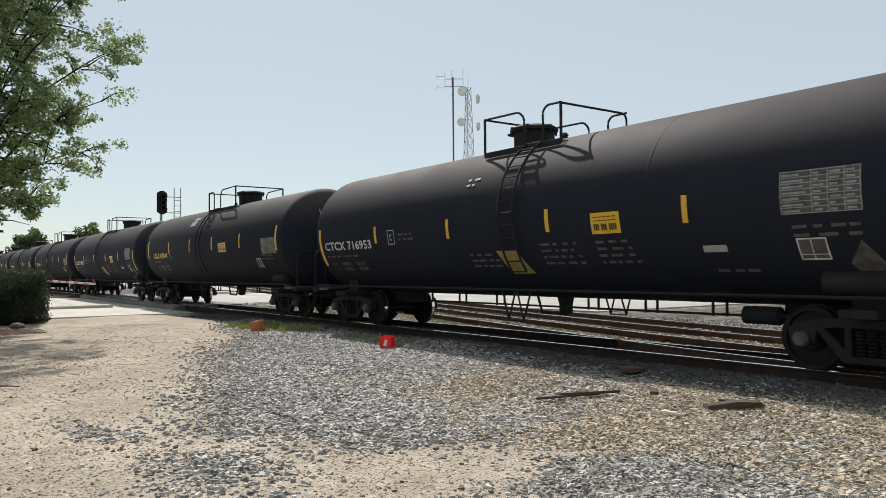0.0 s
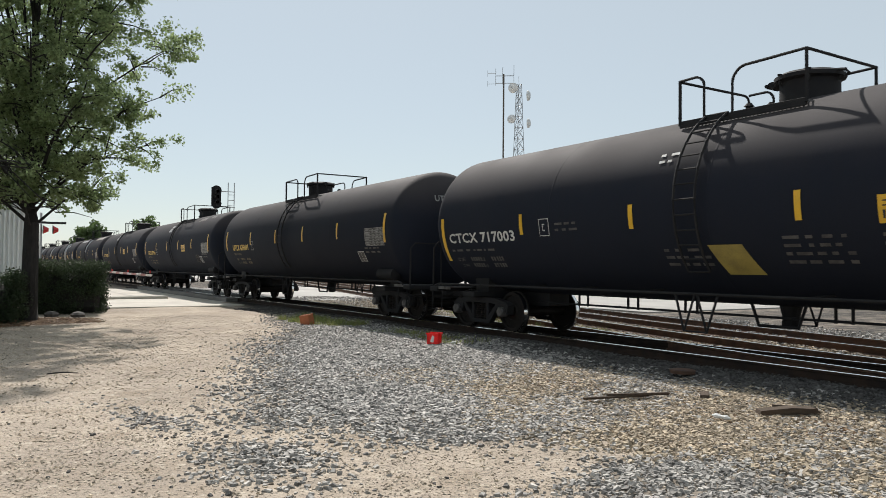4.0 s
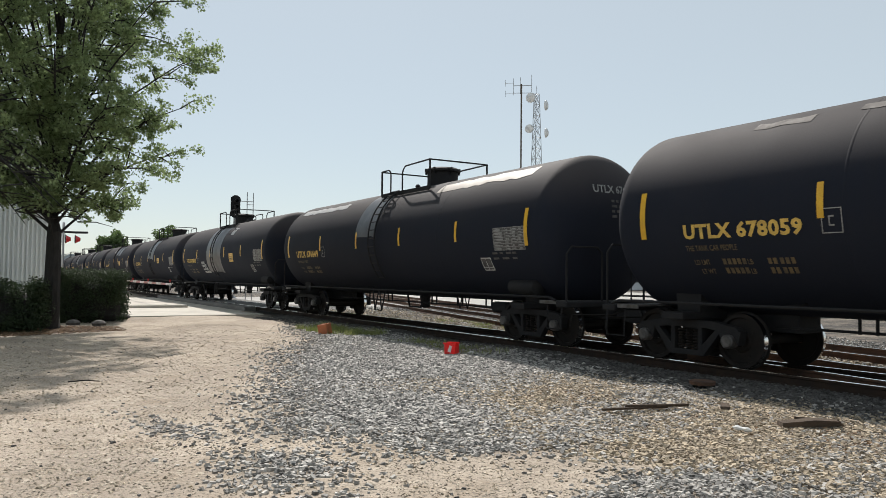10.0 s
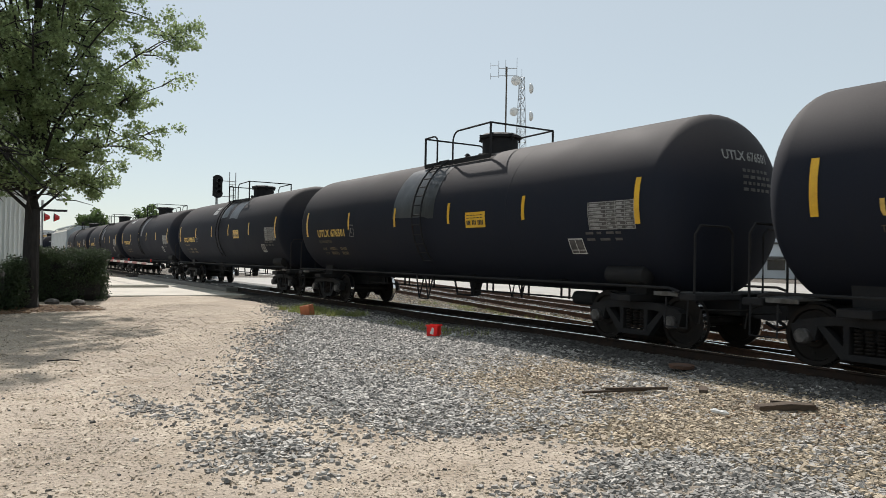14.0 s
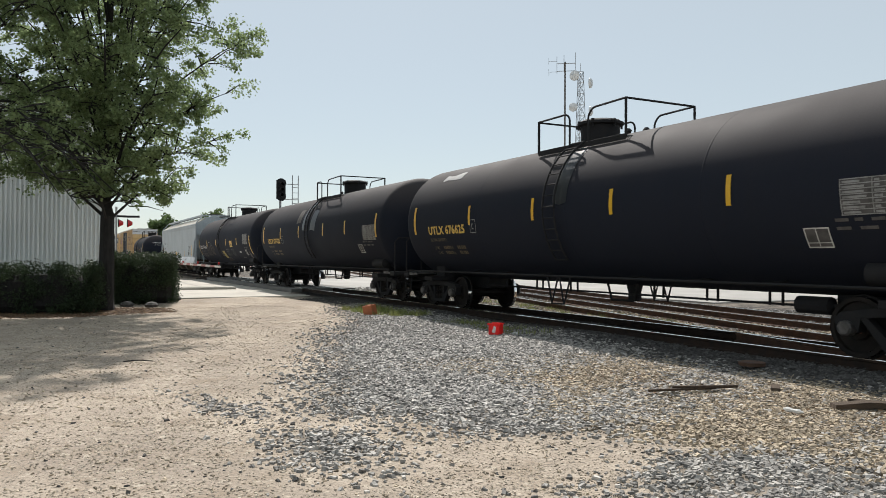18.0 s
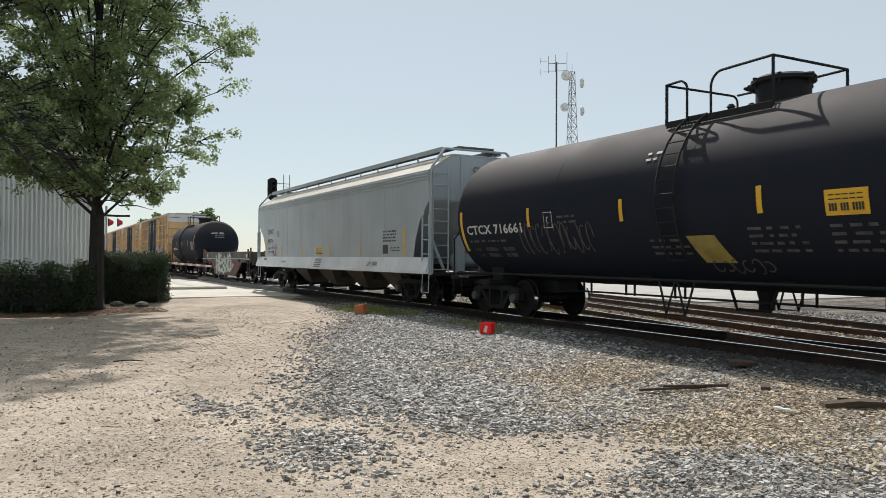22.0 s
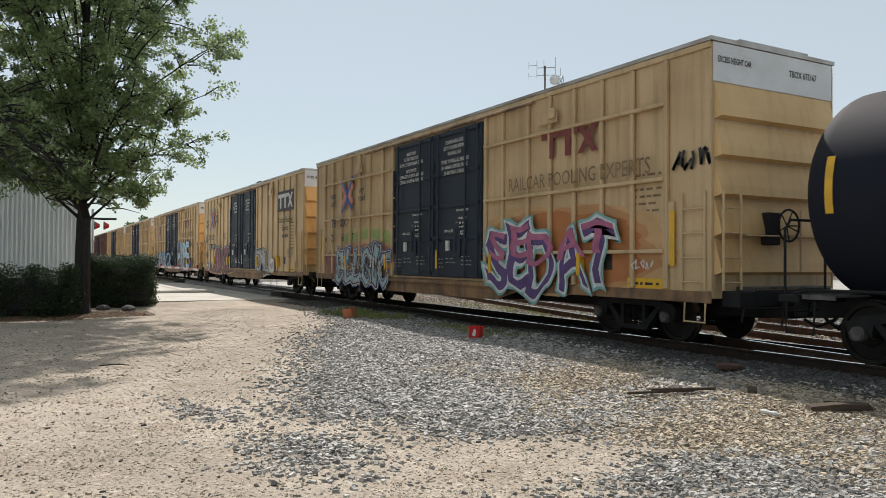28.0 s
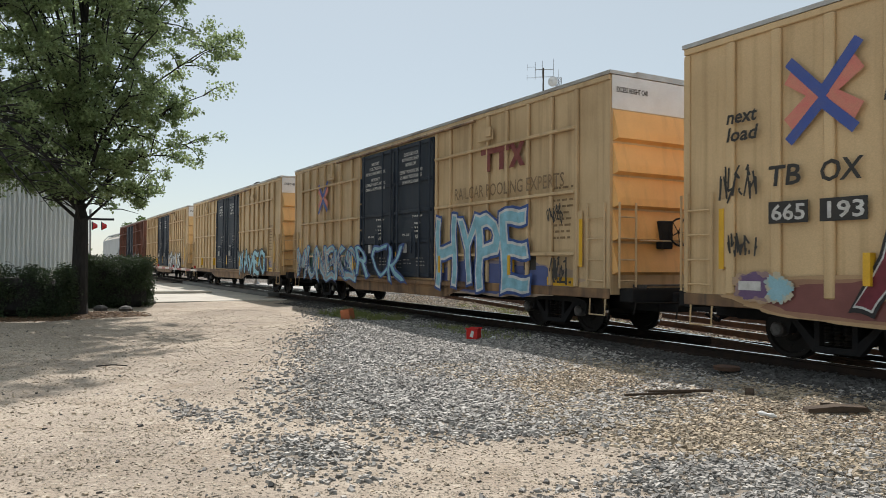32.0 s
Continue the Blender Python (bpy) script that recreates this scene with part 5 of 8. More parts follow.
def ladder_and_top(car, r, zc, x0, x1, style, flip=False, near=None):
    """Crown platform with its railings, manway, valves and the side ladders; flip turns it end for end."""
    zt = zc + math.sqrt(r * r - 0.9 ** 2) + 0.085
    m = (lambda x: x0 + x1 - x) if flip else (lambda x: x)
    part("platform", grating(car, x0, x1, -0.95, 0.95, zt), GRATE, car, "steel grating walkway")
    part("toe_board", Geo().box(x0, x1, -0.98, -0.955, zt - 0.10, zt + 0.02, 0.004), BLACK, car)
    top, rr = zt + 0.73, 0.023
    low = 0.6 if style == "u" else 0.5
    gap = 1.35 if style == "u" else 1.05
    if near:
        low, gap = near[:2]

    def bar(pts, rad=rr):
        P = [Vector((m(x), y, z)) for x, y, z in pts]
        bent = [P[0]]
        for a, b, c in zip(P, P[1:], P[2:]):
            d = min(0.16, 0.45 * (b - a).length, 0.45 * (c - b).length)
            p, q = b + (a - b).normalized() * d, b + (c - b).normalized() * d
            bent += [p.lerp(b, f).lerp(b.lerp(q, f), f) for f in (0.0, 0.25, 0.5, 0.75, 1.0)]
        return Geo().tube(bent + [P[-1]], rad, 6)

    part("corner_post", bar([(x0, -0.96, zt - 0.05), (x0, -0.96, top)], 0.03), BLACK, car)
    part("near_railing", bar([(x0, -0.96, top - 0.01), (x0 + low - 0.12, -0.96, top), (x0 + low, -0.96, top - 0.1), (x0 + low, -0.96, zt)]), BLACK, car)
    part("near_railing", bar([(x0 + gap, -0.96, zt), (x0 + gap, -0.96, top - 0.15), (x0 + gap + 0.15, -0.96, top), (x1, -0.96, top + 0.02)]), BLACK, car)
    for y in (-0.96, 0.96):
        part("corner_post", bar([(x1, y, zt - 0.05), (x1, y, top + 0.03)], 0.028), BLACK, car)
    part("end_railing", bar([(x1, -0.96, top + 0.02), (x1, 0.96, top + 0.02)]), BLACK, car)
    part("end_railing", bar([(x0, -0.96, top - 0.02), (x0, 0.96, top - 0.02), (x0, 0.96, zt - 0.05)]), BLACK, car)
    part("far_railing", bar([(x0, 0.96, top), (x0 + low - 0.1, 0.96, top), (x0 + low, 0.96, top - 0.1), (x0 + low, 0.96, zt)]), BLACK, car)
    part("far_railing", bar([(x0 + gap, 0.96, zt), (x0 + gap, 0.96, top - 0.15), (x0 + gap + 0.15, 0.96, top), (x1, 0.96, top + 0.02)]), BLACK, car)
    dx = m((x0 + x1) / 2 + (0.58 if style == "u" else 0.62))
    if near:
        dx = near[2]
    h_ = 0.25 if style == "u" else 0.20
    h_ += 0.17
    d = part("manway", Geo().lathe([(zc + r - 0.1, 0.45), (zc + r + h_ - 0.08, 0.45), (zc + r + h_ - 0.05, 0.53), (zc + r + h_ + 0.01, 0.53), (zc + r + h_ + 0.02, 0.50), (zc + r + h_ + 0.06, 0.44), (zc + r + h_ + 0.085, 0.2), (zc + r + h_ + 0.085, 0.02)], "z", (dx, 0, 0), 28), BLACK, car, "round black manway housing", smooth=True)
    bolt = Geo().lathe([(-0.08, 0.025), (0.07, 0.025), (0.075, 0.04), (0.10, 0.04)], "z", (0, 0, 0), 6).mesh("eye_bolt", BLACK)
    for k in range(6):
        a = k * 2 * math.pi / 6
        part("eye_bolt", bolt, None, d, at=(dx + 0.49 * math.cos(a), 0.49 * math.sin(a), zc + r + h_ - 0.05))
    hz = zc + r + h_
    part("lid_handle", Geo().tube([(dx + 0.45, -0.1, hz + 0.02), (dx + 0.64, -0.1, hz - 0.01), (dx + 0.69, -0.1, hz - 0.07), (dx + 0.64, -0.1, hz - 0.12)], 0.028, 6), BLACK, d)
    part("lid_hinge", Geo().prism([(dx - 0.42, hz - 0.06), (dx - 0.66, hz - 0.07), (dx - 0.69, hz - 0.02), (dx - 0.62, hz + 0.03), (dx - 0.42, hz + 0.04)], -0.14, 0.14).tube([(dx - 0.66, -0.18, hz - 0.03), (dx - 0.66, 0.18, hz - 0.03)], 0.03, 6), BLACK, d)
    for k, x in enumerate((x0 + 0.75, x0 + 1.0) if not near else (x1 - 0.9, x1 - 0.6)):
        part("valve", Geo().lathe([(zc + r - 0.05, 0.06), (zc + r + 0.07, 0.06), (zc + r + 0.08, 0.09), (zc + r + 0.14, 0.04)], "z", (m(x), -0.1 + 0.25 * k, 0), 8), BLACK, car)
    for s in (-1, 1):
        lx, w = m(x0 + (low + gap) / 2 - 0.02), 0.42
        P = []
        a0, a1 = math.asin(-0.62), math.acos(0.93 / r) + 0.03
        for i in range(13):
            a = a0 + (a1 - a0) * i / 12
            P.append((s * (r + 0.13) * math.cos(a), zc + (r + 0.13) * math.sin(a)))
        lad = part("ladder", Geo().tube([(lx - w / 2, y, z) for y, z in P], 0.024, 5), BLACK, car)
        part("stile", Geo().tube([(lx + w / 2, y, z) for y, z in P], 0.024, 5), BLACK, lad)
        rung = Geo().tube([(-w / 2, 0, 0), (w / 2, 0, 0)], 0.016, 5).mesh("rung", BLACK)
        for y, z in P:
            part("rung", rung, None, lad, at=(lx, y, z))
        part("ladder_stirrup", Geo().tube([(lx - 0.42, s * 1.48, 1.06), (lx - 0.22, s * 1.50, 0.46), (lx + 0.22, s * 1.50, 0.46), (lx + 0.42, s * 1.48, 1.06)], 0.022, 5).tube([(lx - 0.22, s * 1.5, 0.46), (lx - 0.02, s * 1.48, 1.06)], 0.02, 5).tube([(lx + 0.22, s * 1.5, 0.46), (lx + 0.02, s * 1.48, 1.06)], 0.02, 5), BLACK, car)


STRIPS = (-7.40, -4.13, -1.24, 1.44, 4.30, 7.42)


def tank_master(style, flip=False, near=None, strips=STRIPS):
    r, zc, half = (1.65, 2.52, 7.76) if style != "s" else (1.58, 2.44, 5.12)
    ends = half + 0.82
    car = thing("tank_car", "x", "railway tank car")
    part("tank", tank_body(half, r, zc, HEAD), TANK, car, "black tank shell, dusty top with sunlit tone painted in", smooth=True)
    for x in ((-3.75, 0.0, 3.75) if style != "s" else (-3.4, 3.4)):
        q = Geo().lathe([(x - 0.02, r + 0.0005), (x - 0.012, r + 0.003), (x + 0.012, r + 0.003), (x + 0.02, r + 0.0005)], "x", (0, 0, zc), 56, caps=False)
        part("weld_seam", q, TANK, car, smooth=True)
    tank_running_gear(car, half, ends, (-half + 0.86, half - 0.86) if style != "s" else (-4.0, 4.0), r, zc)
    if style == "s":
        ladder_and_top(car, r, zc, -1.0, 1.5, "c")
    else:
        ladder_and_top(car, r, zc, *((-0.78, 2.2) if style == "u" and not near else (-1.92, 1.14) if near else (-1.1, 1.22)), style, flip, near)
    # reflective strips
    if style == "u":
        xs = tuple((x, 0.12 if k in (0, 5) else 0.10, 0.80 if k in (0, 5) else 0.50) for k, x in enumerate(strips))
        mid = 2.56
    elif style == "c":
        xs = ((-7.72, 0.12, 1.0), (-4.70, 0.10, 0.42), (-1.65, 0.10, 0.42), (1.45, 0.10, 0.42), (4.45, 0.10, 0.42), (7.60, 0.12, 1.0))
        mid = 2.36
    else:
        xs = ((-half + 0.03, 0.12, 0.80), (-2.30, 0.10, 0.42), (0.1, 0.10, 0.42), (2.6, 0.10, 0.42), (half - 0.1, 0.12, 0.80))
        mid = 2.42
    for x, w, h_ in xs:
        z = mid if h_ < 0.7 else (2.54 if style != "c" else 2.12)
        part("reflector", drum_patch(x, x + w, z - h_ / 2, z + h_ / 2, r if abs(x) < half else r * 0.985, zc, 0.010), YELLOW, car, "yellow reflective strip")
    return car


def end_text(car, text, half, r, zc, y, z, size, material, name="end_number"):
    me = lettering(text, size, material, bold=0.006, width=0.95)
    for v in me.vertices:
        a, b = y + v.co.x, z + v.co.z
        v.co = (head_x(half, r, zc, a, b), a, b)
    part(name, me, None, car)


def end_bars(car, half, r, zc, y, z, w, rows, material):
    rnd = random.Random(rows)
    g = Geo()
    for i in range(rows):
        u = y
        while u < y + w:
            d = rnd.uniform(0.06, 0.16)
            b = z - 0.11 * i
            g.add([(head_x(half, r, zc, p, q), p, q) for p, q in ((u, b), (u + d, b), (u + d, b + 0.055), (u, b + 0.055))], [(0, 1, 2, 3)])
            u += d + 0.05
    tagged(part("end_stencil", g, material, car), kind="stuff")


def dress_tank(car, mark, number, style, big=0.31, warn=None, white=False, patch=None, ink=None):
    """Lettering and marks of one tank car."""
    r, zc, half = (1.65, 2.52, 7.76) if style != "s" else (1.58, 2.44, 5.12)
    ink = ink or (STENCIL_Y if style == "u" else STENCIL_W)
    x, z = {"u": (-6.47, 2.12), "c": (-7.42, 2.04), "s": (-4.25, 1.95)}[style]
    me = lettering(mark + " " + number, big, ink, bold=0.012 if style == "u" else 0.008, width=1.12 if style == "u" else 1.30, gap=1.06)
    part("number", turned(me, on_drum(x, z, r, zc)), None, car, "stencilled reporting number")
    if style == "u":
        me = lettering("THE TANK CAR PEOPLE", 0.13, FADED_Y, bold=0.002, width=0.68, gap=1.05)
        tagged(part("slogan", turned(me, on_drum(x, z - 0.2, r, zc)), None, car), kind="stuff")
    else:
        stencil_block(car, x, z - 0.2, r, zc, 1.9, 1, FADED, "slogan")
    ld = FADED_Y if style == "u" else FADED
    for k, (a, b, dx) in enumerate((("LD LMT", "LB", 0.0), ("LT WT", "LB", 0.08))):
        zz = z - 0.42 - 0.14 * k
        tagged(part("load_stencil", turned(lettering(a, 0.13, ld, 0.002, 0.7), on_drum(x + 0.1 + dx, zz, r, zc)), None, car), kind="stuff")
        g = Geo()
        for c in (0.55, 0.64, 0.73, 0.82, 0.91, 1.35, 1.44, 1.55, 1.64, 1.73):
            q = drum_patch(x + 0.1 + c, x + 0.1 + c + 0.062, zz, zz + 0.09, r, zc, 0.009, n=1)
            g.add(q.v, q.f)
        tagged(part("load_print", g, ld, car), kind="stuff")
        tagged(part("load_stencil", turned(lettering(b, 0.13, ld, 0.002, 0.7), on_drum(x + 1.1, zz, r, zc)), None, car), kind="stuff")
    if style != "s":
        g = Geo()
        for a, b, c, d in ((0, 0.3, 0, 0.015), (0, 0.3, 0.33, 0.345), (0, 0.015, 0, 0.34), (0.285, 0.3, 0, 0.34), (0.11, 0.19, 0.1, 0.12), (0.11, 0.19, 0.22, 0.24), (0.11, 0.13, 0.1, 0.24)):
            q = drum_patch(-4.08 + a, -4.08 + b, 2.10 + c, 2.10 + d, r, zc, 0.008, n=1)
            g.add(q.v, q.f)
        part("code_box", g, STENCIL_D if style == "u" else STENCIL_W, car)
        if style == "u":
            spec_panel(car, 6.27, 7.42, 2.06, 2.55, r, zc)
            placard(car, 5.62, 1.62, r, zc)
        else:
            spec_panel(car, 6.03, 7.1, 2.17, 2.73, r, zc)
            placard(car, 6.17, 1.56, r, zc)
            for sx, sz, sw, sn in ((-3.6, 2.3, 0.7, 2), (-1.0, 1.75, 0.9, 3), (1.2, 1.9, 1.0, 4), (2.6, 1.9, 0.9, 4), (-1.1, 3.35, 0.4, 2), (4.8, 1.4, 0.8, 1)):
                stencil_block(car, sx, sz, r, zc, sw, sn, FADED if sz < 3 else STENCIL_W)
        stencil_block(car, 6.15, 1.98, r, zc, 0.9, 2, FADED)
        end_text(car, mark + " " + number, half, r, zc, -0.55, 3.28, 0.23, STENCIL_W if style == "c" else STENCIL_D)
        end_bars(car, half, r, zc, -0.1, 3.08, 0.75, 2 if style == "c" else 4, STENCIL_D if style == "c" else FADED)
    else:
        end_text(car, mark + " " + number, half, r, zc, -0.5, 3.05, 0.17, STENCIL_W)
        end_bars(car, half, r, zc, -0.25, 2.9, 0.6, 2, STENCIL_D)
        stencil_block(car, -0.9, 2.1, r, zc, 1.0, 5, FADED)
        spec_panel(car, 3.7, 4.6, 1.9, 2.5, r, zc)
    if warn:
        wx, wz, ww, wh = warn
        part("warning_panel", drum_patch(wx, wx + ww, wz, wz + wh, r, zc, 0.009, n=3), YELLOW, car, "yellow emergency panel with small print")
        bars = Geo()
        for k in range(12):
            if k in (3, 7):
                continue
            u = wx + 0.06 + k * (ww - 0.12) / 12
            q = drum_patch(u, u + (ww - 0.12) / 12 * 0.72, wz + wh * 0.17, wz + wh * 0.47, r, zc, 0.015, n=1)
            bars.add(q.v, q.f)
        for k in range(2):
            for i in range(5):
                u = wx + 0.06 + i * (ww - 0.12) / 5
                q = drum_patch(u, u + (ww - 0.12) / 5 * 0.82, wz + wh * (0.60 + 0.17 * k), wz + wh * (0.645 + 0.17 * k), r, zc, 0.013, n=1)
                bars.add(q.v, q.f)
        part("small_print", bars, STENCIL_K, car)
    if white:
        part("fresh_patch", arc_patch(-1.82, -1.16, 31, 40, r, zc), PATCH, car, "white painted test patch")
        part("fresh_patch", arc_patch(-1.79, -1.12, 41.5, 47, r, zc), PATCH, car, "white painted test patch")
    if patch:
        for x0, x1, a0, a1, m in patch:
            q = drum_patch(x0, x1, zc + r * math.sin(radians(a0)), zc + r * math.sin(radians(a1)), r, zc, 0.006, n=20, rag=0.03, seed=int(x0 * 10) + 50)
            part("repaint_patch", q, m, car, "repainted area on the shell", smooth=True)


TRAIN = []


def place(car, offset):
    TRAIN.append((car, offset))
    car.matrix_basis = pose(offset - 40, TRACK_Y, RAIL_Z)


UT, CT, CF = tank_master("u"), tank_master("c"), tank_master("c", True)
UN = tank_master("u", near=(1.2, 1.85, -0.82))
UW = tank_master("u", strips=(-7.40, -4.20, -1.22, 1.64, 4.62, 7.42))
US = tank_master("u", strips=(-7.40, -4.25, -1.35, 1.95, 4.46, 7.42))
WARN_U = (2.22, 2.20, 0.78, 0.35)
TANKS = (
    ("c", "CTCX", "716953", 148.15, dict(warn=(2.58, 2.06, 0.64, 0.36))),
    ("u", "UTLX", "678014", 129.90, dict(warn=WARN_U, white=True)),
    ("c", "CTCX", "717003", 111.84, dict(warn=(2.58, 2.06, 0.64, 0.36))),
    ("u", "UTLX", "676491", 93.66, dict()),
    ("u", "UTLX", "677964", 75.67, dict(warn=WARN_U, white=True, patch=((3.7, 5.0, 48, 57, DULL), (5.6, 6.5, 53, 60, DULL)))),
    ("u", "UTLX", "678059", 57.64, dict(warn=(2.42, 2.25, 0.72, 0.38), white=True, patch=((-5.6, -4.6, 52, 59, DULL), (-3.9, -2.8, 54, 60, DULL)))),
    ("u", "UTLX", "676649", 39.47, dict(patch=((-7.3, -3.1, 47, 56, PATCH), (2.9, 7.0, 47, 60, SANDY), (-1.25, 0.15, 4, 60, GLOSS)))),
    ("u", "UTLX", "678065", 21.31, dict(warn=(2.40, 2.08, 0.68, 0.40), white=False, patch=((-1.95, 0.85, -34, 58, GLOSS), (1.75, 2.32, 33, 42, PATCH), (1.8, 2.45, 43.5, 47, PATCH)))),
    ("u", "UTLX", "676501", 3.30, dict(warn=WARN_U, patch=((-1.3, 0.8, 0, 54, GLOSS),))),
    ("u", "UTLX", "678015", -14.71, dict(warn=WARN_U, white=True, patch=((-0.1, 0.9, 22, 58, GLOSS), (1.3, 2.5, 20, 56, GLOSS)))),
    ("u", "UTLX", "676625", -32.77, dict(patch=((-6.4, -5.3, 44, 52, PATCH), (-0.45, 0.05, 4, 56, GLOSS)))),
    ("u", "UTLX", "677122", -50.68, dict(patch=((-1.75, -1.15, 14, 37, DULL), (0.3, 0.95, 2, 32, GLOSS), (-0.8, -0.35, 4, 56, GLOSS)))),
    ("c", "CTCX", "716661", -68.86, dict(warn=(2.58, 2.06, 0.64, 0.36))),
)


def drum(x, z, r=1.662):
    return (x, -r * math.cos(math.asin((z - 2.52) / r)), z)


for st, mark, num, off, kw in TANKS:
    car = copy_thing(UN if num in ("676491", "678065", "676625") else UW if num == "676649" else US if num == "677122" else UT if st == "u" else (CF if num == "716953" else CT), pose(0, 0, 0))
    extra = " with grey repainted patches" if kw.get("patch") else (" with a yellow emergency panel" if kw.get("warn") else "")
    tagged(car, ("long black tank car, yellow stencils" if st == "u" else "long black tank car, white stencils") + extra, "railway tank car", "tank cars of the freight train")
    dress_tank(car, mark, num, st, **kw)
    if st == "c":
        vs = []
        for k in range(7):
            f = k / 6
            vs += [drum(0.1 - 0.2 * f, 1.38 + 0.46 * f), drum(0.75 - 0.23 * f, 1.38 + 0.46 * f)]
        part("hazard_panel", Geo().add(vs, [(2 * k, 2 * k + 1, 2 * k + 3, 2 * k + 2) for k in range(6)]), OCHRE, car, "slanted faded yellow panel")
        q = Geo().add([drum(7.02, 1.22), drum(7.24, 1.50), drum(7.02, 1.80), drum(6.80, 1.50), drum(7.02, 1.50)], [(0, 1, 4), (1, 2, 4), (2, 3, 4), (3, 0, 4)])
        part("diamond_placard", q, FADED, car, "worn diamond hazard placard")
        part("label", drum_patch(4.7, 5.1, 1.70, 1.80, 1.65, 2.52, 0.009, n=1), PATCH, car)
    marks = {"716661": ((-5.1, 1.5, 2.6, 0.75, 12), (0.2, 1.2, 1.2, 0.25, 6)), "678065": tuple((-3.25 + 0.05 * k, 2.02 - 0.16 * k, 0.72 + 0.14 * k, 0.14, 9 + k) for k in range(4)), "677964": ((4.75, 1.55, 0.8, 0.5, 4), (5.0, 1.62, 0.5, 0.3, 3))}
    for k, (x, z, w, h_, n) in enumerate(marks.get(num, ())):
        g = Geo()
        rnd = random.Random(int(num) + k)
        for i in range(n):
            u, px, pz = x + w * i / n, 0.5 * w / n, rnd.uniform(0.3, 0.5) * h_
            ph = rnd.uniform(0, 6.3)
            a = [(u + px * (1 + 0.9 * math.cos(ph + s * 0.55)), z + h_ / 2 + pz * math.sin(ph + s * 0.55 * rnd.choice((1, 1.02)))) for s in range(9)]
            g.tube([drum(*p, 1.652) for p in a], 0.016 if num == "716661" else (0.012 if num == "677964" else 0.011), 4)
        tagged(part("chalk_scrawl", g, CHALK if num == "716661" else (CHALK if num == "677964" else STENCIL_W), car), kind="stuff")
    place(car, off)
for m in (UT, CT, CF, UN, UW, US):
    for o in [m, *m.children_recursive]:
        bpy.data.objects.remove(o)

# ---------------------------------------------------------------- spray painting


def tag_shapes(car, x0, z0, width, height, y, layers, seed, letters, lean=0.0, drop=0.1, wob=0.7):
    """Fat sprayed lettering on a flat side: stacked outlines, each a little proud of the last."""
    rnd = random.Random(seed)
    glyphs = list(letters)
    w = width / len(glyphs)
    jit = [(rnd.uniform(-0.10, 0.10), rnd.uniform(-0.12, 0.12), rnd.uniform(0.9, 1.12)) for _ in glyphs]
    for li, (paint, bold, name) in enumerate(layers):
        verts, faces = [], []
        for (dx, rot, sc), ch, i in zip(jit, glyphs, range(99)):
            me = lettering(ch, 1.0, PAINTS[paint], bold=bold)
            bm = bmesh.new()
            bm.from_mesh(me)
            bmesh.ops.triangulate(bm, faces=bm.faces[:])
            bmesh.ops.subdivide_edges(bm, edges=bm.edges[:], cuts=3)
            bm.to_mesh(me)
            bm.free()
            xs = [v.co.x for v in me.vertices]
            zs = [v.co.z for v in me.vertices]
            if xs:
                base = lettering(ch, 1.0, PAINTS[paint])
                bx = [v.co.x for v in base.vertices]
                bz = [v.co.z for v in base.vertices]
                cx, cz = (min(bx) + max(bx)) / 2, (min(bz) + max(bz)) / 2
                sx, sz = w * 0.98 / (max(bx) - min(bx)), height * sc / (max(bz) - min(bz))
                sx = min(sx, 1.7 * sz)
                bpy.data.meshes.remove(base)
                n = len(verts)
                for v in me.vertices:
                    a, b = (v.co.x - cx) * sx, (v.co.z - cz) * sz
                    a, b = a + wob * 0.10 * height * math.sin(7 * b / height + seed + 2 * i), b + wob * 0.11 * height * math.sin(6 * a / w + 2 * seed + i)
                    a, b = a * math.cos(rot) - b * math.sin(rot) * 0.6, b * math.cos(rot) + a * math.sin(rot) * 0.4
                    verts.append((x0 + (i + 0.5 + dx) * w + a + lean * b, y - 0.0025 * li - 0.0004 * (i % 3), z0 + height / 2 + b + drop * math.sin(i * 2.1)))
                faces += [tuple(k + n for k in p.vertices) for p in me.polygons]
            bpy.data.meshes.remove(me)
        part(name, Geo().add(verts, faces), PAINTS[paint], car)


SPRAY_MIX = {}


def thin_spray(paint, f):
    """Thin overspray: the sprayed colour partly covering the yellow side."""
    if (paint, f) not in SPRAY_MIX:
        c = PAINTS[paint].node_tree.nodes["Mix"].inputs[6].default_value
        c = tuple(b + (a - b) * f for a, b in zip(c[:3], (0.60, 0.43, 0.22)))
        SPRAY_MIX[paint, f] = mat("overspray_" + paint, c, tuple(v * 0.85 for v in c), rough=0.6, scale=3, fine=60, bump=0.02)
    return SPRAY_MIX[paint, f]


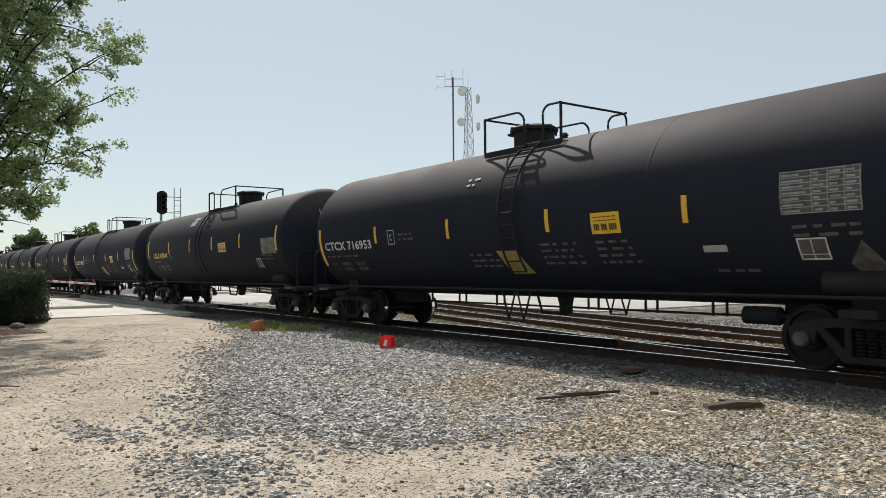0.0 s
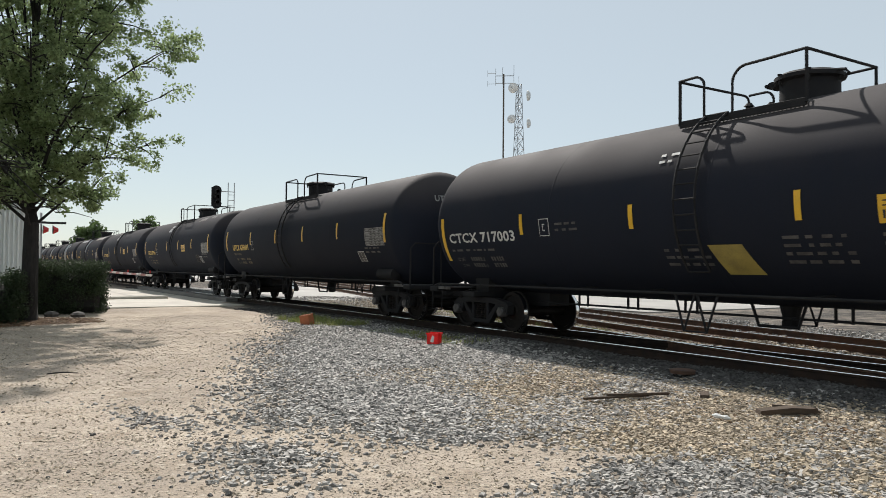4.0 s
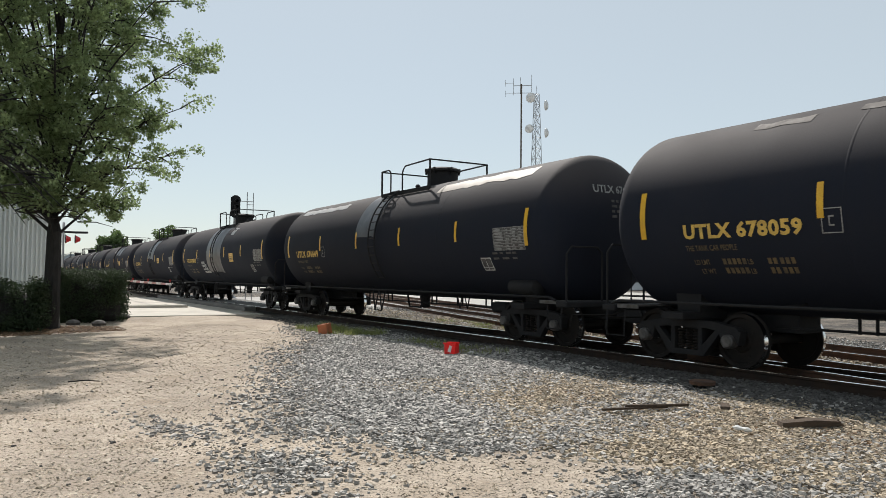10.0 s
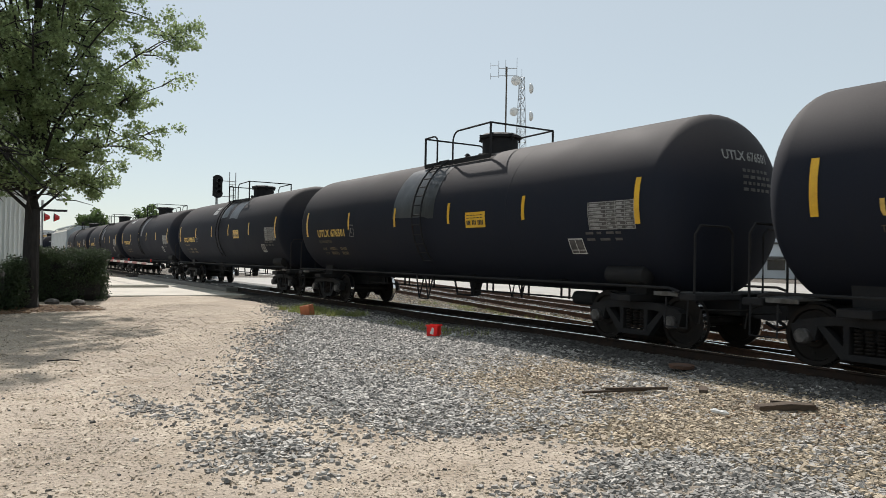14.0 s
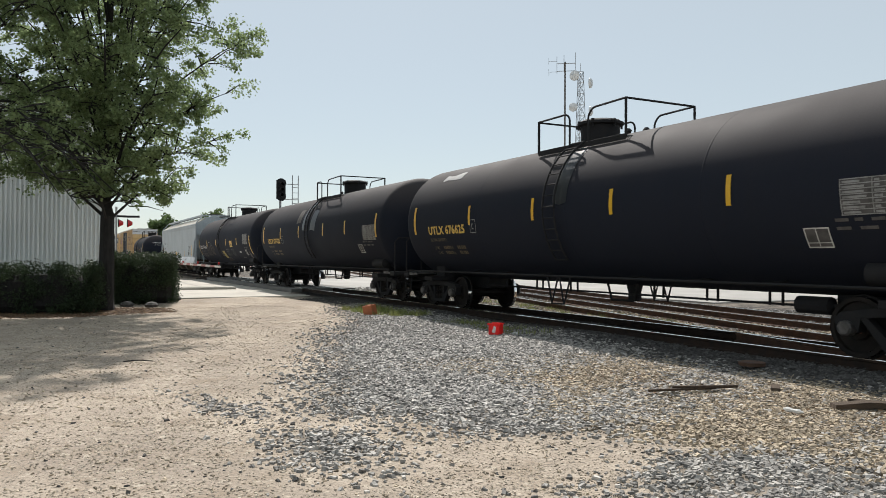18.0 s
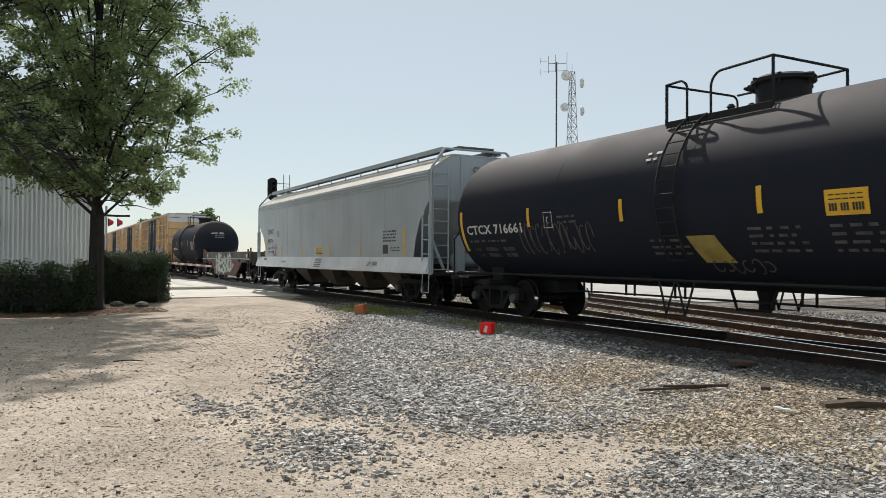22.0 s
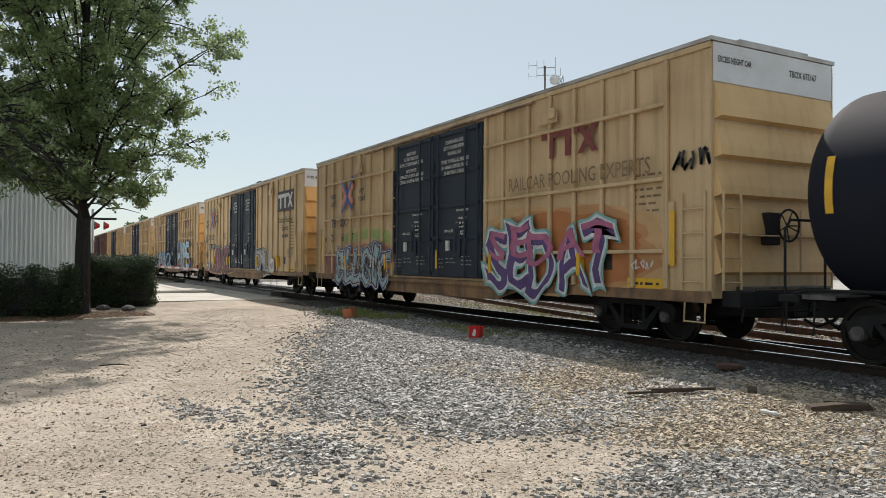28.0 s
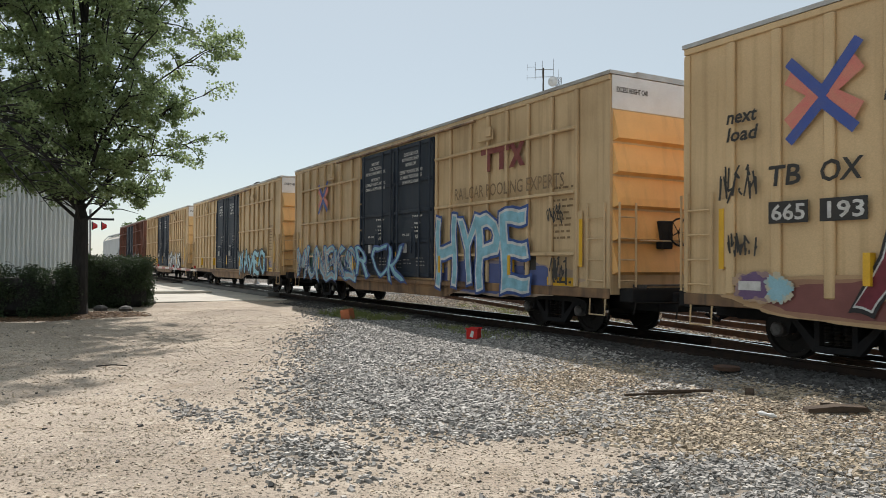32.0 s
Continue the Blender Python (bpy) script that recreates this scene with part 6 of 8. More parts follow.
def blob(car, x, z, w, h_, y, paint, seed, name="spray_patch", n=90, rough=0.16):
    """A sprayed cloud, thinner towards its uneven edge."""
    for layer, (grow, f) in enumerate(((1.10, 0.3), (1.0, 0.6), (0.88, 0.9))):
        rnd = random.Random(seed + 7 * layer)
        ph = [rnd.uniform(0, 6.3) for _ in range(5)]
        vs = []
        for k in range(n):
            a = 2 * math.pi * k / n
            q = grow + rough * (0.8 * math.sin(3 * a + ph[0]) + 0.6 * math.sin(5 * a + ph[1]) + 0.45 * math.sin(9 * a + ph[2]) + 0.35 * math.sin(17 * a + ph[3]) + 0.25 * math.sin(31 * a + ph[4]))
            ca, sa = math.cos(a), math.sin(a)
            sq = (abs(ca) ** 2.6 + abs(sa) ** 2.6) ** (-1 / 2.6)
            vs.append((x + w / 2 * ca * sq * q, y - 0.0006 * layer, z + h_ / 2 * sa * sq * q))
        part(name, Geo().add(vs, [tuple(range(n))]), thin_spray(paint, f), car)


def scrawl(car, x, z, w, h_, y, material, seed, n=9, r=0.018, slope=0.0):
    rnd = random.Random(seed)
    g = Geo()
    for k in range(n):
        u = x + w * k / n
        p = [(u + rnd.uniform(-0.3, 1.3) * w / n, y - 0.002, z + rnd.uniform(0, h_)) for _ in range(4)]
        for a, b in zip(p, p[1:]):
            d = Vector(b) - Vector(a)
            if d.length > 0.02:
                s = Vector((-d.z, 0, d.x)).normalized() * r
                g.add([Vector(a) - s, Vector(a) + s, Vector(b) + s, Vector(b) - s], [(0, 1, 2, 3)])
    g.v = [(a, b + slope * (c - z), c) for a, b, c in g.v]
    tagged(part("scrawl", g, material, car), kind="stuff")


def flat_text(car, text, x, z, size, y, material, name="lettering", bold=0.004, width=1.0, gap=1.0, shear=0.0, span=0, end=None):
    me = lettering(text, size, material, bold, width, gap)
    k = span / max(v.co.x for v in me.vertices) if span else 1.0
    for v in me.vertices:
        v.co = (BOX_HALF + 0.016, end[0] + v.co.x, end[1] + v.co.z) if end else (x + v.co.x * k + shear * v.co.z, y, z + v.co.z)
    part(name, me, None, car)


def print_lines(car, x, z, w, rows, y, material, seed=0, step=0.1, hh=0.045, name="small_print"):
    rnd = random.Random(seed)
    g = Geo()
    for i in range(rows):
        u = x
        while u < x + w - 0.05:
            d = min(rnd.uniform(0.06, 0.2), x + w - u)
            g.add([(u, y, z - i * step), (u + d, y, z - i * step), (u + d, y, z - i * step + hh), (u, y, z - i * step + hh)], [(0, 1, 2, 3)])
            u += d + rnd.uniform(0.03, 0.09)
    tagged(part(name, g, material, car), kind="stuff")


# ---------------------------------------------------------------- boxcars
BOX_HALF, BOX_W, BOX_TOP, BOX_LOW = 9.40, 1.575, 5.08, 0.80


def boxcar_master(ribbed, paint, endpanel=True, ends=None):
    car = thing("boxcar", "x", "railway boxcar")
    grime = SILLG if endpanel else BROWN
    L, W, T, B = BOX_HALF, BOX_W, BOX_TOP, BOX_LOW
    part("body", Geo().box(-L, L, -W, W, B + 0.05, T, 0.02), paint, car)
    part("roof", Geo().prism([(-L - 0.03, T + 0.001), (L + 0.03, T + 0.001), (L + 0.03, T + 0.07), (-L - 0.03, T + 0.07)], -W - 0.05, W + 0.05).prism([(-L, T + 0.071), (L, T + 0.071), (L, T + 0.12), (-L, T + 0.12)], -0.9, 0.9), GALV, car)
    for i in range(18):
        x = -L + 0.5 + i * (2 * L - 1) / 17
        part("roof_rib", Geo().box(x - 0.04, x + 0.04, -0.88, 0.88, T + 0.122, T + 0.145), GALV, car)
    for s in (-1, 1):
        y = s * W
        yy = lambda d: (min(y, y + s * d), max(y, y + s * d))
        part("eave_rail", Geo().box(-L, L, *yy(0.045), T - 0.11, T - 0.005), paint, car)
        part("side_sill", Geo().box(-L, L, *yy(0.03), B - 0.02, B + 0.17), grime, car)
        part("fish_belly_sill", Geo().prism([(-4.2, B + 0.03), (4.2, B + 0.03), (3.0, B - 0.26), (-3.0, B - 0.26)], y - 0.12 * (s < 0) + (-0.0 if s < 0 else 0.0) + (0.10 if s < 0 else -0.12), y + (0.02 if s > 0 else 0.0) - (0.0)), grime, car)
        posts = (2.62, 3.35, 4.35, 5.15, 5.95, 6.78, 7.62, 8.44)
        if s > 0 and not ribbed:
            posts = (2.62, 4.35, 5.95, 7.62)
        for x in posts:
            for q in (-1, 1):
                if ribbed:
                    part("side_post", Geo().box(q * x - 0.05, q * x + 0.05, *yy(0.085), B + 0.18, T - 0.12, 0.02), paint, car)
                else:
                    part("side_post", Geo().box(q * x - 0.08, q * x + 0.08, *yy(0.07), B + 0.18, T - 0.12, 0.03), paint, car)
        if ribbed:
            for z in (4.20, 2.90, 1.64):
                for q in (-1, 1):
                    a, b = sorted((q * 2.60, q * 8.44))
                    part("side_rib", Geo().box(a, b, *yy(0.115), z - 0.035, z + 0.035, 0.012), paint, car)
        for q in (-1, 1):
            part("route_board", Geo().box(q * 5.15 - 0.32, q * 5.15 + 0.32, *sorted((y + s * 0.09, y + s * 0.13)), 4.36, 4.60, 0.012).box(q * 5.15 + 0.1, q * 5.15 + 0.3, *sorted((y + s * 0.131, y + s * 0.19)), 4.44, 4.66, 0.012), paint, car)
            part("corner_post", Geo().box(*sorted((q * (L - 0.12), q * (L + 0.01))), *yy(0.03), B + 0.18, T - 0.12, 0.02), paint, car)
        for a, b in ((-2.40, 0.02), (0.06, 2.46)):
            d = part("door", Geo().box(a, b, *yy(0.075), 1.02, 4.86, 0.01), DOORK, car, "black plug door")
            for z in (1.10, 2.05, 2.90, 3.75, 4.78):
                part("door_frame", Geo().box(a - 0.015, a + 0.05, *sorted((y + s * 0.076, y + s * 0.13)), z - 0.4, z + 0.4, 0.01), DOORK, d) if z in (2.05, 2.90, 3.75) else None
                part("door_rib", Geo().box(a + 0.05, b - 0.05, *sorted((y + s * 0.076, y + s * 0.115)), z - 0.05, z + 0.05, 0.015), DOORK, d)
            for x in (a + 0.15 * (b - a), a + 0.73 * (b - a), b - 0.06):
                part("lock_bar", Geo().tube([(x, y + s * 0.15, 1.05), (x, y + s * 0.15, 4.82)], 0.028, 6), DOORK, d)
            part("latch_box", Geo().box((a + b) / 2 - 0.05, (a + b) / 2 + 0.28, *sorted((y + s * 0.077, y + s * 0.14)), 1.55, 2.45, 0.02), DOORK, d)
            part("handle", Geo().tube([((a + b) / 2 + 0.1, y + s * 0.15, 2.3), ((a + b) / 2 + 0.1, y + s * 0.17, 1.7)], 0.025, 5), DOORK, d)
        part("door_track", Geo().box(-4.6, 4.6, *sorted((y + s * 0.032, y + s * 0.11)), 0.84, 0.94, 0.01).box(-4.6, 4.6, *sorted((y + s * 0.05, y + s * 0.12)), 4.90, 4.96, 0.01), grime, car)
        for q in (-1, 1):
            x = q * 9.05
            ladder(car, "ladder", paint, x, y + s * 0.06, 1.0, 2.62, 0.5, 4, r=0.016)
            part("stirrup_step", Geo().tube([(x - 0.22, y, B), (x - 0.22, y + s * 0.02, 0.46), (x + 0.22, y + s * 0.02, 0.46), (x + 0.22, y, B)], 0.018, 5), paint, car)
            part("jack_plate", Geo().box(q * 8.55 - 0.07, q * 8.55 + 0.07, *yy(0.05), 1.4, 2.5, 0.01), paint, car)
    for q in (-1, 1):
        X = q * L
        e = lambda d: (min(X, X + q * d), max(X, X + q * d))
        for z in (3.84, 3.20, 2.56, 1.92, 1.28):
            part("end_rib", Geo().add([(X, -W + 0.05, z - 0.04), (X, W - 0.05, z - 0.04), (X + q * 0.125, W - 0.09, z + 0.01), (X + q * 0.125, -W + 0.09, z + 0.01), (X + q * 0.10, W - 0.08, z + 0.16), (X + q * 0.10, -W + 0.08, z + 0.16), (X, -W + 0.05, z + 0.56), (X, W - 0.05, z + 0.56)],
                                      [(0, 1, 2, 3), (3, 2, 4, 5), (5, 4, 7, 6), (0, 3, 5, 6), (1, 7, 4, 2)]), ends or paint, car)
        if endpanel:
            part("end_panel", Geo().box(*e(0.012), -W + 0.02, W - 0.02, 4.42, T - 0.01, 0.003), ENDW, car, "white painted upper end panel")
            if q > 0:
                for txt, y0, z0 in (("EXCESS HEIGHT CAR", -1.45, 4.75),):
                    me = lettering(txt, 0.14, STENCIL_K, 0.004, 0.62)
                    for v in me.vertices:
                        v.co = (X + 0.016, y0 + v.co.x, z0 + v.co.z)
                    part("end_lettering", me, None, car)
        ladder(car, "end_ladder", paint, X + q * 0.16, -1.28, 1.0, 2.62, 0.42, 4, along="y", r=0.016)
        part("end_sill", Geo().box(*e(0.35), -1.35, 1.35, 0.72, 0.98, 0.02), BLACK, car)
        part("draft_gear_box", Geo().box(*e(0.45), -0.3, 0.3, 0.52, 0.90, 0.02), BLACK, car)
        part("crossover_platform", grating(car, *e(0.36), -1.0, 1.0, 1.05), GRATE, car)
        part("grab_rail", Geo().tube([(X + q * 0.2, -1.0, 1.9), (X + q * 0.2, 0.9, 1.9)], 0.016, 5).tube([(X + q * 0.2, 0.4, 1.3), (X + q * 0.2, 0.4, 2.35), (X + q * 0.2, 0.6, 2.45), (X + q * 0.2, 1.2, 2.45)], 0.018, 5), paint, car)
        coupler(car, X + q * 0.4, q)
    bw = part("hand_brake", Geo().box(L + 0.02, L + 0.2, -0.42, -0.12, 1.75, 2.3, 0.02), BLACK, car, "hand brake with a spoked wheel")
    g = Geo()
    ring = [(L + 0.3, -0.05 + 0.27 * math.cos(a), 2.08 + 0.27 * math.sin(a)) for a in np.linspace(0, 2 * math.pi, 17)]
    g.tube(ring, 0.02, 5)
    for k in range(0, 16, 3):
        g.tube([(L + 0.26, -0.05, 2.08), ring[k]], 0.012, 4)
    part("brake_wheel", g, BLACK, bw)
    part("centre_sill", Geo().box(-L, L, -0.3, 0.3, 0.5, B + 0.04, 0.02), BLACK, car)
    part("brake_tank", Geo().lathe([(-0.45, 0.1), (-0.4, 0.2), (0.4, 0.2), (0.45, 0.1)], "x", (-4.2, -0.75, 0.55), 12), BLACK, car)
    part("cross_beam", Geo().box(-3.2, -3.0, -1.4, 1.4, 0.55, 0.82).box(3.0, 3.2, -1.4, 1.4, 0.55, 0.82), BLACK, car)
    add_trucks(car, (-7.05, 7.05))
    return car


BX_R, BX_P = boxcar_master(True, BOXY, ends=ENDT), boxcar_master(False, BOXB, ends=ENDO)
BX_F = boxcar_master(True, BOXY, ends=ENDO)
BX_O = boxcar_master(True, BROWN, False)
SIDE = -BOX_W - 0.006


def door_notes(car, simple):
    """Printing on the near doors."""
    y = -BOX_W - 0.135

    def lines(x, z, rows, size, step):
        for k, t in enumerate(rows):
            me = lettering(t, size, STENCIL_W, 0.003, 0.82)
            w = max(v.co.x for v in me.vertices)
            for v in me.vertices:
                v.co = (x - w / 2 + v.co.x, y, z - k * step + v.co.z)
            tagged(part("door_notice", me, None, car), kind="stuff")

    if simple:
        lines(-1.15, 4.36, ("IMPORTANT", "CLOSE THIS DOOR", "BEFORE CLOSING", "MAIN DOOR"), 0.132, 0.15)
        lines(1.25, 4.36, ("CLOSE AND LOCK", "BOTH DOORS", "BEFORE", "MOVING CAR"), 0.138, 0.155)
    else:
        lines(-1.2, 4.47, ("IMPORTANT", "CLOSE THIS DOOR", "BEFORE CLOSING MAIN DOOR"), 0.128, 0.145)
        lines(-1.2, 3.98, ("IMPORTANTE", "CIERRE ESTA PUERTA ANTES DE", "CERRAR LA PUERTA PRINCIPAL"), 0.128, 0.145)
        lines(1.25, 4.50, ("CLOSE AND LOCK", "BOTH DOORS BEFORE", "MOVING CAR"), 0.132, 0.15)
        lines(1.25, 4.0, ("CIERRE Y PONGA EL SEGURO", "EN AMBAS PUERTAS ANTES", "DE MOVER EL CARRO"), 0.132, 0.15)
    for x0 in (-1.75, 0.72):
        lines(x0 + 0.95, 2.72, ("DO NOT LUBE DOORS", "ROLLERS LUBE"), 0.07, 0.2)
        lines(x0 + 0.95, 2.12, ("ASD",), 0.15, 0.2)
        lines(x0 + 0.25, 2.20, ("OPEN  CLOSE",), 0.09, 0.2)
        print_lines(car, x0 + 0.62, 2.40, 0.5, 2, y, STENCIL_W, 3)
        print_lines(car, x0 + 0.1, 1.50, 0.5, 2, y, STENCIL_D, 5, 0.1, 0.03)
        print_lines(car, x0 - 0.45, 1.48, 0.42, 3, y, STENCIL_D, 8, 0.1, 0.03)
        print_lines(car, x0 + 0.9, 1.55, 0.5, 3, y, STENCIL_D, 9, 0.1, 0.03)
        part("seal_plate", Geo().box(x0 + 0.20, x0 + 0.34, y - 0.062, y - 0.008, 1.72, 1.98, 0.003), STENCIL_W, car)
    part("reflector", Geo().box(0.35, 0.43, y - 0.045, y - 0.04, 1.25, 1.75, 0.002), YELLOW, car, "yellow reflective strip")


def logo_x(car, x, z, s):
    """Crossed arrow emblem as plain shapes."""
    def bar(x0, z0, x1, z1, w, m, k):
        d = Vector((x1 - x0, 0, z1 - z0)).normalized()
        n = Vector((-d.z, 0, d.x)) * w / 2
        a, b = Vector((x + x0 * s, SIDE - 0.072 - 0.002 * k, z + z0 * s)), Vector((x + x1 * s, SIDE - 0.072 - 0.002 * k, z + z1 * s))
        part("emblem_bar", Geo().add([a - n, b - n, b + n, a + n], [(0, 1, 2, 3)]), m, car)
    bar(-0.55, -0.35, 0.0, 0.1, 0.26 * s, LOGO_R, 0)
    bar(-0.55, 0.42, 0.0, 0.05, 0.26 * s, LOGO_R, 1)
    bar(0.05, 0.05, 0.6, 0.42, 0.26 * s, LOGO_R, 1.3)
    bar(0.05, 0.05, 0.6, -0.30, 0.26 * s, LOGO_R, 1.6)
    bar(-0.55, -0.62, 0.08, 0.0, 0.17 * s, LOGO_B, 2)
    bar(-0.55, 0.65, 0.08, 0.0, 0.17 * s, LOGO_B, 3)
    bar(0.05, 0.10, 0.6, 0.75, 0.17 * s, LOGO_B, 4)
    bar(0.0, -0.05, 0.55, -0.55, 0.17 * s, LOGO_B, 5)


def logo_old(car, x, z, s, m, board=False):
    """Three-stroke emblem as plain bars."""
    k = 0.006
    if board:
        part("emblem_board", Geo().box(x - 0.1 * s, x + 2.1 * s, SIDE - 0.076, SIDE - 0.068, z - 0.12 * s, z + 0.72 * s, 0.001), STENCIL_K, car)
        m, k = STENCIL_W, 0.010
    y = SIDE - 0.072 - k
    for u in (0.0, 0.62):
        part("emblem_bar", Geo().add([(x + (u + a) * s, y, z + b * s) for a, b in ((0, 0.6), (0.7, 0.6), (0.7, 0.45), (0.45, 0.45), (0.45, 0), (0.25, 0), (0.25, 0.45), (0, 0.45))], [(7, 6, 5, 4, 3, 2, 1, 0)]), m, car)
    for q in (((1.3, 0), (1.5, 0), (1.98, 0.6), (1.78, 0.6)), ((1.3, 0.6), (1.5, 0.6), (1.98, 0.0), (1.78, 0.0))):
        part("emblem_bar", Geo().add([(x + a * s, y - 0.001 * (q[0][1] > 0), z + b * s) for a, b in q], [(0, 1, 2, 3)]), m, car)


def common_marks(car, mark, num):
    print_lines(car, 7.55, 3.0, 0.75, 9, SIDE, STENCIL_B, 4, 0.13, 0.045)
    part("notice_plate", Geo().box(7.45, 8.35, SIDE - 0.004, SIDE, 0.98, 1.16, 0.001), YELLOW, car, "yellow notice plate")
    print_lines(car, 7.5, 1.04, 0.75, 1, SIDE - 0.006, STENCIL_K, 4)
    part("data_plate", Geo().box(6.6, 7.05, SIDE - 0.004, SIDE, 1.3, 1.6, 0.001), STENCIL_K, car)
    for x in (8.6, -8.6):
        part("reflector", Geo().box(x - 0.05, x + 0.05, SIDE - 0.056, SIDE - 0.048, 1.38, 2.34, 0.001), YELLOW, car, "tall yellow reflective strip")
    for x in (2.95, 6.2, -2.95, -6.2):
        part("reflector", Geo().box(x - 0.05, x + 0.05, SIDE - 0.142, SIDE - 0.01, 1.18, 1.62, 0.001), YELLOW, car, "yellow reflective strip")
    if mark:
        flat_text(car, mark[:2], -7.55, 2.62, 0.42, SIDE - 0.118, STENCIL_K, "reporting_mark", 0.008, 0.95)
        flat_text(car, mark[2:], -6.75, 2.62, 0.42, SIDE - 0.118, STENCIL_K, "reporting_mark", 0.008, 0.95)
        for t, x in ((num[0], -8.18), (num[1:3], -7.58), (num[3:5], -6.68), (num[5], -5.65)):
            flat_text(car, t, x, 2.12, 0.36, SIDE - 0.118, STENCIL_K, "reporting_number", 0.008, 1.0)
        me = lettering(mark + " " + num, 0.16, STENCIL_K, 0.004, 0.8)
        for v in me.vertices:
            v.co = (BOX_HALF + 0.016, 0.35 + v.co.x, 4.72 + v.co.z)
        part("end_lettering", me, None, car)


def boxcar_one():
    car = copy_thing(BX_R, pose(0, 0, 0))
    tagged(car, "tall tan boxcar, black double doors, pink and purple graffiti", "railway boxcar", "boxcars of the freight train")
    common_marks(car, "TBOX", "675167")
    door_notes(car, False)
    logo_old(car, 4.9, 3.62, 0.92, LOGO_M)
    flat_text(car, "RAILCAR POOLING EXPERTS", 3.70, 3.03, 0.42, SIDE - 0.117, STENCIL_B, "slogan", 0.003, 0.8, span=4.45)
    y = SIDE - 0.12
    blob(car, 5.3, 1.7, 5.8, 1.7, SIDE - 0.001, "orange", 3, rough=0.05)
    tag_shapes(car, 2.75, 0.90, 4.5, 1.2, y, (("teal", 0.075, "graffiti_glow"), ("white", 0.045, "graffiti_outline"), ("purple", 0.01, "graffiti_fill")), 5, "SEDAT")
    tag_shapes(car, 2.80, 1.52, 4.4, 0.60, y - 0.012, (("pink", 0.02, "graffiti_fill"),), 5, "SEDAT")
    scrawl(car, 8.62, 3.0, 0.75, 0.35, SIDE - 0.035, STENCIL_K, 2, 6, 0.03)
    scrawl(car, 7.7, 1.3, 0.5, 0.22, y, STENCIL_W, 4, 5, 0.012)
    logo_x(car, -6.18, 3.66, 0.86)
    flat_text(car, "next", -7.65, 3.66, 0.28, SIDE - 0.118, STENCIL_K, "slogan", 0.006, 1.0, shear=0.2)
    flat_text(car, "load", -7.65, 3.38, 0.28, SIDE - 0.118, STENCIL_K, "slogan", 0.006, 1.0, shear=0.2)
    flat_text(car, "any", -5.02, 3.70, 0.28, SIDE - 0.118, STENCIL_K, "slogan", 0.006, 1.0, shear=0.2)
    flat_text(car, "road", -5.09, 3.42, 0.28, SIDE - 0.118, STENCIL_K, "slogan", 0.006, 1.0, shear=0.2)
    blob(car, -4.6, 2.0, 4.0, 1.0, SIDE - 0.001, "green", 8, rough=0.08)
    blob(car, -4.8, 1.5, 4.6, 1.1, SIDE - 0.004, "blush", 9, rough=0.1)
    blob(car, -7.3, 1.30, 2.4, 0.9, SIDE - 0.008, "maroon", 14, rough=0.12)
    tag_shapes(car, -6.95, 0.72, 4.3, 1.1, y, (("blue", 0.085, "graffiti_shade"), ("white", 0.060, "graffiti_glow"), ("black", 0.044, "graffiti_outline"), ("silver", 0.012, "graffiti_fill"), ("sky", -0.02, "graffiti_fill")), 9, "BLUGIC", lean=0.15, drop=0.05, wob=0.6)
    scrawl(car, -6.9, 0.85, 4.2, 0.85, y - 0.016, PAINTS["black"], 19, 14, 0.018)
    scrawl(car, -6.8, 0.9, 4.1, 0.8, y - 0.018, PAINTS["white"], 20, 9, 0.012)
    place(car, -136.66)


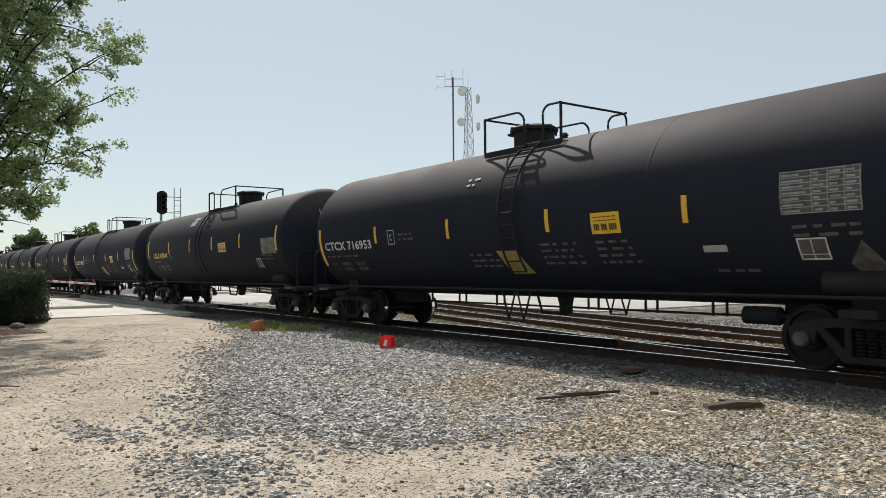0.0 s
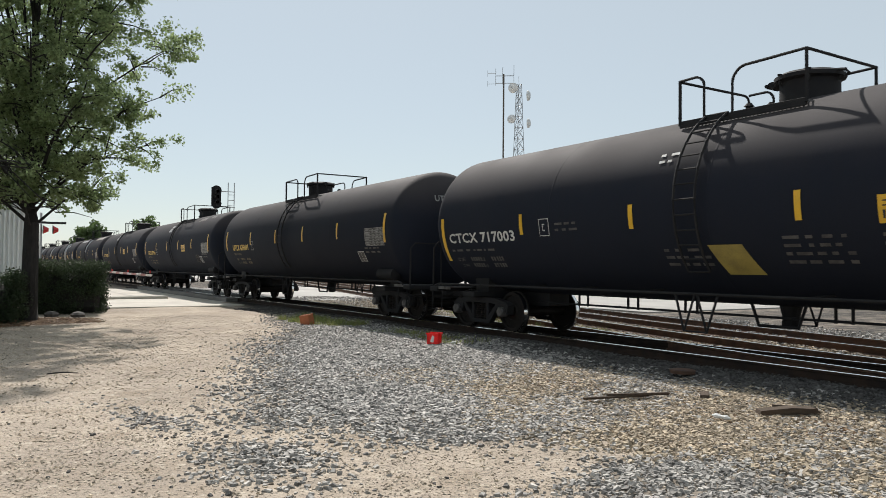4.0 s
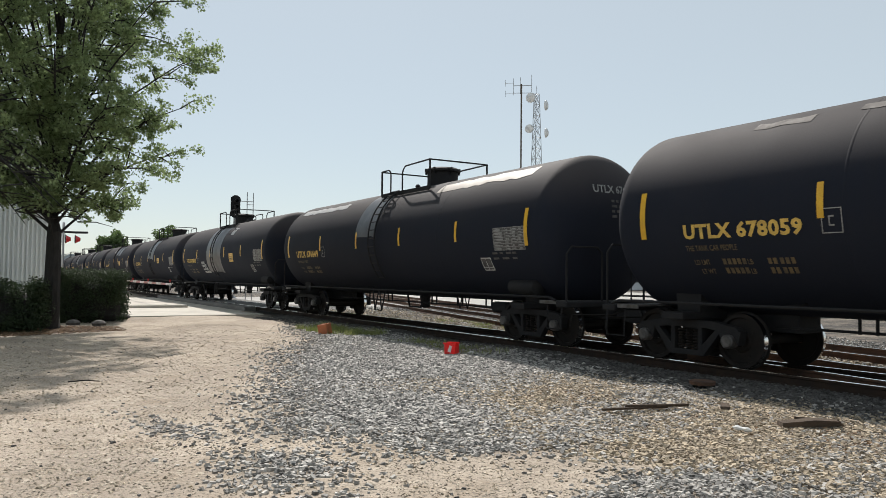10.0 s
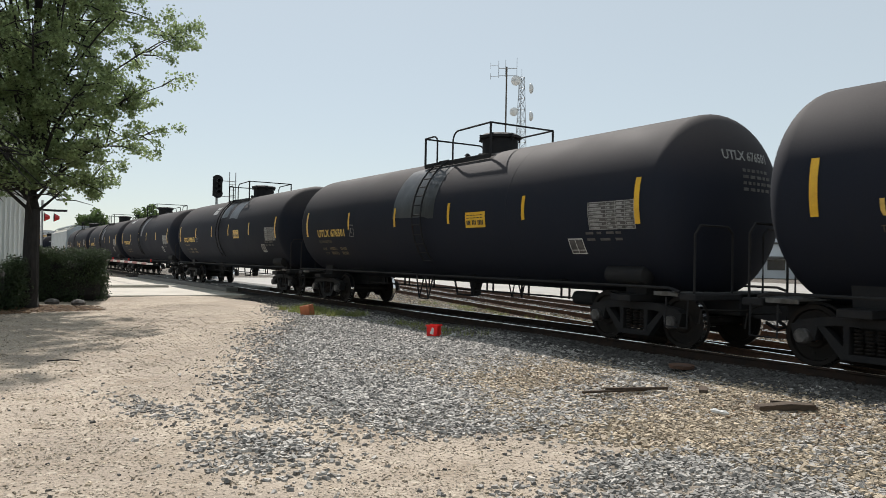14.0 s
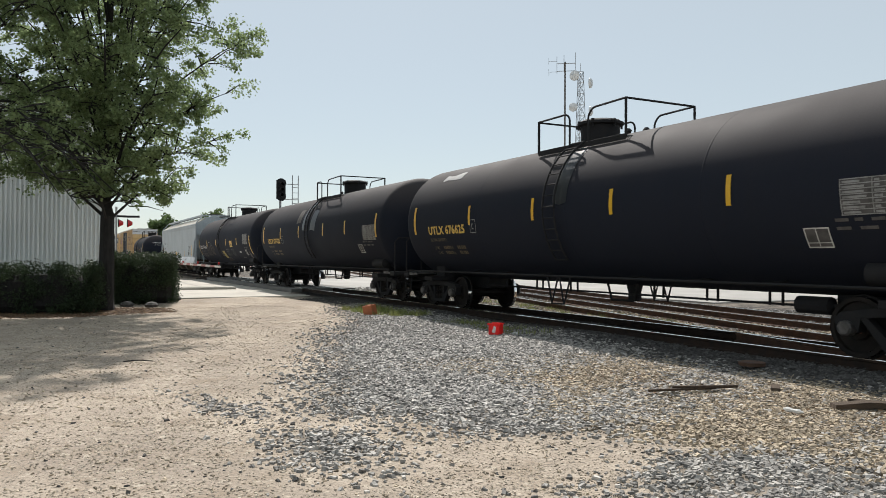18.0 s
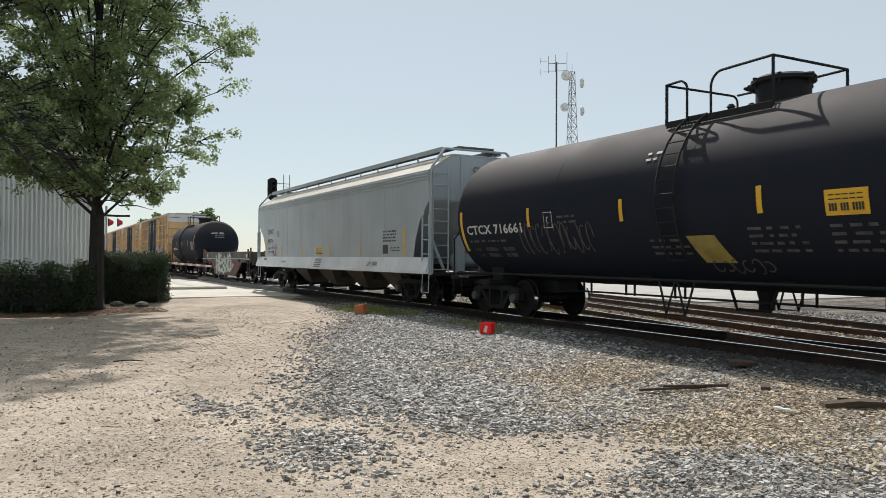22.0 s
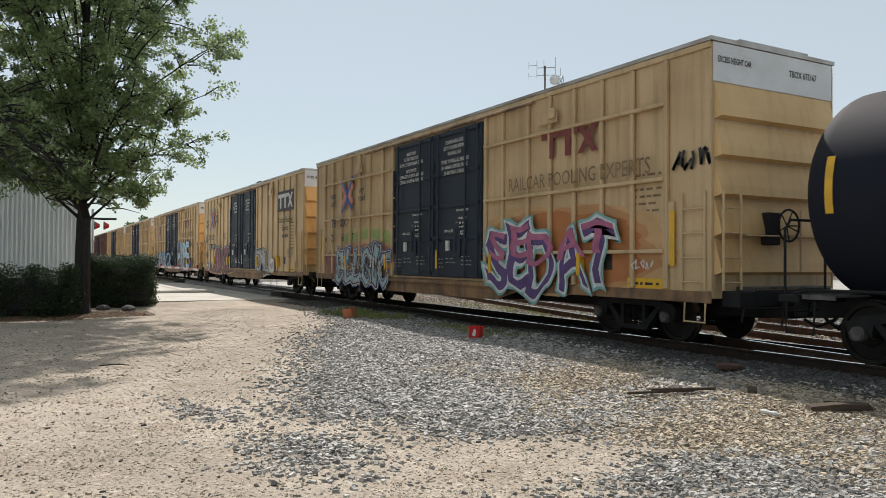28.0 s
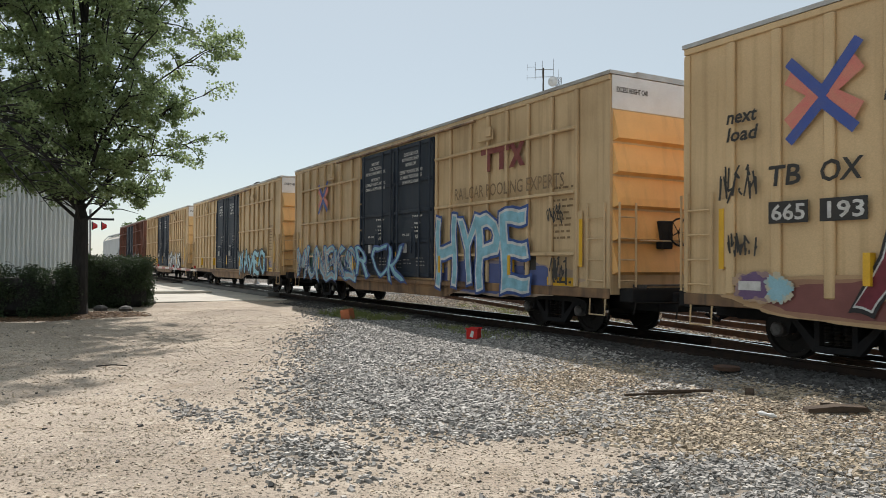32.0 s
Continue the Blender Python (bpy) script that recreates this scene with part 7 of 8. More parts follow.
def boxcar_two():
    car = copy_thing(BX_P, pose(0, 0, 0))
    tagged(car, "tall yellow smooth-sided boxcar, black doors, silver graffiti", "railway boxcar", "boxcars of the freight train")
    common_marks(car, "", "")
    flat_text(car, "TBOX 665193", 0, 0, 0.16, 0, STENCIL_K, "end_lettering", 0.004, 0.8, end=(0.35, 4.72))
    door_notes(car, True)
    logo_old(car, 6.22, 3.68, 1.02, LOGO_M, True)
    flat_text(car, "Railcar Pooling", 6.27, 3.06, 0.34, SIDE - 0.074, STENCIL_K, "slogan", 0.004, span=1.92)
    flat_text(car, "Experts", 6.74, 2.72, 0.34, SIDE - 0.074, STENCIL_K, "slogan", 0.004, span=0.9)
    print_lines(car, 6.78, 2.42, 0.8, 1, SIDE - 0.074, STENCIL_K, 2, 0.1, 0.13)
    y = SIDE - 0.078
    blob(car, 3.75, 1.35, 2.7, 1.2, SIDE - 0.001, "silver", 3, rough=0.06)
    tag_shapes(car, 2.75, 1.0, 2.1, 0.88, y, (("white", 0.09, "graffiti_glow"), ("black", 0.06, "graffiti_outline"), ("silver", 0.015, "graffiti_fill")), 12, "ZML", wob=0.4)
    blob(car, 5.35, 1.2, 0.7, 0.6, y - 0.01, "white", 5, rough=0.05)
    scrawl(car, 5.1, 0.95, 0.5, 0.45, y - 0.012, PAINTS["maroon"], 6, 6, 0.014)
    scrawl(car, 5.6, 2.0, 0.5, 0.4, y, STENCIL_W, 7, 6, 0.012)
    scrawl(car, 7.6, 1.5, 0.8, 0.5, y, FADED, 8, 8, 0.012)
    logo_x(car, -6.88, 3.80, 0.92)
    for t, x, z in (("next", -8.5, 3.66), ("load", -8.5, 3.38), ("any", -5.95, 3.88), ("road", -6.02, 3.60)):
        flat_text(car, t, x, z, 0.30, SIDE - 0.074, STENCIL_K, "slogan", 0.007, 1.0, shear=0.2, span=0.56)
    part("number_board", Geo().box(-7.72, -7.08, SIDE - 0.076, SIDE - 0.066, 2.06, 2.38, 0.001), STENCIL_K, car)
    part("number_board", Geo().box(-6.90, -6.22, SIDE - 0.076, SIDE - 0.066, 2.06, 2.38, 0.001), STENCIL_K, car)
    flat_text(car, "665", -7.68, 2.11, 0.32, SIDE - 0.080, STENCIL_W, "reporting_number", 0.006, span=0.56)
    flat_text(car, "193", -6.86, 2.11, 0.32, SIDE - 0.080, STENCIL_W, "reporting_number", 0.006, span=0.60)
    flat_text(car, "TB", -7.75, 2.62, 0.42, SIDE - 0.074, STENCIL_K, "reporting_mark", 0.008, shear=0.12, span=0.55)
    flat_text(car, "OX", -6.92, 2.62, 0.42, SIDE - 0.074, STENCIL_K, "reporting_mark", 0.008, shear=0.12, span=0.62)
    blob(car, -5.0, 0.98, 6.4, 0.62, SIDE - 0.036, "maroon", 21, rough=0.05)
    blob(car, -7.95, 1.12, 0.7, 0.42, SIDE - 0.074, "purple", 22, rough=0.12)
    blob(car, -7.55, 1.1, 0.4, 0.36, SIDE - 0.076, "sky", 25, rough=0.2)
    part("label", Geo().box(-8.25, -7.85, SIDE - 0.082, SIDE - 0.079, 1.06, 1.2, 0.0005), STENCIL_W, car)
    tag_shapes(car, -6.25, 0.95, 3.3, 1.15, y, (("black", 0.095, "graffiti_glow"), ("white", 0.06, "graffiti_outline"), ("red", 0.042, "graffiti_fill")), 15, "AINZ", lean=0.1, wob=0.4)
    scrawl(car, -8.6, 2.4, 0.65, 0.6, SIDE - 0.076, STENCIL_K, 31, 9, 0.016)
    scrawl(car, -8.5, 1.55, 0.6, 0.4, SIDE - 0.076, STENCIL_K, 33, 8, 0.016)
    scrawl(car, -4.2, 2.6, 1.0, 0.4, SIDE - 0.052, FADED, 32, 6, 0.012)
    flat_text(car, "DRACULA", -1.18, 1.30, 0.26, -BOX_W - 0.125, STENCIL_W, "scrawl", 0.004, 0.9, span=1.05)
    place(car, -157.03)


def boxcar_three():
    car = copy_thing(BX_F, pose(0, 0, 0))
    tagged(car, "tall tan boxcar, black double doors, pale blue block graffiti", "railway boxcar", "boxcars of the freight train")
    common_marks(car, "", "")
    door_notes(car, False)
    logo_old(car, 4.9, 3.62, 0.92, LOGO_M)
    flat_text(car, "RAILCAR POOLING EXPERTS", 3.70, 3.03, 0.42, SIDE - 0.117, STENCIL_B, "slogan", 0.003, 0.8, span=4.45)
    y = SIDE - 0.12
    tag_shapes(car, 2.85, 0.85, 4.1, 1.75, y, (("blue", 0.05, "graffiti_shade"), ("white", 0.025, "graffiti_outline"), ("sky", 0.0, "graffiti_fill")), 3, "HYPE", drop=0.03, wob=0.25)
    blob(car, 5.2, 1.1, 5.6, 0.8, SIDE - 0.001, "blue", 4, rough=0.08)
    scrawl(car, 7.7, 1.0, 0.6, 0.6, y, STENCIL_K, 5, 9, 0.02)
    scrawl(car, 7.6, 2.2, 0.5, 0.5, y, STENCIL_K, 6, 7, 0.016)
    tag_shapes(car, -8.6, 0.85, 6.0, 1.05, y, (("blue", 0.06, "graffiti_outline"), ("sky", 0.03, "graffiti_outline"), ("silver", -0.01, "graffiti_fill")), 8, "MUNEKS", drop=0.04, wob=0.7)
    blob(car, -5.4, 1.35, 6.2, 1.0, SIDE - 0.001, "teal", 27, rough=0.06)
    scrawl(car, -8.5, 0.9, 5.8, 0.95, y - 0.012, PAINTS["blue"], 28, 20, 0.02)
    scrawl(car, -8.5, 0.9, 5.8, 0.95, y - 0.014, PAINTS["white"], 29, 16, 0.014)
    tag_shapes(car, -2.3, 0.95, 3.4, 1.0, y - 0.15, (("blue", 0.03, "graffiti_outline"), ("sky", -0.01, "graffiti_fill")), 8, "RCK")
    logo_x(car, -6.0, 3.75, 0.85)
    place(car, -177.67)


def boxcar_rest():
    for k, (off, m, seed, paint, word) in enumerate(((-198.4, BX_R, 3, "sky", "WAVEO"), (-219.1, BX_R, 4, "white", "KROMS"), (-239.8, BX_O, 5, "silver", "OUTER"))):
        car = copy_thing(m, pose(0, 0, 0))
        tagged(car, "tall tan boxcar with black doors and low graffiti" if k < 2 else "rust-brown boxcar with weathered sides", "railway boxcar", "boxcars of the freight train")
        if k < 2:
            door_notes(car, True)
            common_marks(car, "", "")
        blob(car, 5.2, 1.25, 6.2, 0.9, SIDE - 0.001, "blue" if k == 0 else "silver", seed, rough=0.07)
        tag_shapes(car, 2.8, 0.85, 4.6, 1.0, SIDE - 0.12, (("black", 0.08, "graffiti_outline"), (paint, 0.02, "graffiti_fill")), seed, word)
        place(car, off)


boxcar_one()
boxcar_two()
boxcar_three()
boxcar_rest()
for m in (BX_R, BX_P, BX_O, BX_F):
    for o in [m, *m.children_recursive]:
        bpy.data.objects.remove(o)

# ---------------------------------------------------------------- covered hopper


def covered_hopper(off, lettered):
    car = thing("covered_hopper", "pale grey covered hopper car with sloped ends and roof walkway", "railway hopper car", group="covered hoppers of the freight train")
    W = 1.60
    half = [(9.28, 3.95), (9.32, 3.08), (8.96, 2.78), (8.96, 2.66), (8.74, 2.66), (8.43, 2.40), (8.08, 1.90), (7.96, 1.44)]
    near_end = [(9.28, 3.95), (9.32, 3.08), (8.98, 2.78), (8.98, 2.66), (8.85, 2.66), (8.65, 2.40), (8.42, 1.90), (8.32, 1.44)]
    prof = [(-x, z) for x, z in half] + near_end[::-1]
    for s in (-1, 1):
        a, b = sorted((s * W, s * (W - 0.02)))
        part("side_sheet", Geo().prism(prof, a, b), GREY, car)
        for i, z in enumerate((3.70, 3.79, 3.88)):
            part("side_rib", Geo().box(-9.27, 9.27, *sorted((s * (W + 0.001), s * (W + 0.028))), z - 0.022, z + 0.022, 0.008), GREY, car)
        # White instead of grey: light caught by the tilted sill, put into colour.
        part("side_sill", Geo().add([(-9.36, s * (W + 0.005), 1.45), (9.36, s * (W + 0.005), 1.45), (9.36, s * (W + 0.13), 1.06), (-9.36, s * (W + 0.13), 1.06), (9.36, s * (W + 0.13), 0.98), (-9.36, s * (W + 0.13), 0.98), (9.36, s * (W - 0.12), 0.98), (-9.36, s * (W - 0.12), 0.98), (9.36, s * (W - 0.12), 1.45), (-9.36, s * (W - 0.12), 1.45)],
                                    [(0, 1, 2, 3), (3, 2, 4, 5), (5, 4, 6, 7), (7, 6, 8, 9), (9, 8, 1, 0), (0, 3, 5, 7, 9), (1, 8, 6, 4, 2)]), ENDW, car)
        for x in (-6.3, -4.4, -2.55, -0.9, 0.8, 2.5, 4.3, 6.2):
            part("sheet_seam", Geo().box(x - 0.012, x + 0.012, *sorted((s * (W + 0.0005), s * (W + 0.005))), 1.46, 3.66, 0.001), GREY, car)
        # sloping roof side
        part("roof_side", Geo().add([(-9.27, s * W, 3.951), (9.27, s * W, 3.951), (9.27, s * (W - 0.75), 4.42), (-9.27, s * (W - 0.75), 4.42), (-9.27, s * (W - 0.05), 3.93), (9.27, s * (W - 0.05), 3.93), (9.27, s * (W - 0.8), 4.39), (-9.27, s * (W - 0.8), 4.39)],
                                    [(0, 1, 2, 3), (4, 7, 6, 5), (0, 3, 7, 4), (1, 5, 6, 2), (0, 4, 5, 1), (3, 2, 6, 7)]), DUSTR, car, "dust-covered sloping roof side")
        for i in range(12):
            x = -8.7 + i * 17.4 / 11
            part("walkway_bracket", Geo().tube([(x, s * 0.80, 4.36), (x, s * 0.92, 4.60)], 0.025, 5), GREY, car)
        part("roof_walkway", grating(car, -9.0, 9.0, min(s * 0.62, s * 1.0), max(s * 0.62, s * 1.0), 4.66), GRATE, car)
        part("walkway_edge", Geo().box(-9.0, 9.0, *sorted((s * 1.002, s * 1.03)), 4.54, 4.68, 0.005), GREY, car)
    part("roof", Geo().box(-9.27, 9.27, -0.86, 0.86, 4.40, 4.45), GREY, car)
    part("hatch_cover", Geo().box(-8.4, 8.4, -0.32, 0.32, 4.451, 4.60, 0.03), GREY, car)
    for q in (-1, 1):
        part("end_sheet", Geo().add([(q * 9.26, -W, 3.1), (q * 9.26, W, 3.1), (q * 9.26, W, 3.95), (q * 9.26, W - 0.78, 4.42), (q * 9.26, -W + 0.78, 4.42), (q * 9.26, -W, 3.95)], [(0, 1, 2, 3, 4, 5)]), GREY, car)
        part("slope_sheet", Geo().add([(q * 9.27, -W + 0.03, 3.10), (q * 9.27, W - 0.03, 3.10), (q * 7.2, W - 0.03, 1.3), (q * 7.2, -W + 0.03, 1.3), (q * 9.23, -W + 0.03, 3.04), (q * 9.23, W - 0.03, 3.04), (q * 7.16, W - 0.03, 1.24), (q * 7.16, -W + 0.03, 1.24)],
                                      [(0, 1, 2, 3), (7, 6, 5, 4), (0, 4, 5, 1), (0, 3, 7, 4), (1, 5, 6, 2)]), GREY, car)
        part("end_stiffener", Geo().box(*sorted((q * 9.261, q * 9.30)), -0.55, -0.49, 3.14, 4.40).box(*sorted((q * 9.261, q * 9.30)), 0.49, 0.55, 3.14, 4.40), GREY, car)
        part("roof_end_rail", Geo().tube([(q * 9.22, -1.05, 4.60), (q * 9.22, 1.05, 4.60)], 0.035, 6), GREY, car)
        part("end_walkway", grating(car, min(q * 8.6, q * 9.25), max(q * 8.6, q * 9.25), -0.6, 0.6, 4.70), GRATE, car)
        for s in (-1, 1):
            ladder(car, "ladder", GREY, q * 9.17, s * (W + 0.03), 1.0, 2.66, 0.42, 4, r=0.018)
            part("corner_post", Geo().tube([(q * 9.38, s * (W - 0.02), 0.95), (q * 9.38, s * (W - 0.02), 3.85), (q * 9.36, s * (W - 0.06), 4.02), (q * 9.22, s * 1.05, 4.60)], 0.04, 6), GREY, car)
            if q > 0:
                ladder(car, "end_ladder", GREY, q * 9.36, s * 1.25, 1.0, 4.1, 0.5, 9, along="y", r=0.016)
            part("stirrup", Geo().tube([(q * 8.92, s * W, 0.98), (q * 8.92, s * (W + 0.02), 0.45), (q * 9.33, s * (W + 0.02), 0.45), (q * 9.33, s * W, 0.98)], 0.018, 5), GREY, car)
            part("slope_brace", Geo().tube([(q * 8.9, s * 0.9, 1.1), (q * 8.0, s * 0.9, 2.2)], 0.05, 6), GREY, car)
        part("end_platform", Geo().box(*sorted((q * 7.9, q * 9.36)), -W + 0.1, W - 0.1, 0.92, 1.0, 0.01), BLACK, car)
        part("air_reservoir", Geo().lathe([(-0.5, 0.1), (-0.45, 0.22), (0.45, 0.22), (0.5, 0.1)], "y", (q * 8.3, 0.2, 1.35), 14), GREY, car, smooth=True)
        part("brake_stand", Geo().box(*sorted((q * 8.75, q * 8.95)), -0.5, -0.2, 1.01, 2.1, 0.02).tube([(q * 8.6, 0.5, 1.0), (q * 8.6, 0.5, 2.0), (q * 8.4, 0.9, 2.4)], 0.03, 5), GREY, car)
        coupler(car, q * 9.1, q)
    for x in (-4.9, -1.65, 1.65, 4.9):
        g = Geo()
        prof = ((1.44, 1.63, 1.44), (0.95, 0.86, 0.85), (0.30, 0.34, 0.38))
        for z, hx, hy in prof:
            g.v += [(x - hx, -hy, z), (x + hx, -hy, z), (x + hx, hy, z), (x - hx, hy, z)]
        for k in (0, 4):
            g.f += [(k + i, k + (i + 1) % 4, k + 4 + (i + 1) % 4, k + 4 + i) for i in range(4)]
        g.f += [(3, 2, 1, 0), (8, 9, 10, 11)]
        bay = part("hopper_bay", g, HOPB, car, "dirty sloping discharge bay")
        part("outlet_gate", Geo().box(x - 0.5, x + 0.5, -0.46, 0.46, 0.21, 0.295, 0.01).lathe([(-1.0, 0.09), (-0.46, 0.09)], "y", (x, 0, 0.27), 10), BLACK, bay)
    part("centre_sill", Geo().box(-9.27, 9.27, -0.3, 0.3, 0.62, 0.91, 0.02), BLACK, car)
    add_trucks(car, (-7.15, 7.15))
    y = -W - 0.006
    for x in (-5.38, -2.26, 0.96, 4.15):
        part("reflector", Geo().box(x, x + 0.1, y - 0.002, y + 0.001, 1.47, 1.90, 0.0005), YELLOW, car, "yellow reflective strip")
    for x in (-8.04, 7.64):
        part("end_stripe", Geo().box(x, x + 0.13, y - 0.002, y + 0.001, 1.47, 2.36, 0.0005), YELLOW, car, "yellow reflective strip")
    if lettered:
        flat_text(car, "CHVX", -7.6, 2.52, 0.32, y, STENCIL_K, "reporting_mark", 0.008, 0.95, gap=1.3)
        flat_text(car, "896791", -7.6, 2.08, 0.30, y, STENCIL_K, "reporting_number", 0.008, 0.92, gap=1.2)
        for t, x, z in (("LD LMT", -7.55, 1.80), ("LB", -6.72, 1.80), ("LT WT", -7.52, 1.62), ("LB", -6.72, 1.62)):
            flat_text(car, t, x, z, 0.13, y, STENCIL_K, "load_stencil", 0.002, 0.85)
        for z in (1.80, 1.62):
            print_lines(car, -7.1, z, 0.34, 1, y, STENCIL_K, int(z * 100), 0.14, 0.09)
        for i, t in enumerate(("CHVX", "896791")):
            me = lettering(t, 0.22, STENCIL_K, 0.006, 0.9, 1.2)
            for v in me.vertices:
                v.co = (9.305, -0.15 - 0.06 * i + v.co.x, 3.95 - i * 0.28 + v.co.z)
            part("end_lettering", me, None, car)
        part("warning_panel", Geo().box(-0.47, 0.33, y - 0.002, y + 0.001, 1.52, 1.82, 0.0005), YELLOW, car, "yellow emergency panel with small print")
        digit = Geo()
        for k in (0, 1, 2, 4, 5, 6, 8, 9, 10, 11):
            u = -0.42 + k * 0.06
            digit.add([(u, y - 0.004, 1.55), (u + 0.042, y - 0.004, 1.55), (u + 0.042, y - 0.004, 1.64), (u, y - 0.004, 1.64)], [(0, 1, 2, 3)])
        tagged(part("small_print", digit, STENCIL_K, car), kind="stuff")
        print_lines(car, -0.42, 1.76, 0.66, 2, y - 0.004, STENCIL_K, 2, 0.065, 0.02)
        slant = Geo()
        rnd = random.Random(5)
        for x0, w0, z0, rows in ((-0.45, 0.78, 1.34, 5), (-5.02, 0.6, 1.20, 1), (-8.1, 0.5, 1.30, 1)):
            for k in range(rows):
                z = z0 - 0.07 * k
                u = x0
                while u < x0 + w0:
                    d = rnd.uniform(0.03, 0.09)
                    yy = lambda zz: -W - 0.012 - (1.45 - zz) / 0.39 * 0.125
                    hh = 0.075 if rows == 1 else 0.04
                    slant.add([(u, yy(z), z), (u + d, yy(z), z), (u + d, yy(z + hh), z + hh), (u, yy(z + hh), z + hh)], [(0, 1, 2, 3)])
                    u += d + 0.03
        tagged(part("sill_print", slant, STENCIL_K, car), kind="stuff")
        frame_bars = Geo()
        for a, b, c, d in ((0, 0.26, 0, 0.015), (0, 0.26, 0.255, 0.27), (0, 0.015, 0, 0.27), (0.245, 0.26, 0, 0.27)):
            frame_bars.box(-5.97 + a, -5.97 + b, y - 0.002, y + 0.001, 2.36 + c, 2.36 + d, 0.0003)
        part("plate_box", frame_bars, STENCIL_K, car)
        flat_text(car, "PLATE", -5.93, 2.55, 0.06, y - 0.001, STENCIL_K, "plate_text", 0.0, 1.0, span=0.18)
        flat_text(car, "C", -5.88, 2.40, 0.13, y - 0.001, STENCIL_K, "plate_text", 0.002)
        print_lines(car, 6.1, 2.24, 1.0, 4, y, STENCIL_K, 4, 0.10, 0.05)
        part("notice_board", Geo().box(6.1, 6.5, y - 0.002, y + 0.001, 1.56, 1.84, 0.0005), STENCIL_K, car)
        print_lines(car, 6.7, 1.72, 0.7, 2, y, STENCIL_K, 5, 0.08, 0.04)
        scrawl(car, 5.0, 1.12, 0.85, 0.2, -W - 0.134, FADED, 8, 9, 0.010, slope=0.32)
        scrawl(car, -6.8, 1.75, 0.95, 0.32, y, PAINTS["pink"], 9, 8, 0.012)
        scrawl(car, -6.8, 1.48, 0.8, 0.28, y - 0.002, PAINTS["maroon"], 10, 7, 0.012)
    place(car, off)
    return car


covered_hopper(-87.77, True)
covered_hopper(-259.3, False)

# ---------------------------------------------------------------- low flat car


def flat_car():
    car = thing("spine_flat_car", "weathered grey low-sided flat car with graffiti", "railway flat car")
    W = 1.45
    for s in (-1, 1):
        a, b = sorted((s * W, s * (W - 0.05)))
        part("side_girder", Geo().prism([(-6.3, 1.66), (6.3, 1.66), (6.3, 1.16), (4.1, 1.12), (2.75, 0.34), (-2.75, 0.34), (-4.1, 1.12), (-6.3, 1.16)], a, b), FLATG, car)
        part("belly_sheet", Geo().prism([(-3.9, 1.14), (3.9, 1.14), (2.72, 0.36), (-2.72, 0.36)], *sorted((s * (W + 0.002), s * (W + 0.014)))), OXIDE, car, "dull oxide-red belly plate")
        part("top_flange", Geo().box(-6.3, 6.3, *sorted((s * (W - 0.09), s * (W + 0.07))), 1.661, 1.72, 0.01), FLATG, car)
        part("side_pipe", Geo().tube([(-6.4, s * (W + 0.08), 1.32), (6.2, s * (W + 0.08), 1.32)], 0.028, 6), STEEL, car)
        for x in (-5.5, -3.6, 3.6, 5.5):
            part("bracket", Geo().box(x - 0.1, x + 0.1, *sorted((s * (W + 0.001), s * (W + 0.10))), 1.16, 1.30, 0.01), FLATG, car)
        for q in (-1, 1):
            ladder(car, "ladder", FLATG, q * 6.05, s * (W + 0.10), 0.42, 1.30, 0.42, 3, r=0.016)
            part("corner_stake", Geo().box(q * 5.75 - 0.06, q * 5.75 + 0.06, *sorted((s * (W + 0.002), s * (W + 0.07))), 1.15, 1.86, 0.01), FLATG, car)
            part("corner_stake", Geo().box(q * 6.30 - 0.06, q * 6.30 + 0.06, *sorted((s * (W + 0.002), s * (W + 0.07))), 1.10, 1.92, 0.01), FLATG, car)
            part("grab_iron", Geo().tube([(q * 5.7, s * (W + 0.12), 1.30), (q * 6.4, s * (W + 0.12), 1.30)], 0.02, 5), STEEL, car)
            part("reflector", Geo().box(q * 5.3 - 0.20, q * 5.3 + 0.20, *sorted((s * (W + 0.001), s * (W + 0.006))), 1.40, 1.58, 0.001), YELLOW, car, "yellow reflective plate")
        for x in (-1.9, 0.1, 1.6):
            part("reflector", Geo().box(x - 0.22, x + 0.22, *sorted((s * (W + 0.016), s * (W + 0.02))), 1.16, 1.26, 0.001), YELLOW, car, "yellow reflective plate")
    part("deck", Geo().box(-6.3, 6.3, -W + 0.06, W - 0.06, 1.45, 1.55), FLATG, car)
    part("centre_sill", Geo().box(-6.6, 6.6, -0.3, 0.3, 0.6, 1.44, 0.02), BLACK, car)
    for q in (-1, 1):
        part("end_bulkhead", Geo().box(*sorted((q * 6.25, q * 6.33)), -W + 0.06, W - 0.06, 1.0, 1.7), FLATG, car)
        part("end_platform", Geo().box(*sorted((q * 6.34, q * 7.1)), -1.3, 1.3, 1.05, 1.15, 0.01), BLACK, car)
        part("brake_stand", Geo().box(*sorted((q * 6.6, q * 6.85)), -0.9, -0.6, 1.151, 1.75, 0.02), FLATG, car)
        part("stanchion", Geo().box(*sorted((q * 6.9, q * 7.0)), 0.7, 0.8, 1.151, 1.95).box(*sorted((q * 6.9, q * 7.0)), -1.28, -1.18, 1.151, 1.8), FLATG, car)
        coupler(car, q * 6.75, q)
    add_trucks(car, (-5.2, 5.2))
    flat_text(car, "165694", -4.95, 1.40, 0.24, -W - 0.008, STENCIL_K, "number", 0.006, 0.9)
    flat_text(car, "CS 19", 5.85, 1.36, 0.2, -W - 0.012, STENCIL_K, "number", 0.004, 0.9)
    blob(car, -0.3, 0.95, 4.2, 0.8, -W - 0.017, "purple", 41, rough=0.1)
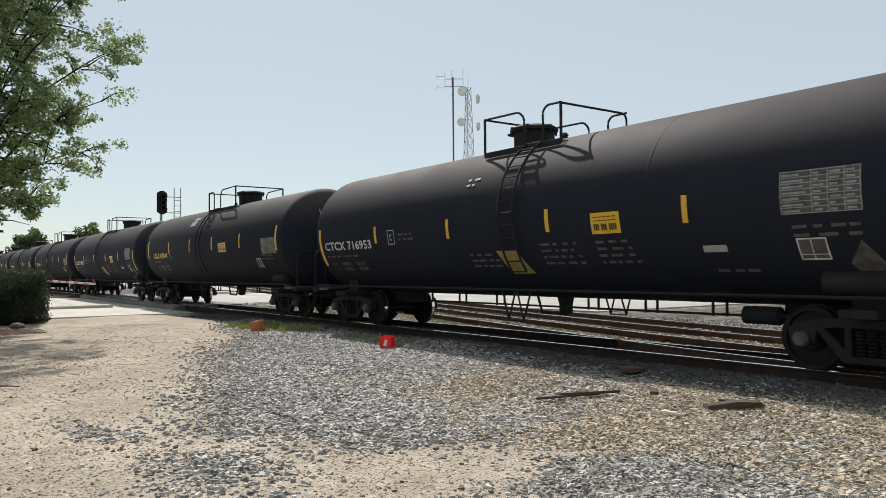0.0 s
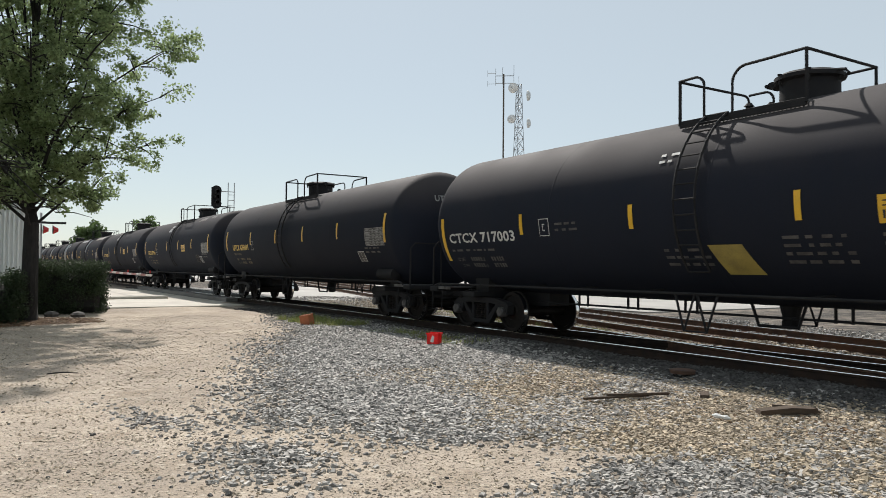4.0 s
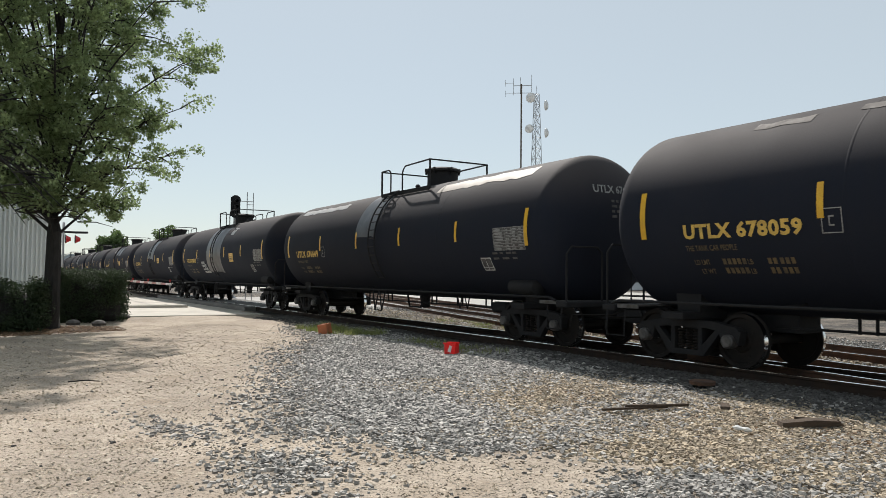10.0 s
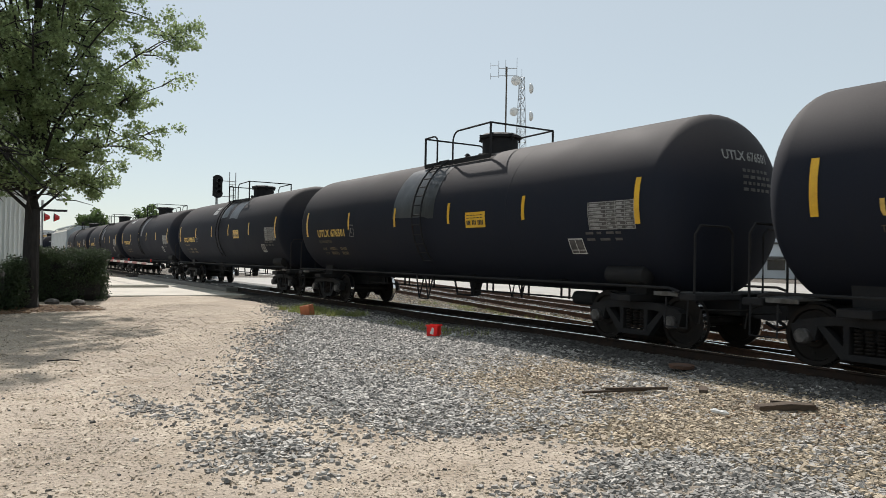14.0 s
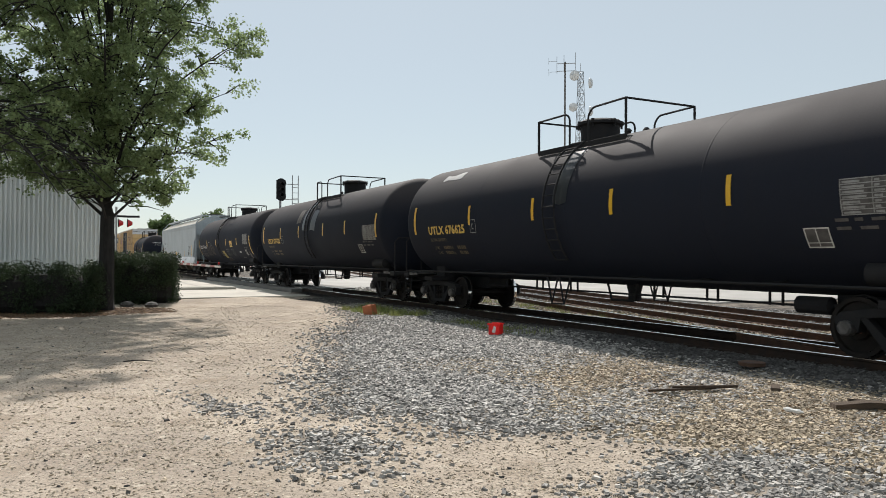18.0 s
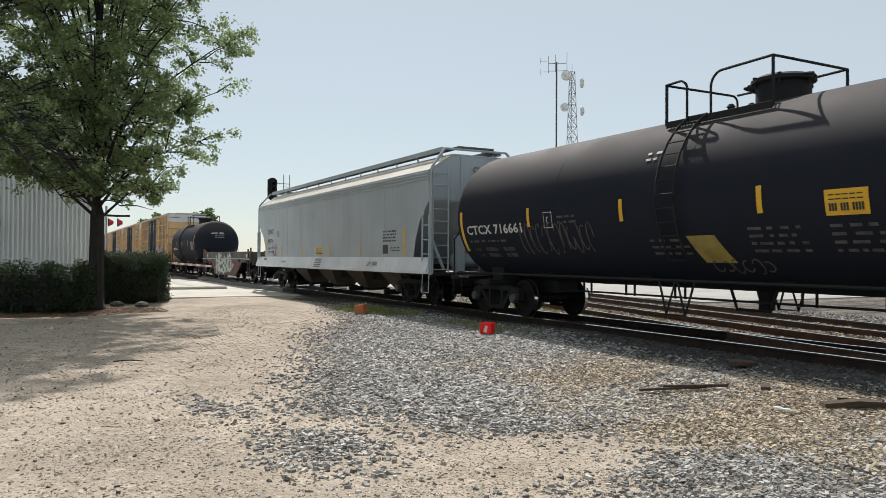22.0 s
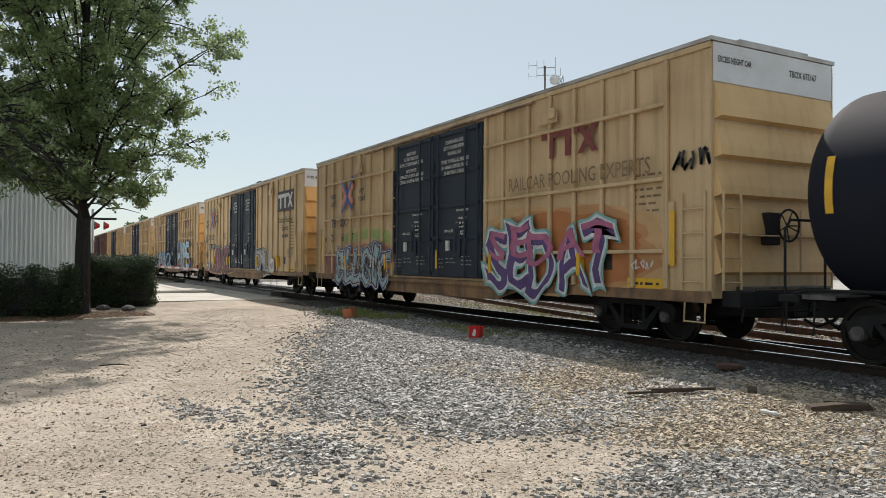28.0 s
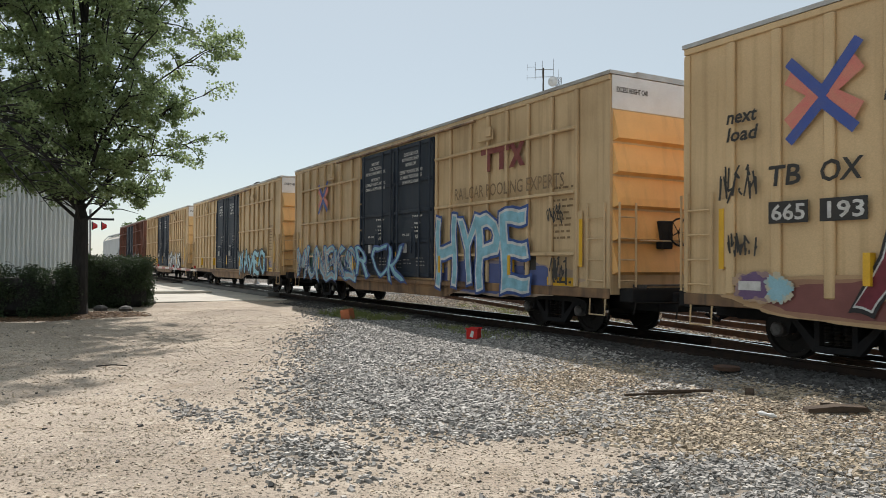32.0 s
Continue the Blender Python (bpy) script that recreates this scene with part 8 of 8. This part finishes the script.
    tag_shapes(car, -2.5, 0.50, 4.2, 0.98, -W - 0.02, (("black", 0.07, "graffiti_outline"), ("mint", 0.03, "graffiti_fill")), 17, "NESNO", lean=-0.2, wob=0.5)
    print_lines(car, 1.6, 1.5, 1.2, 2, -W - 0.006, FADED, 4)
    place(car, -105.45)


flat_car()
ST = tank_master("s")
tagged(ST, "short black tank car, white stencils and chalky graffiti", "railway tank car", "tank cars of the freight train")
dress_tank(ST, "ADMX", "15836", "s", big=0.27)
g = Geo()
rnd = random.Random(77)
for i in range(7):
    u, ph = -1.6 + 0.45 * i, rnd.uniform(0, 6.3)
    g.tube([(u + 0.25 * math.cos(ph + 0.7 * s), -1.582 * math.cos(math.asin((2.1 + 0.5 * math.sin(1.3 * ph + 0.6 * s) - 2.44) / 1.582)), 2.1 + 0.5 * math.sin(1.3 * ph + 0.6 * s)) for s in range(7)], 0.013, 4)
tagged(part("chalk_scrawl", g, CHALK, ST), kind="stuff")
place(ST, -120.2)
for o in [TRUCK, *TRUCK.children_recursive]:
    bpy.data.objects.remove(o)

# ---------------------------------------------------------------- loose stone cover
stones("gravel", "loose grey crushed stone spread over the lot", STONE, 58000, (0.019, 0.046), scatter(-14.5, -1.2, 0.6, 9.6, lambda x, y: cover(x, y) * near_w(x, y) * 1.5 * (1 - 0.93 * brownish(x, y))), 1)
stones("gravel", "loose grey crushed stone spread over the lot", STONE, 44000, (0.026, 0.055), scatter(-23.5, -5.4, 2.0, 9.9, lambda x, y: cover(x, y) * (1 - 0.93 * brownish(x, y))), 2)
stones("gravel", "brownish stones and chips near the track", STONE_W, 42000, (0.018, 0.048), scatter(-11.5, -1.2, 3.2, 9.5, lambda x, y: brownish(x, y) * gravel_amount(x, y)), 3)
stones("ballast", "dirty crushed ballast along the main track, train shade in its colour", BALLAST, 44000, (0.028, 0.052), scatter(-30, 0.5, 8.3, 13.2, lambda x, y: smooth01((y - 8.6) / 0.8) / (1 + (np.hypot(x, y) / 13) ** 2)), 4)
stones("ballast", "sunlit ballast between the far tracks", STONE, 18000, (0.03, 0.06), scatter(-38, -3, 12.8, 21.0, lambda x, y: 0.8 + 0 * x, 0.055), 5, 0.5)
stones("ballast", "brown sunlit ballast between the far tracks", STONE_W, 14000, (0.03, 0.06), scatter(-34, -3, 12.4, 17.0, lambda x, y: 0.8 + 0 * x, 0.055), 15, 0.5)
stones("pebbles", "scattered pebbles and chips on bare dirt", CHIP, 44000, (0.005, 0.017), scatter(-18.5, -1.2, -2.0, 7.4, lambda x, y: near_w(x, y) * (0.25 + 0.75 * patchy(x * 0.7, y * 0.7)) * 1.3), 6, 0.45)
stones("pebbles", "flat tan and grey stones on bare dirt", STONE_W, 4500, (0.010, 0.026), scatter(-20, -2, -1.2, 6.5, lambda x, y: 0.25 + 0.75 * patchy(x * 0.5 + 1, y * 0.6)), 8, 0.45)
stones("pebbles", "few larger dark stones on bare dirt", BALLAST, 420, (0.014, 0.034), scatter(-22, -2, -0.9, 7.0, lambda x, y: 0.5 + 0 * x), 7)
stones("gravel", "loose grey crushed stone spread over the lot", STONE, 15000, (0.028, 0.058), scatter(-25, -12, 4.0, 10.2, lambda x, y: gravel_amount(x, y) * (0.4 + 0.6 * patchy(x, y))), 21)
stones("pebbles", "scattered pebbles and chips on bare dirt", CHIP, 9000, (0.009, 0.024), scatter(-27, -11, -2.5, 7.5, lambda x, y: 0.2 + 0.8 * patchy(x * 0.6, y * 0.8)), 22, 0.45)
stones("mulch", "brown leaf litter and mulch under the hedge", WOODCHIP, 16000, (0.02, 0.06), scatter(-26.5, -21.6, -6.5, 3.6, lambda x, y: smooth01((-22.9 - 0.16 * y - x) / 1.0)), 10, 0.3)
stones("wood_chips", "rotten brown wood chips among the gravel", WOODCHIP, 2600, (0.014, 0.05), scatter(-9.6, -3.5, 6.2, 8.9, lambda x, y: np.exp(-((y - 7.3 - 0.15 * (x + 6.6)) / 0.75) ** 2) * (0.3 + 0.7 * patchy(x * 1.3, y))), 9, 0.3)

# ---------------------------------------------------------------- movement
RUN = (159.0167, -0.2058, -0.2152, -0.4561, -0.2436, -0.4736)


def travel(t):
    """How far the train has come at t, in metres, from its place at 16 s."""
    q = (t - 16) / 16
    return sum(c * q ** (k + 1) for k, c in enumerate(RUN))


def motions():
    for car, off in TRAIN:
        walk(car, [(t, pose(travel(t) + off, TRACK_Y, RAIL_Z)) for t in range(33)])
    wheels = [o for o in scene.objects if o.name.split(".")[0] == "wheelset"]
    first = {}
    for o in wheels:
        x = round(o.matrix_basis.translation.x, 3)
        if x not in first:
            first[x] = o
            n = 480
            walk(o, [(32 * i / n, pose(x, 0, WHEEL_R, 0, math.degrees(travel(32 * i / n) / WHEEL_R), 0)) for i in range(n + 1)])
        else:
            o.rotation_mode = "QUATERNION"
            lead = first[x].animation_data
            o.animation_data_create()
            o.animation_data.action = lead.action
            o.animation_data.action_slot = lead.action_slot


motions()
